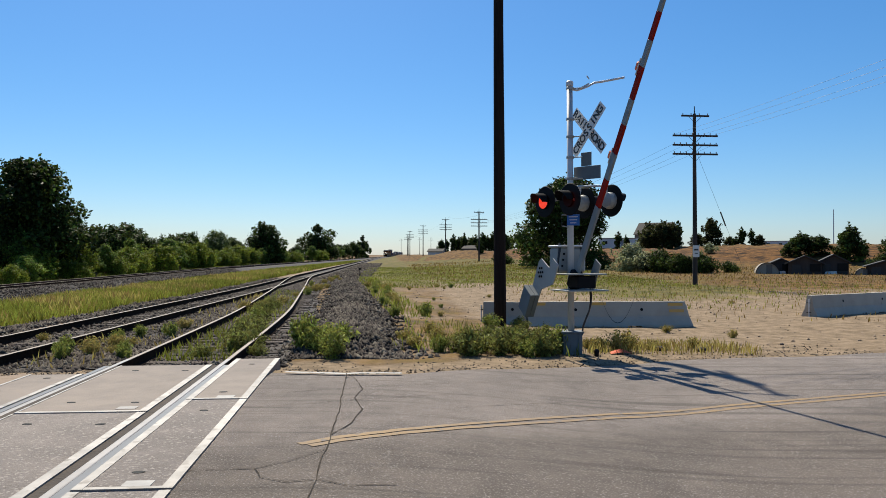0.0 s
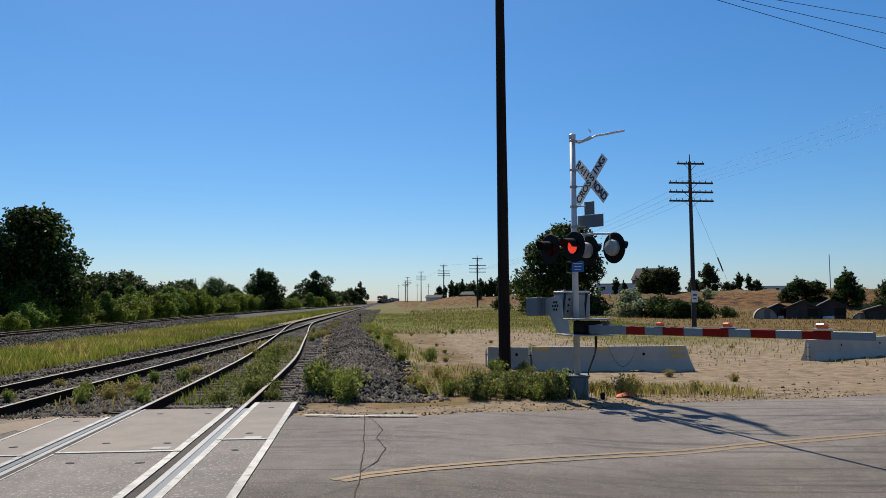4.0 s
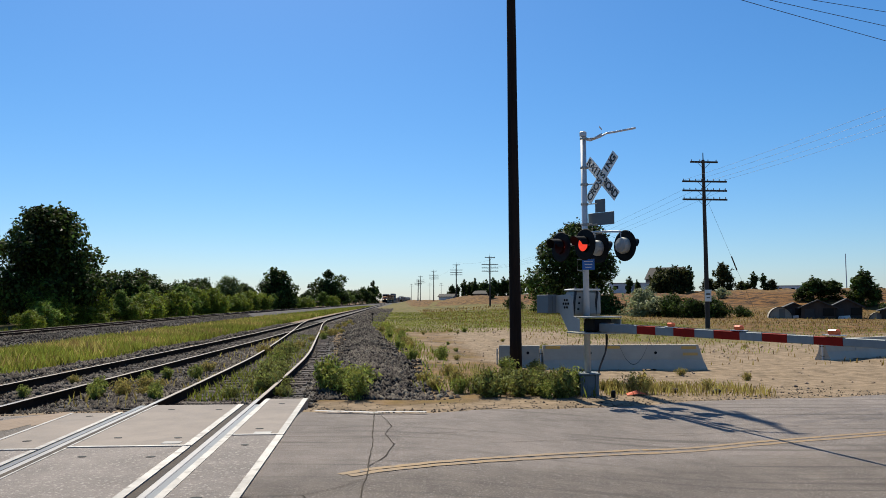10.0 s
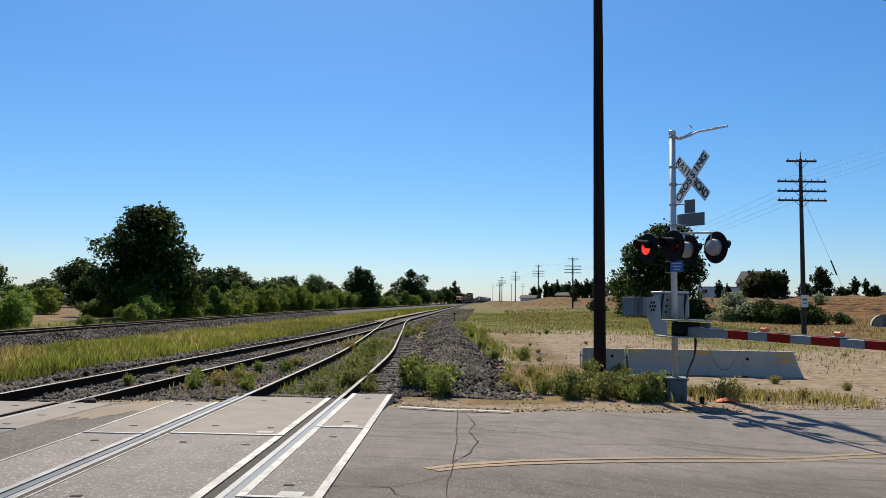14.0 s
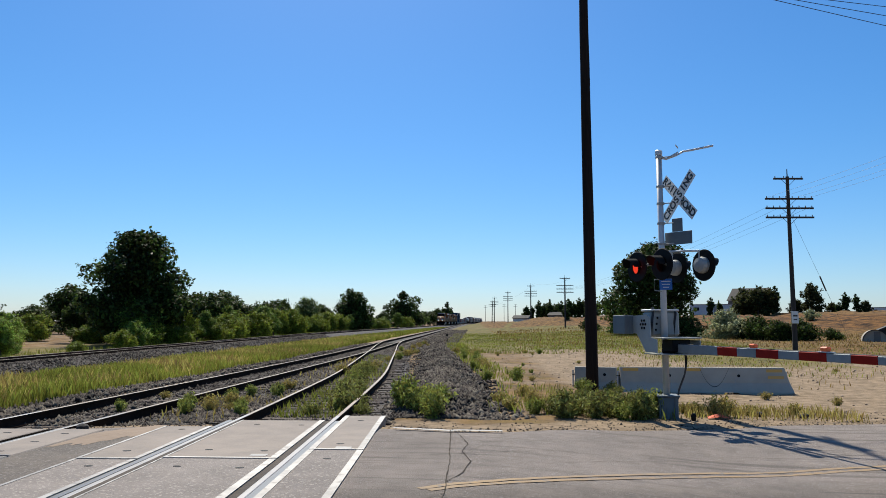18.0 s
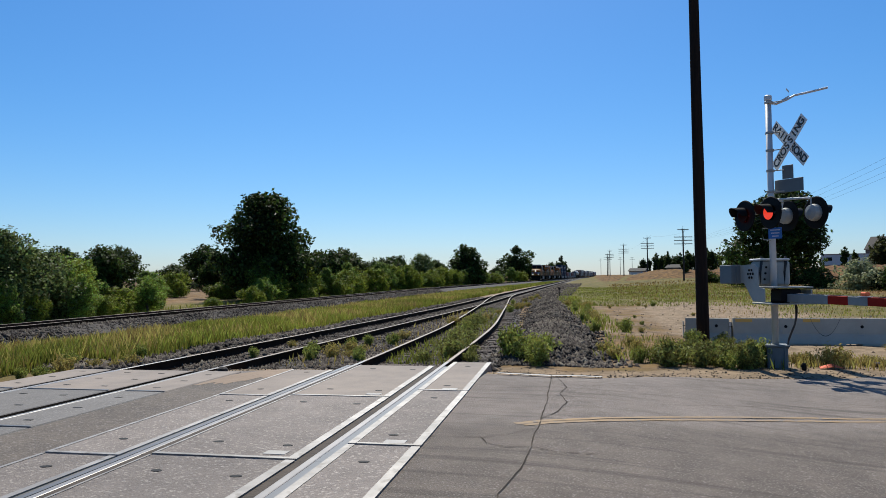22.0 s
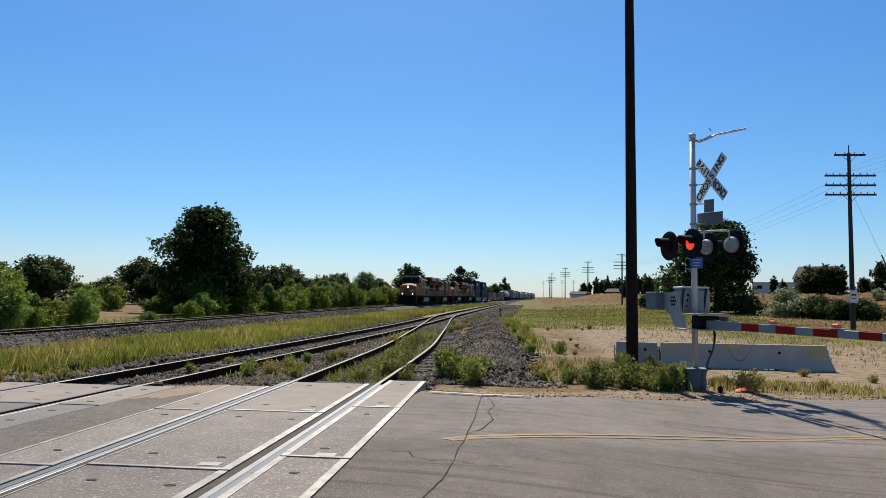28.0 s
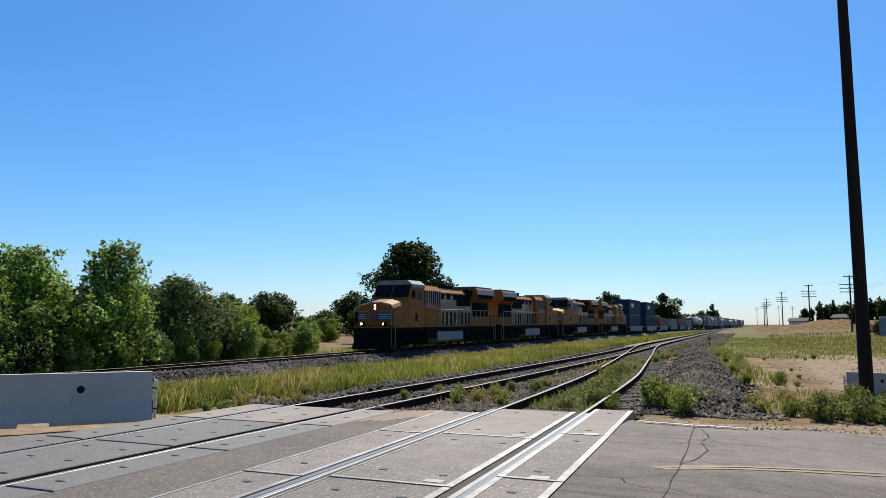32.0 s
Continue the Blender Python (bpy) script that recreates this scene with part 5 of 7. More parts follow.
def locomotive(m, label):
    """A six-axle freight engine. The nose is at local y 0 and points to -y; z 0 is the rail top."""
    ob = thing("locomotive", label, "locomotive", m, "engines of the train")
    L = 22.0
    b = bm_new()
    box(b, (0, L / 2, 1.36), (3.0, L - 1.5, 0.42), bevel=0.03)
    part("walkway", b, LOCO_BLACK, ob, "black walkway deck")
    # pilot
    b = bm_new()
    prism(b, [(-1.45, 0.12), (1.45, 0.12), (1.50, 1.45), (-1.50, 1.45)], 0.55, 0.75, "y")
    part("pilot", b, LOCO_BLACK, ob, "black pilot sheet")
    b = bm_new()
    prism(b, [(0.10, 0.12), (0.60, 0.12), (0.60, 0.75)], -1.4, 1.4, "x")
    part("plough", b, LOCO_BLACK, ob, "black snow plough")
    b = bm_new()
    box(b, (0, 0.28, 0.88), (0.34, 0.66, 0.30), bevel=0.04)
    part("coupler", b, LOCO_BLACK, ob)
    b = bm_new()
    box(b, (0, L - 0.35, 0.88), (0.34, 0.66, 0.30), bevel=0.04)
    part("coupler", b, LOCO_BLACK, ob)
    for s in (-1, 1):
        for y in (0.95, L - 0.95):
            for k in range(4):
                part("step", box(bm_new(), (1.33 * s, y, 0.30 + 0.32 * k), (0.36, 0.30, 0.04)), LOCO_BLACK, ob)
            for dy in (-0.30, 0.30):
                b = bm_new()
                rod(b, (1.5 * s, y + dy, 0.28), (1.5 * s, y + dy, 2.55), 0.022, n=6)
                part("grab_rail", b, HANDRAIL, ob)
    # full-width nose with a rounded brow
    for q in (-1.505, 1.505):
        part("sill_stripe", box(bm_new(), (q, L / 2, 1.52), (0.02, L - 1.7, 0.09)), LOCO_YELLOW, ob, "thin yellow sill stripe")
    part("sill_stripe", box(bm_new(), (0, 0.54, 1.50), (2.9, 0.02, 0.09)), LOCO_YELLOW, ob, "thin yellow sill stripe")
    b = bm_new()
    ring = [(-1.46, 1.57), (1.46, 1.57), (1.46, 2.72), (1.28, 2.92), (0.5, 3.08), (-0.5, 3.08), (-1.28, 2.92), (-1.46, 2.72)]
    v0 = [b.verts.new((x * 0.97, 0.98 + 0.10 * (z - 1.57), z)) for x, z in ring]
    v1 = [b.verts.new((x * 1.02, 3.35, z + (0.42 if z > 2 else 0))) for x, z in ring]
    for i in range(len(ring)):
        b.faces.new((v0[i], v0[(i + 1) % 8], v1[(i + 1) % 8], v1[i]))
    b.faces.new(v0)
    b.faces.new(list(reversed(v1)))
    bmesh.ops.recalc_face_normals(b, faces=b.faces[:])
    part("nose", b, LOCO_YELLOW, ob, "wide yellow nose")
    # pale tubes paint the sun's highlight along the brow
    for q in (-1, 1):
        b = bm_new()
        tube(b, [(1.42 * q, 1.06, 2.76), (1.25 * q, 1.06, 2.96), (0.5 * q, 1.06, 3.11), (0.02 * q, 1.06, 3.12)], 0.045, 6)
        part("brow_edge", b, LOCO_PALE, ob, "pale tube painting the sunlit edge of the brow")
    part("nose_door", box(bm_new(), (-0.55, 0.985, 2.0), (0.55, 0.03, 0.8), bevel=0.02), LOCO_YELLOW, ob)
    part("nose_emblem", box(bm_new(), (0, 1.0, 2.22), (2.7, 0.03, 0.50)), LOCO_BLUE, ob, "plain dark blue winged emblem")
    for q in (-1, 1):
        for k in range(3):
            part("wing_stripe", box(bm_new(), (0.80 * q, 0.98, 2.08 + 0.13 * k), (0.95, 0.02, 0.05)), LOCO_PALE, ob, "pale wing stripe")
    part("emblem_shield", box(bm_new(), (0, 0.985, 2.18), (0.30, 0.03, 0.46), bevel=0.03), LOCO_RED, ob, "plain red and blue shield shape")
    lampbox = part("headlight_case", box(bm_new(), (0, 1.05, 2.80), (0.30, 0.14, 0.50), bevel=0.03), LOCO_RED, ob)
    for z in (2.69, 2.91):
        part("headlight", lathe(bm_new(), [(0.07, 0), (0.07, 0.02), (0.04, 0.03)], 14, pose(0, 0.975, z, 90, 0, 0)), HEADLIGHT, lampbox, "lit headlight")
    for s in (-0.88, 0.88):
        c = part("ditch_light_case", box(bm_new(), (s, 0.72, 1.72), (0.26, 0.26, 0.28), bevel=0.03), LOCO_BLACK, ob)
        part("ditch_light", lathe(bm_new(), [(0.07, 0), (0.07, 0.02), (0.04, 0.03)], 14, pose(s, 0.59, 1.72, 90, 0, 0)), HEADLIGHT, c, "lit ditch light")
    # front railings
    for s in (-1, 1):
        b = bm_new()
        tube(b, [(1.45 * s, 0.75, 2.55), (1.0 * s, 0.72, 2.55), (0.35 * s, 0.70, 2.5), (0.35 * s, 0.70, 1.6)], 0.022, 6)
        part("front_rail", b, HANDRAIL, ob)
        b = bm_new()
        tube(b, [(1.42 * s, 0.75, 1.6), (1.25 * s, 1.6, 2.35), (1.15 * s, 3.0, 2.65)], 0.022, 6)
        part("front_rail", b, HANDRAIL, ob)
    # cab with a raked windshield
    b = bm_new()
    prism(b, [(3.3, 1.57), (5.9, 1.57), (5.9, 4.40), (3.86, 4.40), (3.3, 3.42)], -1.5, 1.5, "x")
    part("cab", b, LOCO_YELLOW, ob, "yellow wide cab")
    b = bm_new()
    prism(b, [(-1.53, 4.20), (-1.53, 4.40), (-1.15, 4.68), (1.15, 4.68), (1.53, 4.40), (1.53, 4.20), (1.50, 4.20), (1.48, 4.38), (-1.48, 4.38), (-1.50, 4.20)], 3.80, 5.95, "y")
    part("cab_roof", b, LOCO_GREY, ob, "grey cab roof")
    for x0, x1 in ((-1.42, -0.05), (0.05, 1.42)):
        b = bm_new()
        prism(b, [(3.33, 3.53), (3.80, 4.35), (3.83, 4.33), (3.36, 3.51)], x0, x1, "x")
        bmesh.ops.translate(b, vec=(0, -0.045, 0.01), verts=b.verts[:])
        part("windshield", b, CAB_GLASS, ob, "dark raked windshield")
    for s in (-1, 1):
        for y in (4.22, 5.12):
            part("side_window", box(bm_new(), (1.505 * s, y, 3.72), (0.03, 0.70, 0.66), bevel=0.02), CAB_GLASS, ob, "dark side window")
        part("cab_door", box(bm_new(), (1.51 * s, 5.58, 2.6), (0.02, 0.5, 1.9), bevel=0.01), LOCO_YELLOW, ob)
        for k in range(4):
            part("number_bar", box(bm_new(), (1.512 * s, 3.75 + 0.27 * k, 2.92), (0.014, 0.15, 0.36)), LOCO_RED, ob, "plain red number bar")
        part("mirror", box(bm_new(), (1.62 * s, 3.85, 3.7), (0.20, 0.05, 0.40), bevel=0.02), LOCO_BLACK, ob)
        part("vent", box(bm_new(), (1.51 * s, 4.55, 2.15), (0.02, 0.34, 0.55), bevel=0.01), LOCO_BLACK, ob)
        # added black blocks that stand in for the darkness below the walkway
        part("side_equipment", box(bm_new(), (1.2 * s, 7.3, 1.0), (0.5, 1.9, 0.7), bevel=0.04), LOCO_BLACK, ob)
        part("side_equipment", box(bm_new(), (1.2 * s, 14.3, 1.0), (0.5, 1.2, 0.7), bevel=0.04), LOCO_BLACK, ob)
    # hood sections
    b = bm_new()
    prism(b, [(-1.35, 1.57), (1.35, 1.57), (1.35, 4.05), (1.0, 4.42), (-1.0, 4.42), (-1.35, 4.05)], 5.95, 9.3, "y")
    part("equipment_cabinet", b, LOCO_YELLOW, ob, "yellow electrical cabinet")
    b = bm_new()
    prism(b, [(-0.92, 1.57), (0.92, 1.57), (0.92, 4.05), (0.62, 4.32), (-0.62, 4.32), (-0.92, 4.05)], 9.3, 16.6, "y")
    part("engine_hood", b, LOCO_YELLOW, ob, "yellow engine hood")
    part("roof_panel", box(bm_new(), (0, 12.8, 4.34), (1.3, 7.2, 0.06), bevel=0.02), ROOF_DARK, ob, "dark hood roof")
    part("roof_panel", box(bm_new(), (0, 7.6, 4.44), (2.0, 3.3, 0.06), bevel=0.02), ROOF_DARK, ob, "dark cabinet roof")
    b = bm_new()
    prism(b, [(-0.95, 1.57), (0.95, 1.57), (0.95, 3.45), (1.5, 3.75), (1.52, 4.45), (1.3, 4.68), (-1.3, 4.68), (-1.52, 4.45), (-1.5, 3.75), (-0.95, 3.45)], 16.6, 20.9, "y")
    part("radiator", b, LOCO_YELLOW, ob, "flared radiator section")
    part("radiator_roof", box(bm_new(), (0, 18.75, 4.70), (2.7, 4.3, 0.06), bevel=0.02), LOCO_GREY, ob, "grey radiator roof")
    part("exhaust_stack", box(bm_new(), (0, 13.2, 4.52), (0.8, 1.3, 0.36), bevel=0.03), LOCO_BLACK, ob)
    part("brake_grille", box(bm_new(), (0, 16.0, 4.2), (2.3, 1.0, 0.55), bevel=0.03), LOCO_BLACK, ob)
    for s in (-1, 1):
        part("radiator_grille", box(bm_new(), (1.515 * s, 18.75, 3.90), (0.02, 3.8, 0.30)), LOCO_BLACK, ob, "dark radiator grille")
        for k in range(6):
            part("hood_door", box(bm_new(), (0.93 * s, 9.9 + 1.15 * k, 2.6), (0.02, 1.0, 1.7), bevel=0.01), LOCO_YELLOW, ob)
        for k in range(5):
            part("hood_louvre", box(bm_new(), (0.945 * s, 10.4 + 1.25 * k, 3.75), (0.02, 0.8, 0.42)), LOCO_BLACK, ob)
        for k in range(8):
            part("cabinet_slit", box(bm_new(), (1.36 * s, 6.25 + 0.39 * k, 3.55), (0.02, 0.22, 1.0)), LOCO_BLACK, ob, "tall dark intake slit")
            part("slit_post", box(bm_new(), (1.37 * s, 6.445 + 0.39 * k, 3.55), (0.05, 0.06, 1.12)), LOCO_PALE, ob, "pale upright post")
        # black panels paint the shade under the radiator overhang onto the hood
        part("recess", box(bm_new(), (0.955 * s, 18.8, 2.85), (0.02, 3.9, 1.15)), LOCO_BLACK, ob, "flat black panel painting the shade under the radiators")
        part("recess", box(bm_new(), (0.950 * s, 14.9, 3.50), (0.03, 3.2, 0.85)), LOCO_BLACK, ob, "flat black panel painting shade on the upper hood")
        part("radiator_edge", box(bm_new(), (1.535 * s, 18.75, 4.30), (0.05, 4.3, 0.44), bevel=0.02), LOCO_PALE, ob, "pale radiator edge")
        part("cabinet_door", box(bm_new(), (1.36 * s, 7.6, 2.45), (0.02, 2.8, 1.5), bevel=0.01), LOCO_YELLOW, ob)
        b = bm_new()
        box(b, (1.375 * s, 7.4, 2.92), (0.012, 2.2, 0.22))
        part("lettering_bar", b, LOCO_RED, ob, "plain red lettering bar")
        part("flag_panel", box(bm_new(), (0.948 * s, 12.95, 2.72), (0.012, 7.2, 2.2)), LOCO_WORN, ob, "worn emblem panel with pale patches")
        for k in range(9):
            part("door_gap", box(bm_new(), (0.958 * s, 9.75 + 0.80 * k, 2.10), (0.014, 0.34, 0.95)), LOCO_BLACK, ob, "dark upright bar on the hood doors")
        hand_rails(ob, 1.46 * s, 6.6, 20.6, 1.57, 2.75, 15, HANDRAIL)
        # bogie frames
        for yc in (4.3, 17.7):
            fr = bm_new()
            prism(fr, [(yc - 2.6, 0.62), (yc - 2.2, 0.95), (yc - 0.6, 1.02), (yc + 0.6, 1.02), (yc + 2.2, 0.95), (yc + 2.6, 0.62), (yc + 2.1, 0.45), (yc + 0.9, 0.68), (yc - 0.9, 0.68), (yc - 2.1, 0.45)], 0.98 * s, 1.14 * s, "x")
            part("bogie_frame", fr, LOCO_BLACK, ob, "black bogie side frame")
            for dy in (-1.85, 0, 1.85):
                part("axle_box", box(bm_new(), (1.16 * s, yc + dy, 0.52), (0.12, 0.44, 0.40), bevel=0.04), LOCO_BLACK, ob)
                part("spring", rod(bm_new(), (1.1 * s, yc + dy + 0.45, 0.60), (1.1 * s, yc + dy + 0.45, 0.95), 0.10, n=8), LOCO_BLACK, ob)
        part("air_tank", rod(bm_new(), (1.1 * s, 7.2, 1.0), (1.1 * s, 8.2, 1.0), 0.20, n=12), LOCO_GREY, ob)
    for yc in (4.3, 17.7):
        for dy in (-1.85, 0, 1.85):
            wheelset(ob, yc + dy)
    b = bm_new()
    prism(b, [(-1.45, 1.22), (1.45, 1.22), (1.46, 0.50), (1.2, 0.36), (-1.2, 0.36), (-1.46, 0.50)], 8.5, 13.6, "y")
    part("fuel_tank", b, LOCO_GREY, ob, "pale grey fuel tank")
    # added black filler round the gears, keeps the space between the wheels dark
    for yc in (4.3, 17.7):
        part("gear_case", box(bm_new(), (0, yc, 0.75), (2.2, 6.2, 0.85), bevel=0.05), LOCO_BLACK, ob)
    part("rear_rail", rod(bm_new(), (-1.45, 21.3, 2.5), (1.45, 21.3, 2.5), 0.022), HANDRAIL, ob)
    part("rear_sheet", box(bm_new(), (0, 21.2, 0.85), (2.9, 0.15, 1.2)), LOCO_BLACK, ob)
    return ob


def car_base(name, label, L, deck=1.05):
    ob = thing(name, label, "freight car", None, "cars of the train")
    part("underframe", box(bm_new(), (0, L / 2, deck - 0.14), (0.6, L - 0.6, 0.28), bevel=0.02), LOCO_BLACK, ob)
    for yc in (1.9, L - 1.9):
        for dy in (-0.9, 0.9):
            wheelset(ob, yc + dy)
        for s in (-1, 1):
            fr = bm_new()
            prism(fr, [(yc - 1.3, 0.62), (yc - 0.7, 0.85), (yc + 0.7, 0.85), (yc + 1.3, 0.62), (yc + 1.1, 0.40), (yc + 0.5, 0.36), (yc - 0.5, 0.36), (yc - 1.1, 0.40)], 0.95 * s, 1.10 * s, "x")
            part("bogie_frame", fr, LOCO_BLACK, ob)
    for y in (0.15, L - 0.15):
        part("coupler", box(bm_new(), (0, y, 0.88), (0.28, 0.5, 0.26), bevel=0.03), LOCO_BLACK, ob)
    return ob


def well_car(label):
    L = 18.5
    ob = car_base("well_car", label, L, 1.0)
    for s in (-1, 1):
        b = bm_new()
        prism(b, [(1.36 * s, 0.35), (1.46 * s, 0.35), (1.46 * s, 1.25), (1.36 * s, 1.25)], 2.9, L - 2.9, "y")
        part("side_sill", b, BOX_GREY, ob, "pale grey well side")
        for k in range(9):
            part("side_rib", box(bm_new(), (1.485 * s, 3.4 + k * (L - 6.8) / 8, 0.8), (0.05, 0.12, 0.85)), BOX_GREY, ob)
    part("well_floor", box(bm_new(), (0, L / 2, 0.38), (2.7, L - 5.8, 0.08)), LOCO_BLACK, ob)
    for y in (1.5, L - 1.5):
        part("end_platform", box(bm_new(), (0, y, 1.1), (2.8, 2.6, 0.12), bevel=0.02), BOX_BROWN, ob)
    return ob


def container(label, L, h, material, bars):
    ob = thing("shipping_container", label, "container", None, "containers of the train")
    b = bm_new()
    box(b, (0, L / 2, h / 2), (2.40, L - 0.06, h - 0.06))
    part("shell", b, material, ob, "corrugated steel shell")
    for s in (-1, 1):
        for z in (0.08, h - 0.08):
            part("side_rail", box(bm_new(), (1.21 * s, L / 2, z), (0.05, L, 0.16)), material, ob)
        n = int(L / 0.45)
        b = bm_new()
        for k in range(n):
            box(b, (1.205 * s, 0.4 + k * (L - 0.8) / (n - 1), h / 2), (0.035, 0.2, h - 0.34))
        part("corrugation", b, material, ob)
        if bars:
            part("lettering_bar", box(bm_new(), (1.232 * s, L * 0.30, h * 0.62), (0.012, 2.6, 0.7)), SIGN_WHITE, ob, "plain pale lettering bar")
        for y in (0.09, L - 0.09):
            part("corner_post", box(bm_new(), (1.17 * s, y, h / 2), (0.18, 0.18, h), bevel=0.01), material, ob)
    part("door", box(bm_new(), (0, 0.01, h / 2), (2.1, 0.04, h - 0.35), bevel=0.01), material, ob)
    return ob


def tank_car(label, material):
    L = 17.0
    ob = car_base("tank_car", label, L)
    part("tank", lathe(bm_new(), [(0.2, 0.7), (0.9, 0.85), (1.35, 1.15), (1.5, 1.7), (1.5, L - 1.7), (1.35, L - 1.15), (0.9, L - 0.85), (0.2, L - 0.7)], 24, pose(0, 0, 2.55, -90, 0, 0)), material, ob, "rounded tank shell", smooth=True)
    part("dome", lathe(bm_new(), [(0.45, 3.9), (0.45, 4.3), (0.2, 4.4)], 14, pose(0, L / 2, 0)), material, ob)
    part("roof_walk", box(bm_new(), (0, L / 2, 4.1), (1.6, 2.6, 0.06)), ALU, ob)
    for s in (-1, 1):
        part("ladder", box(bm_new(), (1.45 * s, L / 2, 2.7), (0.05, 0.45, 2.8)), LOCO_BLACK, ob)
        part("handrail", rod(bm_new(), (1.5 * s, 1.6, 1.7), (1.5 * s, L - 1.6, 1.7), 0.03, n=5), ALU, ob)
        for y in (2.0, L - 2.0):
            part("saddle", box(bm_new(), (0.7 * s, y, 1.3), (1.2, 0.5, 0.6)), LOCO_BLACK, ob)
    return ob


def box_car(label, material, h=4.5):
    L = 17.8
    ob = car_base("box_car", label, L)
    part("body", box(bm_new(), (0, L / 2, (1.05 + h) / 2), (2.95, L - 1.0, h - 1.05), bevel=0.03), material, ob, "steel car body")
    part("roof", box(bm_new(), (0, L / 2, h + 0.03), (3.0, L - 0.95, 0.10), bevel=0.03), BOX_GREY, ob)
    for s in (-1, 1):
        for k in range(15):
            y = 0.8 + k * (L - 1.6) / 14
            part("side_post", box(bm_new(), (1.49 * s, y, (1.05 + h) / 2), (0.05, 0.12, h - 1.2)), material, ob)
        part("sliding_door", box(bm_new(), (1.51 * s, L / 2, (1.0 + h) / 2 - 0.1), (0.06, 3.0, h - 1.4), bevel=0.01), material, ob)
        part("lettering_bar", box(bm_new(), (1.525 * s, 4.5, h - 1.0), (0.02, 2.4, 0.5)), SIGN_WHITE, ob, "plain pale lettering bar")
        part("ladder", box(bm_new(), (1.51 * s, 0.85, 2.6), (0.04, 0.4, 2.8)), LOCO_BLACK, ob)
    return ob


def hopper_car(label, material):
    L = 17.0
    ob = car_base("hopper_car", label, L)
    b = bm_new()
    prism(b, [(-1.1, 1.3), (1.1, 1.3), (1.5, 2.2), (1.55, 3.6), (1.0, 4.5), (-1.0, 4.5), (-1.55, 3.6), (-1.5, 2.2)], 1.6, L - 1.6, "y")
    part("body", b, material, ob, "curved hopper body")
    for y0, y1 in ((0.5, 1.6), (L - 0.5, L - 1.6)):
        b = bm_new()
        prism(b, [(y0, 3.9), (y1, 1.6), (y1, 4.3)], -1.3, 1.3, "x")
        part("end_slope", b, material, ob)
        for s in (-1, 1):
            part("end_ladder", box(bm_new(), (1.3 * s, y0 + (0.2 if y0 < 1 else -0.2), 2.6), (0.08, 0.4, 3.0)), material, ob)
    for k in range(3):
        yc = L * (0.28 + 0.22 * k)
        b = bm_new()
        prism(b, [(yc - 1.6, 1.4), (yc + 1.6, 1.4), (yc + 0.4, 0.55), (yc - 0.4, 0.55)], -1.0, 1.0, "x")
        part("chute", b, material, ob, "discharge chute")
    part("roof_walk", box(bm_new(), (0, L / 2, 4.58), (1.2, L - 3.4, 0.08)), ALU, ob)
    for s in (-1, 1):
        part("lettering_bar", box(bm_new(), (1.55 * s, 5.5, 3.1), (0.02, 2.8, 0.45)), LOCO_BLACK, ob, "plain dark lettering bar")
        for k in range(7):
            part("side_rib", box(bm_new(), (1.555 * s, 2.2 + k * (L - 4.4) / 6, 2.9), (0.04, 0.12, 1.4)), material, ob)
    return ob


HEAD = math.degrees(math.atan(0.033))


def front_y(t):
    s = 32.0 - t
    return 42.0 + 20.0 * s - 0.1 * s * s


def car_rows(back, length, flip=False, up=0.0):
    """Poses of a car whose leading end runs back metres behind the train's front."""
    out = []
    for t in (0, 4, 8, 12, 16, 20, 24, 26, 28, 30, 32):
        y0 = front_y(t) + back
        y1 = y0 + length
        slope = math.degrees(math.atan2(float(z_main(y1)) - float(z_main(y0)), length))
        if not flip:
            m = pose(float(x_main(y0)), y0, float(z_main(y0)) + up, slope, 0, HEAD)
        else:
            m = pose(float(x_main(y1)), y1, float(z_main(y1)) + up, -slope, 0, HEAD + 180)
        out.append((t, m))
    return out


MOVES = []
loco = locomotive(pose(0, 0, 0), "yellow and grey freight locomotive with lit headlights leading the train")
for c in loco.children_recursive:
    c.matrix_basis = c.matrix_basis @ Matrix.Diagonal((1, 1, 1.09, 1)) if c.parent is loco else c.matrix_basis
MOVES.append((loco, car_rows(0.0, 22.0)))
back = 22.3
# the trailing engines have their lights out
for flip in (True, False, True):
    t = copy_thing(loco, pose(0, 0, 0))
    tagged(t, "yellow and grey freight locomotive coupled behind the leader")
    for c in t.children_recursive:
        if c.name.startswith(("headlight.", "ditch_light.")):
            c.data = c.data.copy()
            c.data.materials[0] = CAB_GLASS
            tagged(c, "unlit lamp")
    MOVES.append((t, car_rows(back, 22.0, flip)))
    back += 22.3
proto = {}
proto["well"] = well_car("pale grey well car carrying shipping containers")
proto["tank"] = tank_car("black tank car of a freight train", TANK_BLACK)
proto["tankw"] = tank_car("pale tank car of a freight train", BOX_WHITE)
proto["box"] = box_car("brown box car of a freight train", BOX_BROWN)
proto["boxg"] = box_car("pale grey box car of a freight train", BOX_GREY, 4.9)
proto["hop"] = hopper_car("grey covered hopper car of a freight train", BOX_GREY)
proto["hopw"] = hopper_car("white covered hopper car of a freight train", BOX_WHITE)
proto["c40b"] = container("dark blue shipping container stacked on a well car", 12.2, 2.9, BOX_BLUE, True)
proto["c40n"] = container("navy blue shipping container in a well car", 12.2, 2.9, BOX_NAVY, False)
proto["c20r"] = container("dull red shipping container in a well car", 12.2, 2.6, BOX_RED, False)
proto["c20g"] = container("grey shipping container in a well car", 12.2, 2.6, BOX_GREY, False)
LEN = {"well": 18.5, "tank": 17.0, "tankw": 17.0, "box": 17.8, "boxg": 17.8, "hop": 17.0, "hopw": 17.0}
used = set()


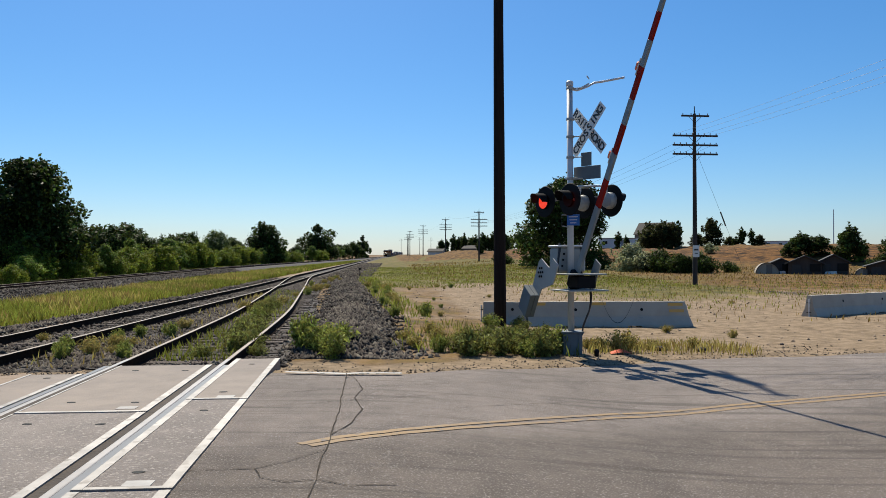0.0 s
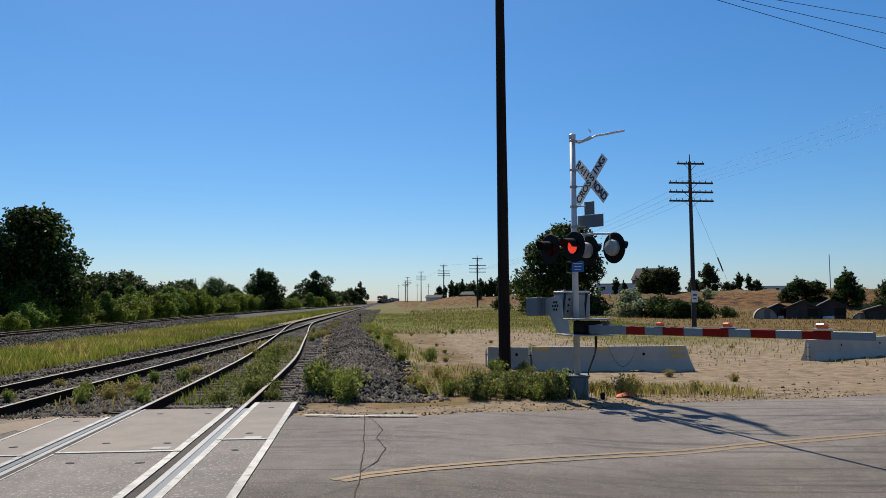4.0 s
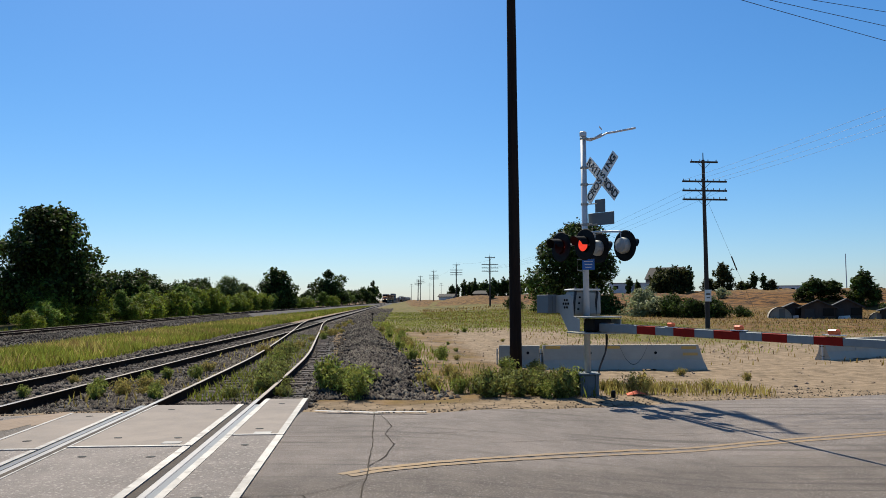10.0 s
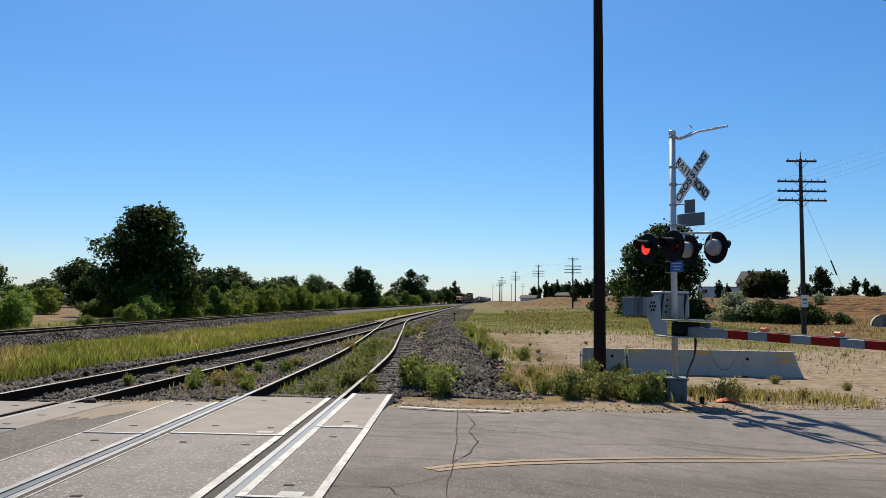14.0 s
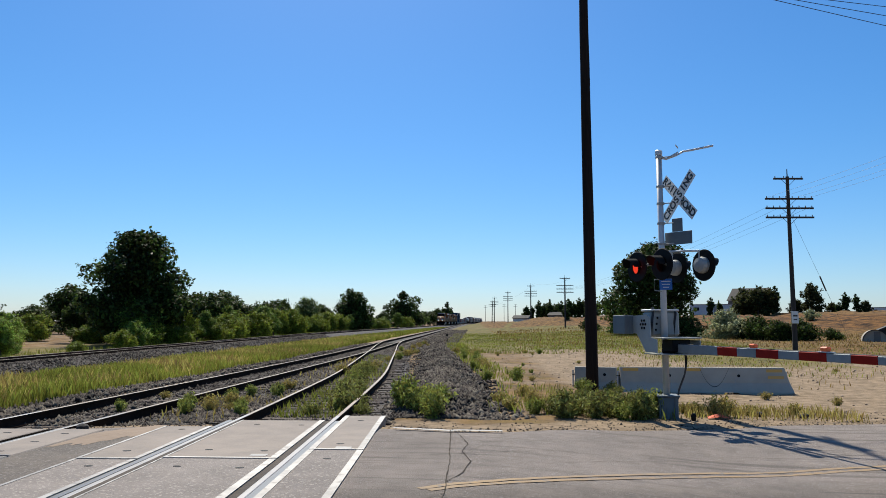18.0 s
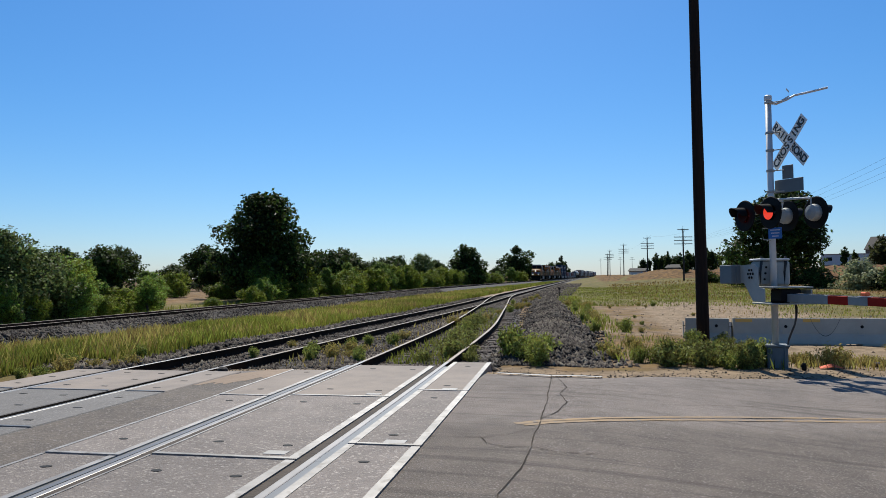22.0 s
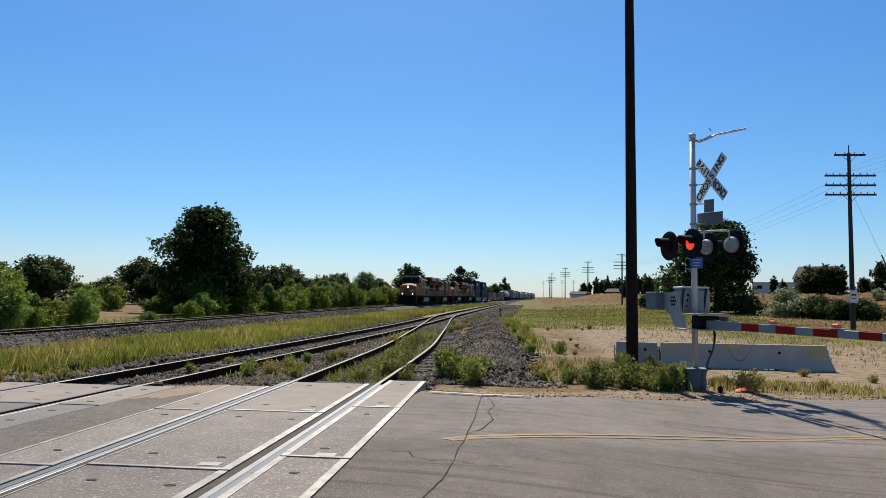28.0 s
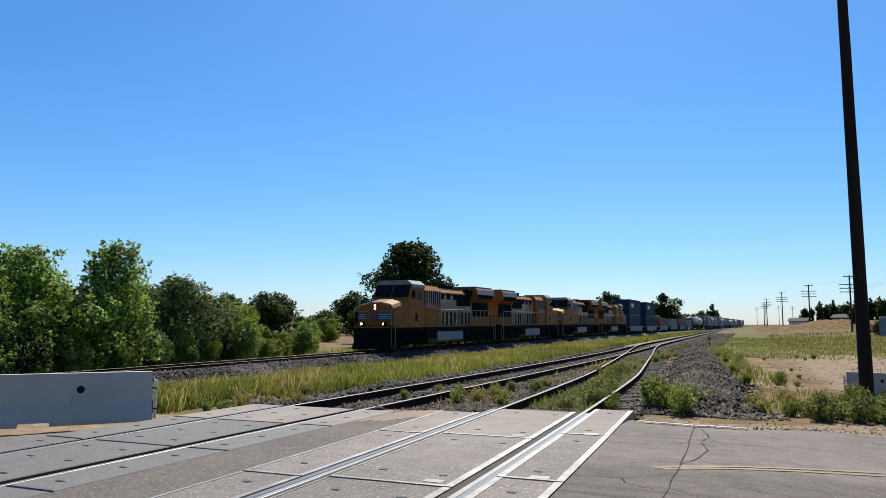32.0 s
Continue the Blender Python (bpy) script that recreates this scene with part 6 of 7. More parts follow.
def take(key):
    if key not in used:
        used.add(key)
        return proto[key]
    return copy_thing(proto[key], pose(0, 0, 0))


CONSIST = ["well:c40n+c40b", "well:c40n+c40b", "well:c20r", "well:c20g", "well:c20r", "well:c20g", "tank", "tankw", "box", "boxg", "hop", "boxg", "box", "hopw", "hop", "boxg", "boxg", "tank", "hopw", "boxg", "hop", "hopw", "boxg", "box", "boxg", "hopw", "hop", "boxg"]
for item in CONSIST:
    key, _, load = item.partition(":")
    MOVES.append((take(key), car_rows(back, LEN[key])))
    up = 0.42
    for c in [c for c in load.split("+") if c]:
        MOVES.append((take(c), car_rows(back + (LEN[key] - 12.2) / 2, 12.2, False, up)))
        up += 2.9
    back += LEN[key] + 0.3


def motions():
    for ob, rows in MOVES:
        walk(ob, rows)
    # the gate arm comes down and stays down
    fall = [(0, 57.7), (0.5, 49.2), (1, 40.6), (1.5, 32.4), (2, 24.7), (2.5, 17.5), (3, 11.2), (3.5, 5.6), (4, 1.0), (4.5, 0.2), (5, 0.0), (32, 0.0)]
    # the two lamps take turns, a little over half a second each; turned discs imitate blinking
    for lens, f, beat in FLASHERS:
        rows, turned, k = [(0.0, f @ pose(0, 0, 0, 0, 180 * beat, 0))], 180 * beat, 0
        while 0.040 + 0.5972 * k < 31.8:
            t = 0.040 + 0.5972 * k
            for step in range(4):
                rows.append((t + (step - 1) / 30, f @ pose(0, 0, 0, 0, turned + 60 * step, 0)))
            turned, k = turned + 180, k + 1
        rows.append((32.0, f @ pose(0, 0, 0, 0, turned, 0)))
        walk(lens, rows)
    walk(gate, [(t, GATE @ pose(0, 0, 0, 0, -a, 0)) for t, a in fall])

# ---- plants ----
def crown_points(rnd, n, lobes, size, shell=0.6, spray=0.36):
    """Leaf centres over the shells of the lobes (x, y, z, radius, squash) and along twigs that stick out of them, and their outward ways."""
    lob = np.array(lobes)
    w = lob[:, 3] ** 2
    w = w / w.sum()
    n1 = int(n * (1 - spray))
    L = lob[rnd.choice(len(lob), n1, p=w)]
    d = rnd.normal(size=(n1, 3))
    d /= np.linalg.norm(d, axis=1, keepdims=True)
    r = L[:, 3] * (shell + (1 - shell) * rnd.rand(n1) ** 0.5) * (1 + 0.10 * rnd.normal(size=n1))
    p = L[:, :3] + d * r[:, None] * np.stack([np.ones(n1), np.ones(n1), L[:, 4]], -1)
    per = 16
    m = max(1, (n - n1) // per)
    L = lob[rnd.choice(len(lob), m, p=w)]
    e = rnd.normal(size=(m, 3)) + np.array([0, 0, 0.45])
    e /= np.linalg.norm(e, axis=1, keepdims=True)
    s = L[:, :3] + e * (L[:, 3] * 0.7)[:, None] * np.stack([np.ones(m), np.ones(m), L[:, 4]], -1)
    way = e * 0.8 + rnd.normal(size=(m, 3)) * 0.35 + np.array([0, 0, 0.55])
    way /= np.linalg.norm(way, axis=1, keepdims=True)
    ln = np.minimum(L[:, 3], 0.75) * rnd.uniform(0.25, 0.85, m) + 1.5 * size
    t = np.linspace(0.05, 1, per)
    q = s[:, None] + way[:, None] * (ln[:, None] * t[None])[..., None]
    q = q + rnd.normal(size=q.shape) * (0.16 * ln[:, None] * (1.15 - t[None]) + 0.35 * size)[..., None]
    dd = np.repeat(e, per, 0)
    return np.concatenate([p, q.reshape(-1, 3)]), np.concatenate([d, dd])


def leaf_quads(rnd, p, d, size, ratio=0.55, upright=0.0):
    """Diamond leaves at p, turned loosely outward, drooping a little."""
    n = len(p)
    nrm = d + rnd.normal(size=(n, 3)) * 0.7 + np.array([0, 0, 0.35])
    nrm /= np.linalg.norm(nrm, axis=1, keepdims=True)
    a = np.cross(nrm, rnd.normal(size=(n, 3)))
    a /= np.linalg.norm(a, axis=1, keepdims=True)
    if upright:
        a = a * (1 - upright) + np.array([0, 0, upright])
        a /= np.linalg.norm(a, axis=1, keepdims=True)
    b = np.cross(nrm, a)
    s = size * rnd.uniform(0.5, 1.5, (n, 1))
    return np.stack([p - a * s, p - b * s * ratio + nrm * s * 0.12, p + a * s, p + b * s * ratio + nrm * s * 0.12], 1)


def branches(parent, rnd, h, r0, ends, fork=0.35, name="limb"):
    b = bm_new()
    tube_line = []
    n = 6
    bend = rnd.normal(size=2) * 0.02 * h
    top = h * 0.72
    for i in range(n + 1):
        t = i / n
        tube_line.append((bend[0] * math.sin(t * 3), bend[1] * math.sin(t * 2.2), -0.15 + (top + 0.15) * t))
    for i in range(n):
        rod(b, tube_line[i], tube_line[i + 1], r0 * (1 - 0.8 * i / n), r0 * (1 - 0.8 * (i + 1) / n), 9, cap=True)
    part("trunk", b, BARK, parent, "rough brown trunk")
    for k, e in enumerate(ends):
        t = fork + (0.9 - fork) * rnd.rand()
        s = Vector((bend[0] * math.sin(t * 3), bend[1] * math.sin(t * 2.2), top * t))
        e = Vector(e)
        mid = s.lerp(e, 0.5) + Vector((0, 0, 0.08 * h))
        b = bm_new()
        rod(b, s, mid, r0 * 0.42, r0 * 0.26, 6)
        rod(b, mid, e, r0 * 0.26, r0 * 0.08, 6)
        part(name, b, BARK, parent)


def tree(label, h, w, material, n_leaf, size, seed, m, n_lobe=26, low=0.12, squash=0.85, lift=0.56, spire=0.0, group="", limbs=7, trunk=None, name="tree", category="tree", taper=1.0, tufts=0):
    rnd = np.random.RandomState(seed)
    ob = thing(name, label, category, m, group)
    lobes = []
    for k in range(n_lobe):
        a = rnd.uniform(0, 6.283)
        t = rnd.rand()
        z = h * (low + (0.97 - low) * t)
        prof = math.sin(math.pi * min(1, (t * 0.86 + 0.14)) ** taper) ** 0.75
        rad = w / 2 * prof * rnd.uniform(0.35, 1.12)
        lr = w * rnd.uniform(0.055, 0.185) * (1 - spire * t)
        lobes.append((rad * math.cos(a) * 0.86, rad * math.sin(a) * 0.86, min(z, h - lr * 0.8), lr, squash))
    for k in range(tufts):
        a, q = rnd.uniform(0, 6.283), rnd.rand() ** 0.6
        lobes.append((w * 0.36 * q * math.cos(a), w * 0.36 * q * math.sin(a), h * (1.0 - 0.30 * q * q) - rnd.uniform(0.0, 0.12) * h, w * rnd.uniform(0.035, 0.06), 2.6))
    for k in range(max(3, n_lobe // 6)):
        a = rnd.uniform(0, 6.283)
        lobes.append((0.1 * w * math.cos(a), 0.1 * w * math.sin(a), h * rnd.uniform(0.35, 0.75), w * 0.24, 1.0))
    p, d = crown_points(rnd, n_leaf, lobes, size)
    p[:, 2] = np.maximum(p[:, 2], 0.03 * h)
    branches(ob, rnd, h, trunk or 0.028 * h + 0.04, [(l[0] * 0.8, l[1] * 0.8, l[2]) for l in lobes[:limbs]])
    crown = tri_soup("crown", leaf_quads(rnd, p, d, size), 4, material, ob)
    tagged(crown, "leafy uneven crown", kind="stuff")
    return ob


def at(x, y, s=1.0, rz=0.0, sz=None, dz=0.0):
    return pose(x, y, gz(x, y) + dz, 0, 0, rz) @ Matrix.Diagonal((s, s, sz or s, 1))


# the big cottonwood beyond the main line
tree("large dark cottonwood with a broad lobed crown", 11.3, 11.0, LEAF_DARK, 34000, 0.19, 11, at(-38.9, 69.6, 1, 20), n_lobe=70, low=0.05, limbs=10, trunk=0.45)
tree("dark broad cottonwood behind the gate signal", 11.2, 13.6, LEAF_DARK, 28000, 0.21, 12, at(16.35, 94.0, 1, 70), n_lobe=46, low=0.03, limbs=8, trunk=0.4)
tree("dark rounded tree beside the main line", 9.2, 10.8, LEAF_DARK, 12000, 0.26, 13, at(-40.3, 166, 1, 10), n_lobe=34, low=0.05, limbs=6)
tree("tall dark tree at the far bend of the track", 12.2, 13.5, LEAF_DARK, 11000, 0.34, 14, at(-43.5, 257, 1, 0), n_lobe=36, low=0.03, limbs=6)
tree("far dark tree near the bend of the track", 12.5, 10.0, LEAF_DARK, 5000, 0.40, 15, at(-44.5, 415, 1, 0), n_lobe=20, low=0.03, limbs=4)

# shrubs and young trees along the near side of the line
SHRUBS = "trees along the line"
protos = {
    "green": tree("bright green bushy young tree", 6.2, 5.0, LEAF_MID, 15000, 0.10, 21, at(-31.5, 20.3, 1, 0), n_lobe=34, low=0.02, group=SHRUBS, limbs=8, tufts=22),
    "tall": tree("tall green poplar-like young tree with an uneven top", 6.6, 5.4, LEAF_MID, 15000, 0.10, 22, at(-32.0, 25.2, 1, 0), n_lobe=44, low=0.03, spire=0.15, group=SHRUBS, limbs=9, taper=0.8, tufts=20),
    "olive": tree("greyish olive shrub with feathery twigs", 5.2, 5.4, LEAF_OLIVE, 14000, 0.085, 23, at(-33.2, 31.0, 1, 0), n_lobe=42, low=0.02, group=SHRUBS, limbs=9, tufts=40),
    "light": tree("yellow-green bushy shrub along the tracks", 3.7, 5.6, LEAF_LIGHT, 9000, 0.11, 24, at(-36.0, 38.5, 1, 0), n_lobe=22, low=0.0, group=SHRUBS, limbs=5, tufts=18),
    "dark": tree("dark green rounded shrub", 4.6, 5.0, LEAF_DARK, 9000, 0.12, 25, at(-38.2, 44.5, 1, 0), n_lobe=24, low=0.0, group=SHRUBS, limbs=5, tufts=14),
}
protos["grove"] = tree("green bushy tree in the row along the line", 6.0, 5.0, LEAF_GROVE, 12000, 0.12, 27, at(-37.5, 66.5, 0.7, 0), n_lobe=34, low=0.02, group=SHRUBS, limbs=7, tufts=20)
SPOTS = [
    ("green", -31.0, 14.5, 0.95, 40), ("dark", -33.5, 17.0, 1.25, 10), ("olive", -30.0, 17.6, 0.55, 80), ("light", -31.2, 23.0, 0.62, 15), ("dark", -34.0, 22.5, 1.2, 55),
    ("green", -34.5, 28.0, 0.85, 120), ("olive", -34.2, 34.5, 0.92, 60), ("light", -33.0, 29.0, 0.55, 45), ("light", -34.5, 34.0, 0.6, 200), ("dark", -36.0, 33.0, 1.0, 20),
    ("green", -37.6, 41.5, 0.66, 80), ("light", -35.6, 43.0, 0.62, 10), ("light", -38.5, 50.5, 0.42, 160), ("light", -41.5, 54.0, 0.4, 70),
    ("green", -29.8, 10.5, 0.9, 10), ("dark", -33, 11.5, 1.3, 190), ("tall", -33.5, 14.0, 0.95, 90), ("tall", -35.0, 20.5, 0.85, 20),
    ("dark", -29.4, 15.2, 0.75, 20), ("dark", -29.0, 12.4, 0.9, 140), ("dark", -29.9, 18.8, 0.6, 250), ("dark", -28.8, 9.6, 1.0, 80),
    # low growth along the foot of the hedge
    ("light", -29.6, 19.5, 0.34, 15), ("green", -30.4, 21.6, 0.36, 75), ("light", -30.3, 24.2, 0.36, 130), ("olive", -31.0, 27.0, 0.42, 10), ("green", -31.6, 29.6, 0.4, 210), ("light", -31.8, 31.8, 0.40, 300), ("green", -32.4, 36.0, 0.42, 20), ("light", -33.0, 38.6, 0.38, 95),
    ("olive", -34.0, 25.6, 0.95, 140), ("green", -35.0, 36.5, 0.72, 35), ("green", -35.0, 45.5, 0.5, 180), ("light", -37.0, 47.0, 0.55, 250), ("green", -29.2, 15.8, 0.4, 60), ("light", -29.0, 13.0, 0.36, 110),
    ("light", -33.6, 51.5, 0.34, 140), ("light", -33.8, 58.0, 0.45, 80), ("green", -34.5, 61.5, 0.5, 310), ("dark", -52.0, 60.0, 1.0, 15), ("dark", -50.0, 44.0, 1.2, 105),
    # between the cottonwood and the bend
    ("light", -34.8, 70.5, 0.62, 30), ("green", -36.5, 78.0, 0.62, 60), ("light", -35.2, 80.0, 0.72, 90), ("dark", -43.0, 92.0, 1.5, 10), ("dark", -40.0, 90.0, 1.35, 100), ("green", -39.0, 86.0, 0.8, 10),
    ("light", -36.5, 88.0, 0.8, 10), ("dark", -42.5, 104.0, 1.55, 33), ("green", -38.5, 98.0, 0.85, 170), ("light", -37.0, 97.0, 0.95, 25), ("dark", -41.0, 112.0, 1.35, 120), ("green", -38.8, 108.0, 1.0, 300), ("light", -37.5, 112.0, 0.95, 65),
    ("dark", -44.5, 126.0, 1.35, 210), ("light", -39.5, 120.0, 0.9, 120), ("green", -41.0, 128.0, 0.95, 15), ("light", -39.5, 134.0, 1.0, 75), ("olive", -43.5, 142.0, 1.4, 20), ("green", -46.0, 148.0, 1.2, 140), ("light", -42.0, 150.0, 0.85, 200),
    ("green", -37.6, 172.0, 1.1, 10), ("light", -36.8, 182.0, 1.0, 35), ("green", -38.5, 196.0, 1.0, 65), ("dark", -42.0, 214.0, 1.2, 15), ("green", -41.0, 232.0, 1.25, 75), ("light", -40.5, 246.0, 1.2, 10), ("dark", -39.5, 262.0, 1.6, 33), ("green", -40.0, 280.0, 1.6, 90),
    ("dark", -42.0, 300.0, 1.6, 10), ("dark", -43.5, 330.0, 1.7, 120), ("dark", -44.0, 362.0, 1.8, 190), ("dark", -44.5, 392.0, 1.8, 200),
    # far left, behind the cottonwood
    ("dark", -66.0, 92.0, 1.3, 0), ("green", -74.0, 96.0, 1.0, 40), ("dark", -84.0, 90.0, 1.5, 80), ("dark", -95.0, 84.0, 1.6, 10), ("green", -62.0, 104.0, 1.1, 50), ("dark", -56.0, 108.0, 1.6, 70), ("light", -56.0, 78.0, 0.9, 20),
    ("dark", -78.0, 118.0, 2.0, 15), ("dark", -92.0, 112.0, 2.0, 150), ("dark", -110.0, 100.0, 2.2, 60), ("green", -50.0, 66.0, 0.7, 30), ("light", -47.5, 62.0, 0.62, 130), ("dark", -66.0, 130.0, 2.0, 75), ("dark", -52.0, 122.0, 1.7, 45),
    ("green", -44.0, 58.0, 0.55, 20), ("light", -46.0, 72.0, 0.75, 110), ("dark", -100.0, 70.0, 1.5, 10), ("dark", -84.0, 62.0, 1.2, 300), ("dark", -70.0, 50.0, 1.3, 200), ("dark", -60.0, 36.0, 1.3, 20), ("dark", -48.0, 30.0, 1.4, 77),
]
for key, x, y, s, rz in SPOTS:
    key = "grove" if key == "green" and y > 62 else key
    copy_thing(protos[key], at(x, y, s, rz, s * (0.74 + 0.34 * ((rz * 7) % 11) / 11) * (1.12 if y < 40 else 0.92)))
# a second row of darker trees behind, and low bright growth along the foot of the bank
more = random.Random(77)
for k in range(26):
    y = 72 + 150 * (k / 25) ** 1.2 + more.uniform(-2.5, 2.5)
    s = more.uniform(0.9, 1.35) * (0.8 if y < 140 else 1.05)
    copy_thing(protos["dark"], at(float(x_main(y)) - more.uniform(15, 24), y, s * 0.85, more.uniform(0, 360), s))
for k in range(24):
    y = 64 + 120 * (k / 23) ** 1.2 + more.uniform(-2, 2)
    s = more.uniform(0.42, 0.75) * (1 + y / 260)
    copy_thing(protos[more.choice(("light", "light", "grove"))], at(float(x_main(y)) - more.uniform(7.0, 10.0), y, s, more.uniform(0, 360), s * more.uniform(0.8, 1.15)))
# feathery second storey near the road end of the line
copy_thing(protos["tall"], at(-30.2, 17.2, 0.72, 200))

# the far field: windbreak, shrubs and yard trees
FIELD = "yard trees"
fp = {
    "cedar": tree("narrow dark cedar on the far bank", 4.6, 2.2, LEAF_DARK, 2600, 0.17, 31, at(3.5, 205, 1, 0), n_lobe=18, low=0.02, spire=0.7, group=FIELD, limbs=3, taper=0.7),
    "yard": tree("dark rounded yard tree far behind", 6.0, 5.5, LEAF_DARK, 4200, 0.22, 32, at(52.7, 94.3, 0.75, 0), n_lobe=24, low=0.03, group=FIELD, limbs=4),
    "mid": tree("olive green uneven yard tree far behind", 5.5, 5.6, LEAF_YARD, 4200, 0.21, 35, at(43.4, 143.6, 1.0, 0), n_lobe=26, low=0.03, group=FIELD, limbs=4, tufts=10),
    "hedge": tree("low dark scrub bush in the dry field", 2.3, 5.2, LEAF_DARK, 4200, 0.13, 33, at(23.3, 76.5, 0.85, 0), n_lobe=24, low=0.0, squash=0.7, group=FIELD, limbs=3, name="bush", category="bush"),
    "sage": tree("pale grey-green rounded bush in the dry field", 2.7, 6.0, LEAF_PALE, 6500, 0.12, 34, at(20.4, 79.4, 0.95, 0), n_lobe=30, low=0.0, squash=0.75, group=FIELD, limbs=3, name="bush", category="bush"),
}
for key, x, y, s, rz in [
        ("cedar", 5.0, 206, 0.9, 10), ("cedar", 6.6, 205, 1.1, 80), ("cedar", 8.2, 207, 0.85, 40), ("cedar", 9.8, 205, 1.15, 20), ("cedar", 11.5, 206, 1.3, 200), ("cedar", 13.2, 205, 1.1, 120), ("cedar", 14.8, 206, 1.25, 60), ("cedar", 16.5, 206, 1.2, 33),
        ("cedar", 18.2, 207, 1.05, 150), ("yard", 20.5, 150, 0.9, 10), ("yard", 13.0, 152, 0.8, 120), ("yard", 24.0, 155, 0.95, 60), ("cedar", 27, 172, 1.4, 90), ("cedar", 31, 176, 1.2, 45), ("yard", 8.0, 150, 0.55, 90),
        ("cedar", 33.5, 178, 1.5, 10), ("cedar", 36, 180, 1.3, 100), 
        
        ("hedge", 18.8, 88.0, 1.0, 10), ("sage", 41.0, 112.0, 0.5, 30),
        ("hedge", 13.5, 102.0, 0.9, 20), ("hedge", 9.5, 112.0, 0.8, 60), ("hedge", 60.0, 96.0, 1.2, 20), ("yard", 80.0, 100.0, 0.9, 60), ("yard", 86.0, 108.0, 1.1, 160), ("yard", 95.0, 120.0, 1.2, 10), ("yard", 34.0, 210, 0.8, 10), ("yard", 42, 215, 0.7, 50), ]:
    copy_thing(fp[key], at(x, y, s, rz))
for k in range(22):
    copy_thing(fp["cedar" if k % 3 else "yard"], at(0.5 + 1.5 * k + more.uniform(-0.6, 0.6), 208 + more.uniform(-3, 6), (1.05 if k % 3 else 0.8) * more.uniform(0.8, 1.25), more.uniform(0, 360)))
# yard trees by the height of their tops
TALL = {"cedar": 4.6, "yard": 6.0, "mid": 5.5}
for key, x, y, s, top, rz in [
        ("mid", 41.0, 144.2, 1.0, 7.4, 30), ("mid", 45.6, 144.0, 0.8, 8.3, 80), ("mid", 42.8, 150.0, 0.9, 8.6, 150), ("yard", 47.6, 147.0, 0.6, 7.0, 60), ("cedar", 47.0, 144.6, 1.1, 9.3, 10), ("mid", 52.0, 140.7, 0.85, 9.0, 200), ("mid", 50.0, 143.0, 0.6, 6.4, 120), ("cedar", 57.2, 138.7, 0.95, 7.8, 60), ("cedar", 58.6, 138.2, 0.7, 7.4, 150),
        ("cedar", 56.2, 139.2, 0.8, 5.9, 0), ("mid", 59.9, 137.6, 0.45, 5.9, 300), ("mid", 56.9, 144.2, 0.5, 5.8, 20), ("yard", 49.4, 100.5, 1.05, 6.0, 10), ("yard", 51.4, 99.6, 0.95, 5.4, 100), ("yard", 47.9, 101.0, 0.5, 4.2, 190), ("yard", 54.8, 95.4, 0.55, 3.9, 280), ("yard", 52.0, 95.0, 0.6, 4.4, 55),
        ("cedar", 36.0, 148.0, 0.9, 7.2, 15), ("cedar", 37.6, 148.5, 0.7, 6.6, 115), ("mid", 66.0, 118.0, 0.7, 5.0, 10), ("yard", 62.0, 92.0, 0.7, 4.4, 70), ("mid", 70.0, 110.0, 0.9, 5.4, 170), ("mid", 76.0, 150.0, 0.9, 6.0, 270), ("yard", 86.0, 178.0, 1.1, 7.0, 10)]:
    copy_thing(fp[key], at(x, y, s, rz, (top - gz(x, y)) / TALL[key]))
for x, y, s, rz in ((22.5, 78.8, 0.75, 40), (24.4, 74.4, 0.8, 110), (25.8, 74.0, 0.85, 200), (27.4, 75.2, 0.7, 290), (30.0, 76.0, 0.5, 20), (48.5, 80.0, 0.8, 70)):
    copy_thing(fp["hedge"], at(x, y, s, rz))


# ---- weeds and grass ----
def weed(label, h, w, material, seed, m, n=900, size=0.035, name="weed_bush"):
    rnd = np.random.RandomState(seed)
    ob = thing(name, label, "weed", m, "weeds")
    b = bm_new()
    tips = []
    for k in range(38):
        a, r = rnd.uniform(0, 6.283), w / 2 * rnd.rand() ** 0.6
        e = Vector((r * math.cos(a), r * math.sin(a), h * rnd.uniform(0.55, 1.0) * (1 - 0.35 * (2 * r / w) ** 2)))
        s = Vector((e.x * 0.35, e.y * 0.35, -0.02))
        rod(b, s, e, 0.006, 0.003, 4, cap=False)
        tips.append((s, e))
    part("stem", b, WEED, ob)
    t = rnd.rand(n) ** 0.7
    pick = rnd.randint(0, len(tips), n)
    s = np.array([tuple(tips[i][0]) for i in pick])
    e = np.array([tuple(tips[i][1]) for i in pick])
    p = s + (e - s) * t[:, None] + rnd.normal(size=(n, 3)) * 0.05 * w
    p[:, 2] = np.maximum(p[:, 2], 0.01)
    d = np.stack([p[:, 0], p[:, 1], np.full(n, 0.3)], -1)
    tagged(tri_soup("foliage", leaf_quads(rnd, p, d, size * 1.15, 0.34, 0.4), 4, material, ob), "small green leaves", kind="stuff")
    return ob


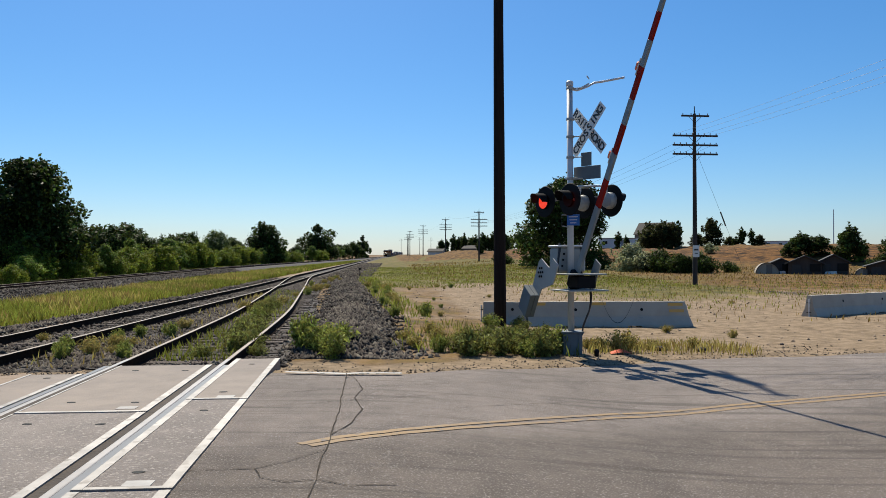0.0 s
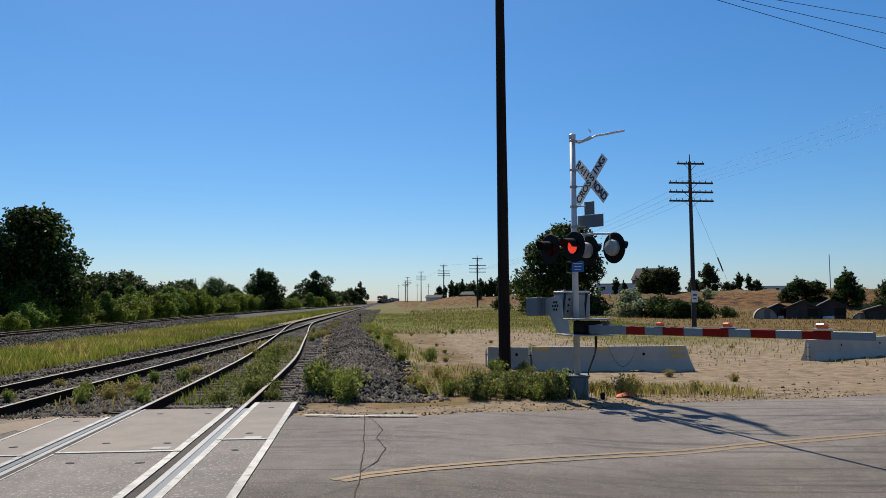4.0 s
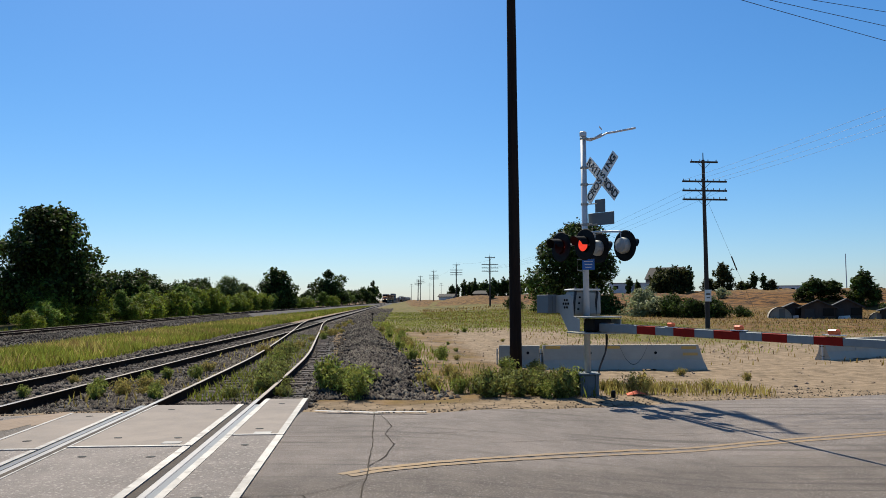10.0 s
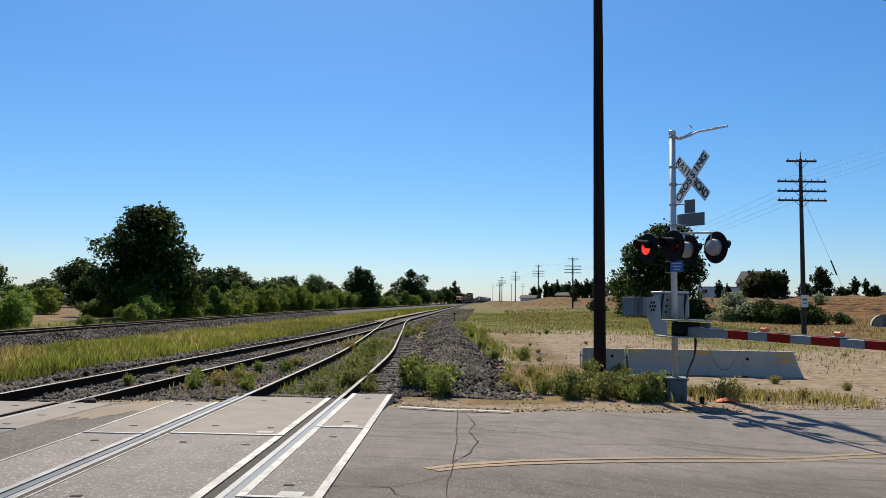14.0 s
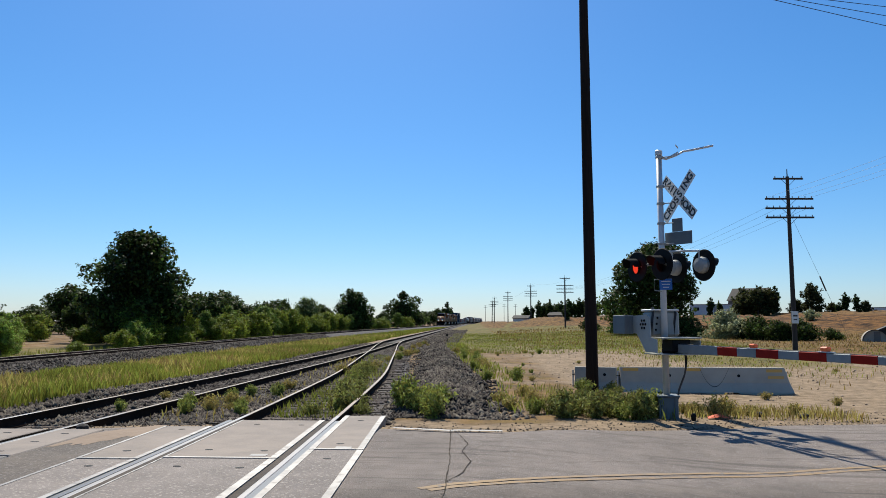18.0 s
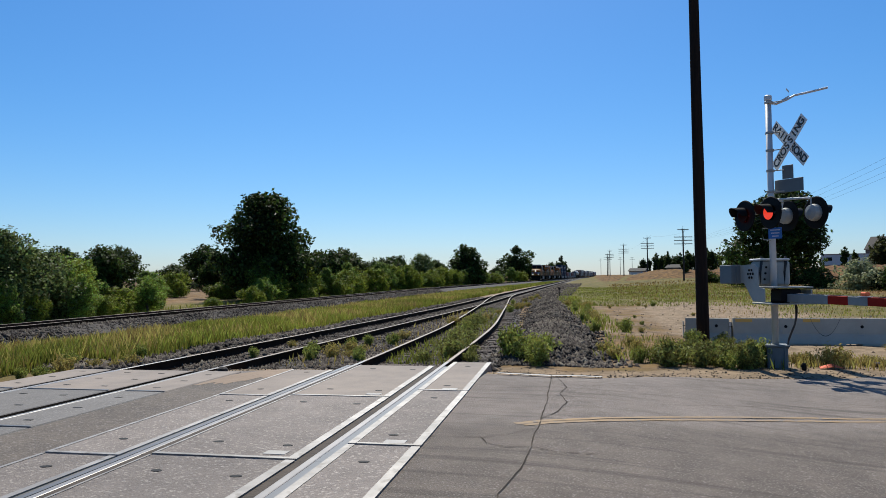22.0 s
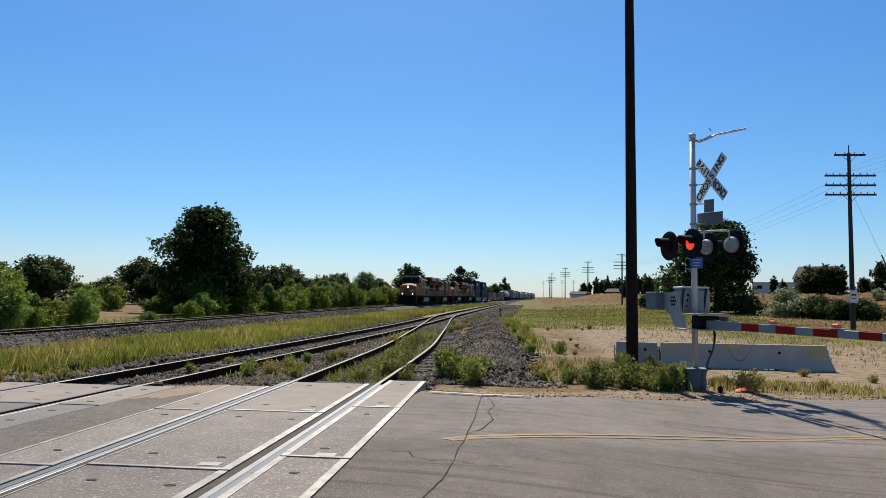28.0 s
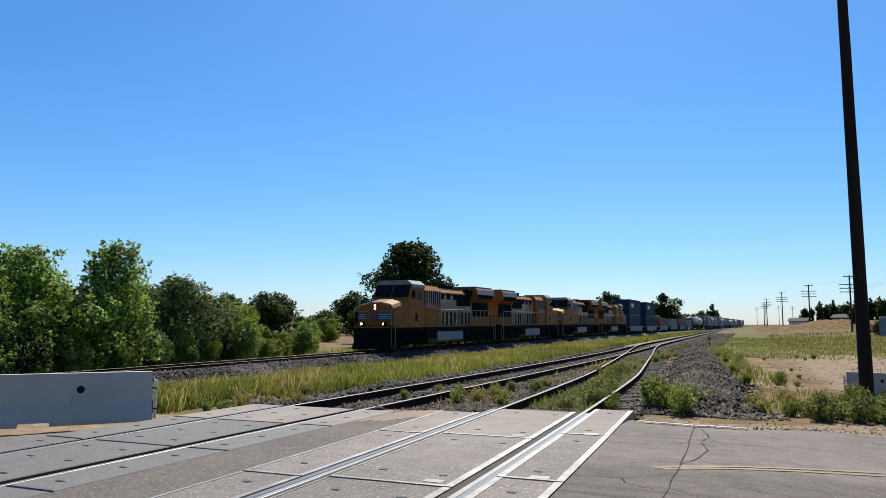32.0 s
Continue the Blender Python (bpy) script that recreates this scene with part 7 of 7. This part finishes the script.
wd = {
    "a": weed("bushy green weed beside the rail", 0.74, 0.85, WEED, 41, at(-1.75, 13.75, 0.8, 0), 1500, 0.042),
    "b": weed("spreading grey-green weed at the road's edge", 0.84, 0.95, WEED_DARK, 42, at(0.75, 14.2, 0.7, 0), 1400, 0.052),
    "c": weed("bushy dark green weed between the rails", 0.58, 0.95, WEED_DARK, 43, at(-3.75, 14.6, 0.85, 0), 1300, 0.042),
    "d": weed("yellowish dry weed in the sand", 0.50, 0.75, GRASS_DRY, 44, at(3.9, 15.5, 1, 0), 800, 0.034),
}
rnd = random.Random(8)
PLACES = [("b", 1.0, 14.9, 0.9, 0), ("b", 1.6, 15.1, 0.95, 0), ("b", 2.1, 14.3, 0.8, 0), ("b", 0.5, 14.8, 0.75, 0), ("b", 1.9, 16.4, 0.9, 0), ("b", 1.2, 16.6, 0.85, 0), ("a", -2.0, 14.3, 1.1, 0), ("a", -2.4, 14.6, 1.15, 0), ("a", -1.75, 14.9, 0.95, 0), ("b", 1.3, 14.4, 0.91, 0), ("b", 1.75, 14.7, 0.95, 0), ("b", 2.25, 14.5, 0.81, 0), ("a", 0.15, 14.7, 0.6, 0), ("b", 1.2, 15.6, 0.81, 0), ("a", 1.7, 15.5, 0.9, 0), ("b", 2.2, 15.6, 0.86, 0),
          ("d", 0.1, 16.5, 0.7, 0), ("b", 1.3, 17.3, 0.76, 0), ("b", 2.5, 16.8, 0.76, 0), ("d", -0.3, 15.2, 0.7, 0), ("d", 0.6, 17.4, 0.7, 0), ("a", 1.6, 20.9, 0.9, 0), ("b", 2.4, 20.8, 0.86, 0), ("d", -0.6, 16.4, 0.6, 0), ("a", 1.85, 14.2, 0.7, 0), ("a", 2.45, 14.9, 0.9, 0),
          ("c", -3.6, 15.3, 0.77, 0.0), ("c", -4.05, 16.2, 0.85, 0.0), ("c", -4.2, 17.4, 0.94, 0.0), ("c", -4.6, 18.9, 0.94, 0.0), ("c", -4.7, 20.3, 0.85, 0.0), ("c", -5.1, 22.0, 0.94, 0.0), ("c", -5.5, 24.2, 0.85, 0.0), ("c", -3.2, 13.9, 0.59, 0.0), ("c", -4.15, 13.7, 0.64, 0.0), ("c", -5.8, 26.5, 0.85, 0.0),
          ("a", -5.4, 13.4, 0.45, 0.0), ("d", -5.9, 14.1, 0.5, 0.0), ("a", -5.6, 13.9, 0.5, 0.0), ("d", -6.1, 15.4, 0.5, 0.0), ("a", -7.2, 14.0, 0.4, 0.0), ("a", -6.0, 17.2, 0.6, 0.04), ("d", -6.3, 19.0, 0.7, 0.04)]
for y, off, key, sc in ((13.3, 1.35, "a", 0.5), (13.7, 1.25, "a", 0.6), (14.0, 1.6, "d", 0.6), (14.5, 1.4, "d", 0.65), (14.9, 1.7, "d", 0.6), (15.6, 1.5, "a", 0.5), (17.0, 1.5, "a", 0.55), (13.6, -0.1, "a", 0.4), (16.2, -0.3, "d", 0.45)):
    PLACES.append((key, float(x_ab(y)) + off, y, sc, 0.05))
for k in range(12):
    x = rnd.uniform(3.2, 5.6)
    PLACES.append(("d", x, 15.2 + 0.3 * (x - 3) + rnd.uniform(0, 1.4), rnd.uniform(0.35, 0.65), 0))
for k in range(9):
    x = rnd.uniform(2.0, 24)
    PLACES.append(("d", x, rnd.uniform(17, 40), rnd.uniform(0.3, 0.7), 0))
for k in range(20):
    y = rnd.uniform(17, 46)
    PLACES.append((rnd.choice("dad"), float(x_cd(y)[0]) + 4.6 + 9.0 * rnd.random() ** 1.8, y, rnd.uniform(0.3, 0.65), 0))
for k in range(14):
    y = rnd.uniform(22, 50)
    PLACES.append((rnd.choice("aad"), float(x_cd(y)[0]) + 4.2 + 0.02 * (y - 12) + rnd.uniform(-0.5, 0.8), y, rnd.uniform(0.5, 0.9), 0))
for k in range(24):
    y = rnd.uniform(9.5, 14)
    PLACES.append((rnd.choice("ad"), rnd.uniform(-13, -9.6), y, rnd.uniform(0.35, 0.7), 0))
for k in range(20):
    y = rnd.uniform(20, 60)
    PLACES.append((rnd.choice("ad"), float(x_ab(y)) + rnd.uniform(2.2, 3.4), y, rnd.uniform(0.5, 0.9), 0))
for key, x, y, s, dz in PLACES:
    copy_thing(wd[key], at(x, y, s, rnd.uniform(0, 360), s * rnd.uniform(0.8, 1.2), dz))


def blades(name, x, y, h, w, material, label, seed, lean=0.35):
    """Grass: one tapering bent blade a point."""
    r = np.random.RandomState(seed)
    n = len(x)
    z = ground_z(x, y) - 0.02
    a = r.uniform(0, 6.283, n)
    dx, dy = np.cos(a), np.sin(a)
    hh = h * r.uniform(0.5, 1.25, n)
    ln = lean * hh * r.uniform(0.2, 1.2, n)
    ww = w * r.uniform(0.6, 1.3, n)
    b = a + r.uniform(0.6, 2.2, n)
    p0 = np.stack([x - dy * ww, y + dx * ww, z], -1)
    p1 = np.stack([x + dy * ww, y - dx * ww, z], -1)
    p2 = np.stack([x + np.cos(b) * ln * 0.35 + dy * ww * 0.6, y + np.sin(b) * ln * 0.35 - dx * ww * 0.6, z + hh * 0.6], -1)
    p3 = np.stack([x + np.cos(b) * ln, y + np.sin(b) * ln, z + hh], -1)
    ob = tri_soup(name, np.stack([p0, p1, p2, p3], 1), 4, material)
    return tagged(ob, label, "grass", kind="stuff")


G = np.random.RandomState(17)


def strip(n, y0, y1, power, xa, xb, patch=0.0, seed=0.0):
    y = y0 + (y1 - y0) * G.rand(n) ** power
    lo, hi = xa(y), xb(y)
    x = lo + (hi - lo) * G.rand(n)
    if patch:
        keep = hump(x * 0.9, y * 0.6, seed) + 0.5 * G.normal(size=n) > -0.9 + patch
        x, y = x[keep], y[keep]
    return x, y


x, y = strip(150000, 9.4, 80, 1.5, lambda y: x_main(y) + 4.3, lambda y: x_ab(y) - 2.5 - 1.1 * (y < 12.5), 0.15, 1.0)
blades("meadow_grass", x, y, 0.32 + 0.12 * hump(x, y, 2.0), 0.003 + 0.00026 * y, GRASS_GREEN, "tall green grass between the tracks", 1)
x, y = strip(46000, 9.4, 90, 1.4, lambda y: x_main(y) + 4.5, lambda y: x_ab(y) - 2.7 - 0.8 * (y < 12.5), 0.6, 4.0)
blades("dry_grass", x, y, 0.38 + 0.12 * hump(x, y, 5.0), 0.0028 + 0.00024 * y, GRASS_DRY, "tall yellow seeding grass between the tracks", 2)
x, y = strip(16000, 80, 240, 1.3, lambda y: x_main(y) + 4.3, lambda y: x_ab(y) - 2.5)
blades("meadow_grass", x, y, np.full(len(x), 0.38), 0.06, GRASS_GREEN, "far green grass between the tracks", 3)
x, y = strip(6000, 10, 140, 1.4, lambda y: x_main(y) - 10.0, lambda y: x_main(y) - 3.0)
blades("meadow_grass", x, y, np.full(len(x), 0.35), 0.02, GRASS_GREEN, "rank green grass beyond the main line", 4)
x, y = strip(1300, 23, 60, 1.0, lambda y: x_cd(y) + 3.6 + 0.02 * (y - 12), lambda y: x_cd(y) + 5.0 + 0.02 * (y - 12), 0.6, 2.0)
blades("verge_grass", x, y, np.full(len(x), 0.22), 0.010 + 0.0003 * y, GRASS_GREEN, "patchy green grass beside the ballast heap", 5)
x, y = strip(5000, 24, 60, 1.0, lambda y: 4.0 + 0 * y, lambda y: 40 + 0 * y, 0.9, 7.0)
blades("field_grass", x, y, np.full(len(x), 0.17), 0.02, GRASS_STRAW, "sparse dry grass over the sandy field", 6)
x, y = strip(2200, 30, 52, 1.0, lambda y: 6.0 + 0 * y, lambda y: 30 + 0 * y, 0.9, 3.0)
blades("field_grass", x, y, np.full(len(x), 0.18), 0.022, GRASS_GREEN, "sparse green grass over the sandy field", 7)
x, y = strip(52000, 44, 110, 1.0, lambda y: x_ab(y) + 5.0 - 0.01 * y, lambda y: 16 + 0 * y, 0.55, 2.2)
blades("field_grass", x, y, np.full(len(x), 0.13), 0.020, GRASS_GREEN, "yellow-green grass beyond the sandy patch", 21)
x, y = strip(5000, 35, 50, 1.0, lambda y: 5.5 + 0 * y, lambda y: 26 + 0 * y, 1.0, 5.1)
blades("field_grass", x, y, np.full(len(x), 0.14), 0.016, GRASS_GREEN, "clumps of green grass behind the barriers", 22)
x, y = strip(7000, 30, 60, 1.0, lambda y: 3.0 + 0 * y, lambda y: 46 + 0 * y, 0.9, 1.4)
blades("field_grass", x, y, np.full(len(x), 0.12), 0.014, GRASS_STRAW, "dry yellow grass behind the barriers", 23)
x, y = strip(8000, 54, 96, 1.0, lambda y: x_ab(y) + 9, lambda y: 70 + 0 * y, 0.5, 3.0)
keep = bank(x, y) < 0.25
x, y = x[keep], y[keep]
blades("field_grass", x, y, np.full(len(x), 0.14), 0.03, GRASS_BROWN, "tall dry grass in the far field", 8)
x, y = strip(14000, 52, 135, 1.0, lambda y: x_ab(y) + 10, lambda y: 55 + 0 * y, 0.9, 6.0)
keep = bank(x, y) < 0.25
x, y = x[keep], y[keep]
blades("field_grass", x, y, 0.16 + 0.001 * y, 0.02 + 0.0003 * y, GRASS_STRAW, "patchy dry grass over the far field", 14)
x, y = strip(3000, 13.0, 40, 1.5, lambda y: x_cd(y) - 0.7, lambda y: x_cd(y) + 0.7, 0.5, 3.0)
blades("track_grass", x, y, np.full(len(x), 0.2), 0.009, GRASS_GREEN, "grass growing between the turnout rails", 9)
x, y = strip(600, 12.2, 36, 1.2, lambda y: x_ab(y) + 0.9, lambda y: x_cd(y) - 1.0, 0.8, 3.0)
blades("track_grass", x, y, np.full(len(x), 0.22), 0.012, GRASS_DRY, "dry grass growing on the siding ballast", 10)
x, y = strip(1300, 14.9, 17.0, 1.0, lambda y: 3.1 + 0 * y, lambda y: 6.6 + 0 * y, 0.3, 2.0)
blades("verge_grass", x, y, np.full(len(x), 0.20), 0.007, GRASS_DRY, "yellow-green grass beside the signal base", 11)
x, y = strip(900, 14.4, 21.0, 1.0, lambda y: -0.8 + 0 * y, lambda y: 3.0 + 0 * y, 0.3, 2.0)
blades("verge_grass", x, y, np.full(len(x), 0.22), 0.009, GRASS_GREEN, "green grass among the roadside weeds", 12)


# ---- buildings of the far field ----
def shed(name, label, x, y, w, d, h, roof, rz, wall, roof_mat, doors=1):
    ob = thing(name, label, "building", pose(x, y, gz(x, y) - 0.1, 0, 0, rz), "farm buildings")
    b = bm_new()
    prism(b, [(-w / 2, 0), (w / 2, 0), (w / 2, h), (0, h + roof), (-w / 2, h)], -d / 2, d / 2, "y")
    part("wall", b, wall, ob)
    for s in (-1, 1):
        b = bm_new()
        prism(b, [(0, h + roof + 0.12), ((w / 2 + 0.3) * s, h - 0.08), ((w / 2 + 0.3) * s, h - 0.18), (0, h + roof + 0.02)], -d / 2 - 0.3, d / 2 + 0.3, "y")
        part("roof", b, roof_mat, ob, "pitched roof slope")
    for k in range(doors):
        part("door", box(bm_new(), (-w / 4 + k * w / 2, -d / 2 - 0.03, h * 0.42), (w * 0.28, 0.06, h * 0.82), bevel=0.01), ROOF_DARK, ob)
    part("window", box(bm_new(), (w * 0.3, -d / 2 - 0.03, h * 0.6), (0.9, 0.06, 0.7)), CAB_GLASS, ob)
    return ob


def arch_hut(label, x, y, r, d, rz):
    ob = thing("arched_hut", label, "building", pose(x, y, gz(x, y) - 0.05, 0, 0, rz), "farm buildings")
    prof = [(r * math.cos(math.pi * i / 14), 1.05 * r * math.sin(math.pi * i / 14)) for i in range(15)]
    b = bm_new()
    prism(b, prof, -d / 2, d / 2, "y")
    part("shell", b, HUT_TAN, ob, "weathered tan arched shell")
    b = bm_new()
    prism(b, [(u * 1.04, v * 1.04) for u, v in prof] + [(u * 0.98, v * 0.98) for u, v in reversed(prof)], -d / 2 - 0.15, -d / 2 + 0.2, "y")
    part("rim", b, HOUSE_ROOF, ob)
    part("door", box(bm_new(), (0.15, -d / 2 - 0.03, 0.45 * r), (0.5 * r, 0.06, 0.9 * r)), HOUSE_WALL, ob)
    return ob


arch_hut("tan arched storage hut in the dry field", 32.5, 73.1, 1.05, 3.2, -20)
shed("shed", "low dark shed with a lean roof", 34.1, 73.6, 1.8, 2.4, 1.15, 0.35, -20, SHED_WALL, ROOF_DARK)
shed("shed", "dark wooden shed with a pitched roof", 35.7, 71.9, 2.9, 3.4, 1.2, 0.6, -25, SHED_WALL, ROOF_DARK)
shed("shed", "dark wooden shed with a pitched roof", 38.2, 71.4, 2.5, 3.2, 1.25, 0.62, -25, SHED_WALL, ROOF_DARK)
arch_hut("pale arched storage hut beside a shed", 39.9, 69.3, 0.6, 2.2, -28)
shed("shed", "dark open shed in the field", 41.6, 68.8, 2.8, 3.0, 1.0, 0.35, -28, SHED_WALL, ROOF_DARK)
for x, y, w in ((33.4, 71.9, 0.9), (37.2, 69.9, 1.1), (40.5, 68.2, 0.8)):
    b = bm_new()
    prism(b, [(-w / 2, 0.0), (w / 2, 0.0), (w * 0.42, 0.30), (-w * 0.40, 0.24)], -0.25, 0.25, "y")
    ob = new("scrap_crate", mesh_of("scrap_crate", b, WHITE_SIDING))
    ob.matrix_basis = at(x, y, 1, -25)
    tagged(ob, "pale battered crate lying beside a shed", "crate")
shed("house", "tan farmhouse with a brown pitched roof", 59.5, 202, 13, 9, 4.2, 3.2, 62, HOUSE_WALL, HOUSE_ROOF)
shed("house", "small grey house among trees", 8.6, 202, 5, 4, 1.2, 0.7, 70, HOUSE_WALL, HOUSE_ROOF)
shed("house", "white house with a low roof", -1.2, 204, 5.2, 4, 1.0, 0.6, 80, WHITE_SIDING, HOUSE_ROOF)


def trailer(label, x, y, L, h, rz):
    ob = thing("mobile_home", label, "mobile home", pose(x, y, gz(x, y), 0, 0, rz), "farm buildings")
    part("body", box(bm_new(), (0, 0, h / 2 + 0.5), (L, 3.2, h), bevel=0.08), WHITE_SIDING, ob, "white metal siding")
    part("roof", box(bm_new(), (0, 0, h + 0.54), (L + 0.3, 3.5, 0.14), bevel=0.03), BOX_GREY, ob)
    part("skirt", box(bm_new(), (0, 0, 0.25), (L - 0.2, 3.0, 0.5)), HOUSE_WALL, ob)
    for k in range(4):
        part("window", box(bm_new(), (-L * 0.36 + k * L * 0.24, -1.61, h * 0.62 + 0.4), (1.1, 0.05, 0.75), bevel=0.01), CAB_GLASS, ob)
    part("door", box(bm_new(), (L * 0.02, -1.61, 1.5), (0.9, 0.05, 2.0), bevel=0.01), BOX_GREY, ob)
    return ob


trailer("long white mobile home on the far bank", 43.6, 176.5, 11.0, 2.4, -12)
trailer("white mobile home far off in the field", 118.0, 250.0, 16.0, 2.6, -20)
# thin far mast
b = bm_new()
rod(b, (94.5, 176.0, gz(94.5, 176.0)), (94.5, 176.0, 13.4), 0.13, 0.09, 8)
tagged(new("radio_mast", mesh_of("radio_mast", b, ALU)), "thin grey pole standing far off", "pole")
for x, y, h in ((-23.5, 520, 9), (-15, 500, 9), (-31, 560, 9), (-7, 480, 8)):
    t = telegraph_pole(x, y, gz(x, y), h + 4, "far wooden line pole on the horizon", 2)

# litter beside the base
b = bm_new()
v = [b.verts.new(p) for p in ((-0.22, -0.08, 0.0), (0.0, -0.10, 0.03), (0.24, -0.05, 0.0), (0.20, 0.07, 0.02), (0.02, 0.10, 0.05), (-0.18, 0.09, 0.02))]
c = b.verts.new((0.02, 0.0, 0.09))
for i in range(6):
    b.faces.new((v[i], v[(i + 1) % 6], c))
ob = new("orange_rag", mesh_of("orange_rag", b, ORANGE_RAG))
ob.matrix_basis = at(3.75, 15.0, 1.0, 10, dz=0.02)
tagged(ob, "crumpled orange rag lying on sand", "litter")
b = bm_new()
lathe(b, [(0.04, 0), (0.045, 0.02), (0.05, 0.1), (0.03, 0.14)], 8)
ob = new("dark_stake", mesh_of("dark_stake", b, BLACK_PAINT))
ob.matrix_basis = at(3.2, 14.6, 1.0, 0)
tagged(ob, "short dark stake stub in the sand", "stake")
for x, y, s in ((5.55, 15.5, 0.09), (4.75, 15.7, 0.1), (7.9, 17.0, 0.05), (-6.6, 10.25, 0.09), (-7.25, 10.15, 0.06)):
    b = bm_new()
    bmesh.ops.create_icosphere(b, subdivisions=2, radius=s)
    for q in b.verts:
        q.co *= 1 + 0.35 * noise.noise(q.co * 9 + Vector((x, y, 0)))
        q.co.z *= 0.7
    ob = new("rock", mesh_of("rock", b, BALLAST))
    ob.matrix_basis = at(x, y, 1.0, x * 40, dz=s * 0.4)
    tagged(ob, "small dark rock lying on sand", "rock")

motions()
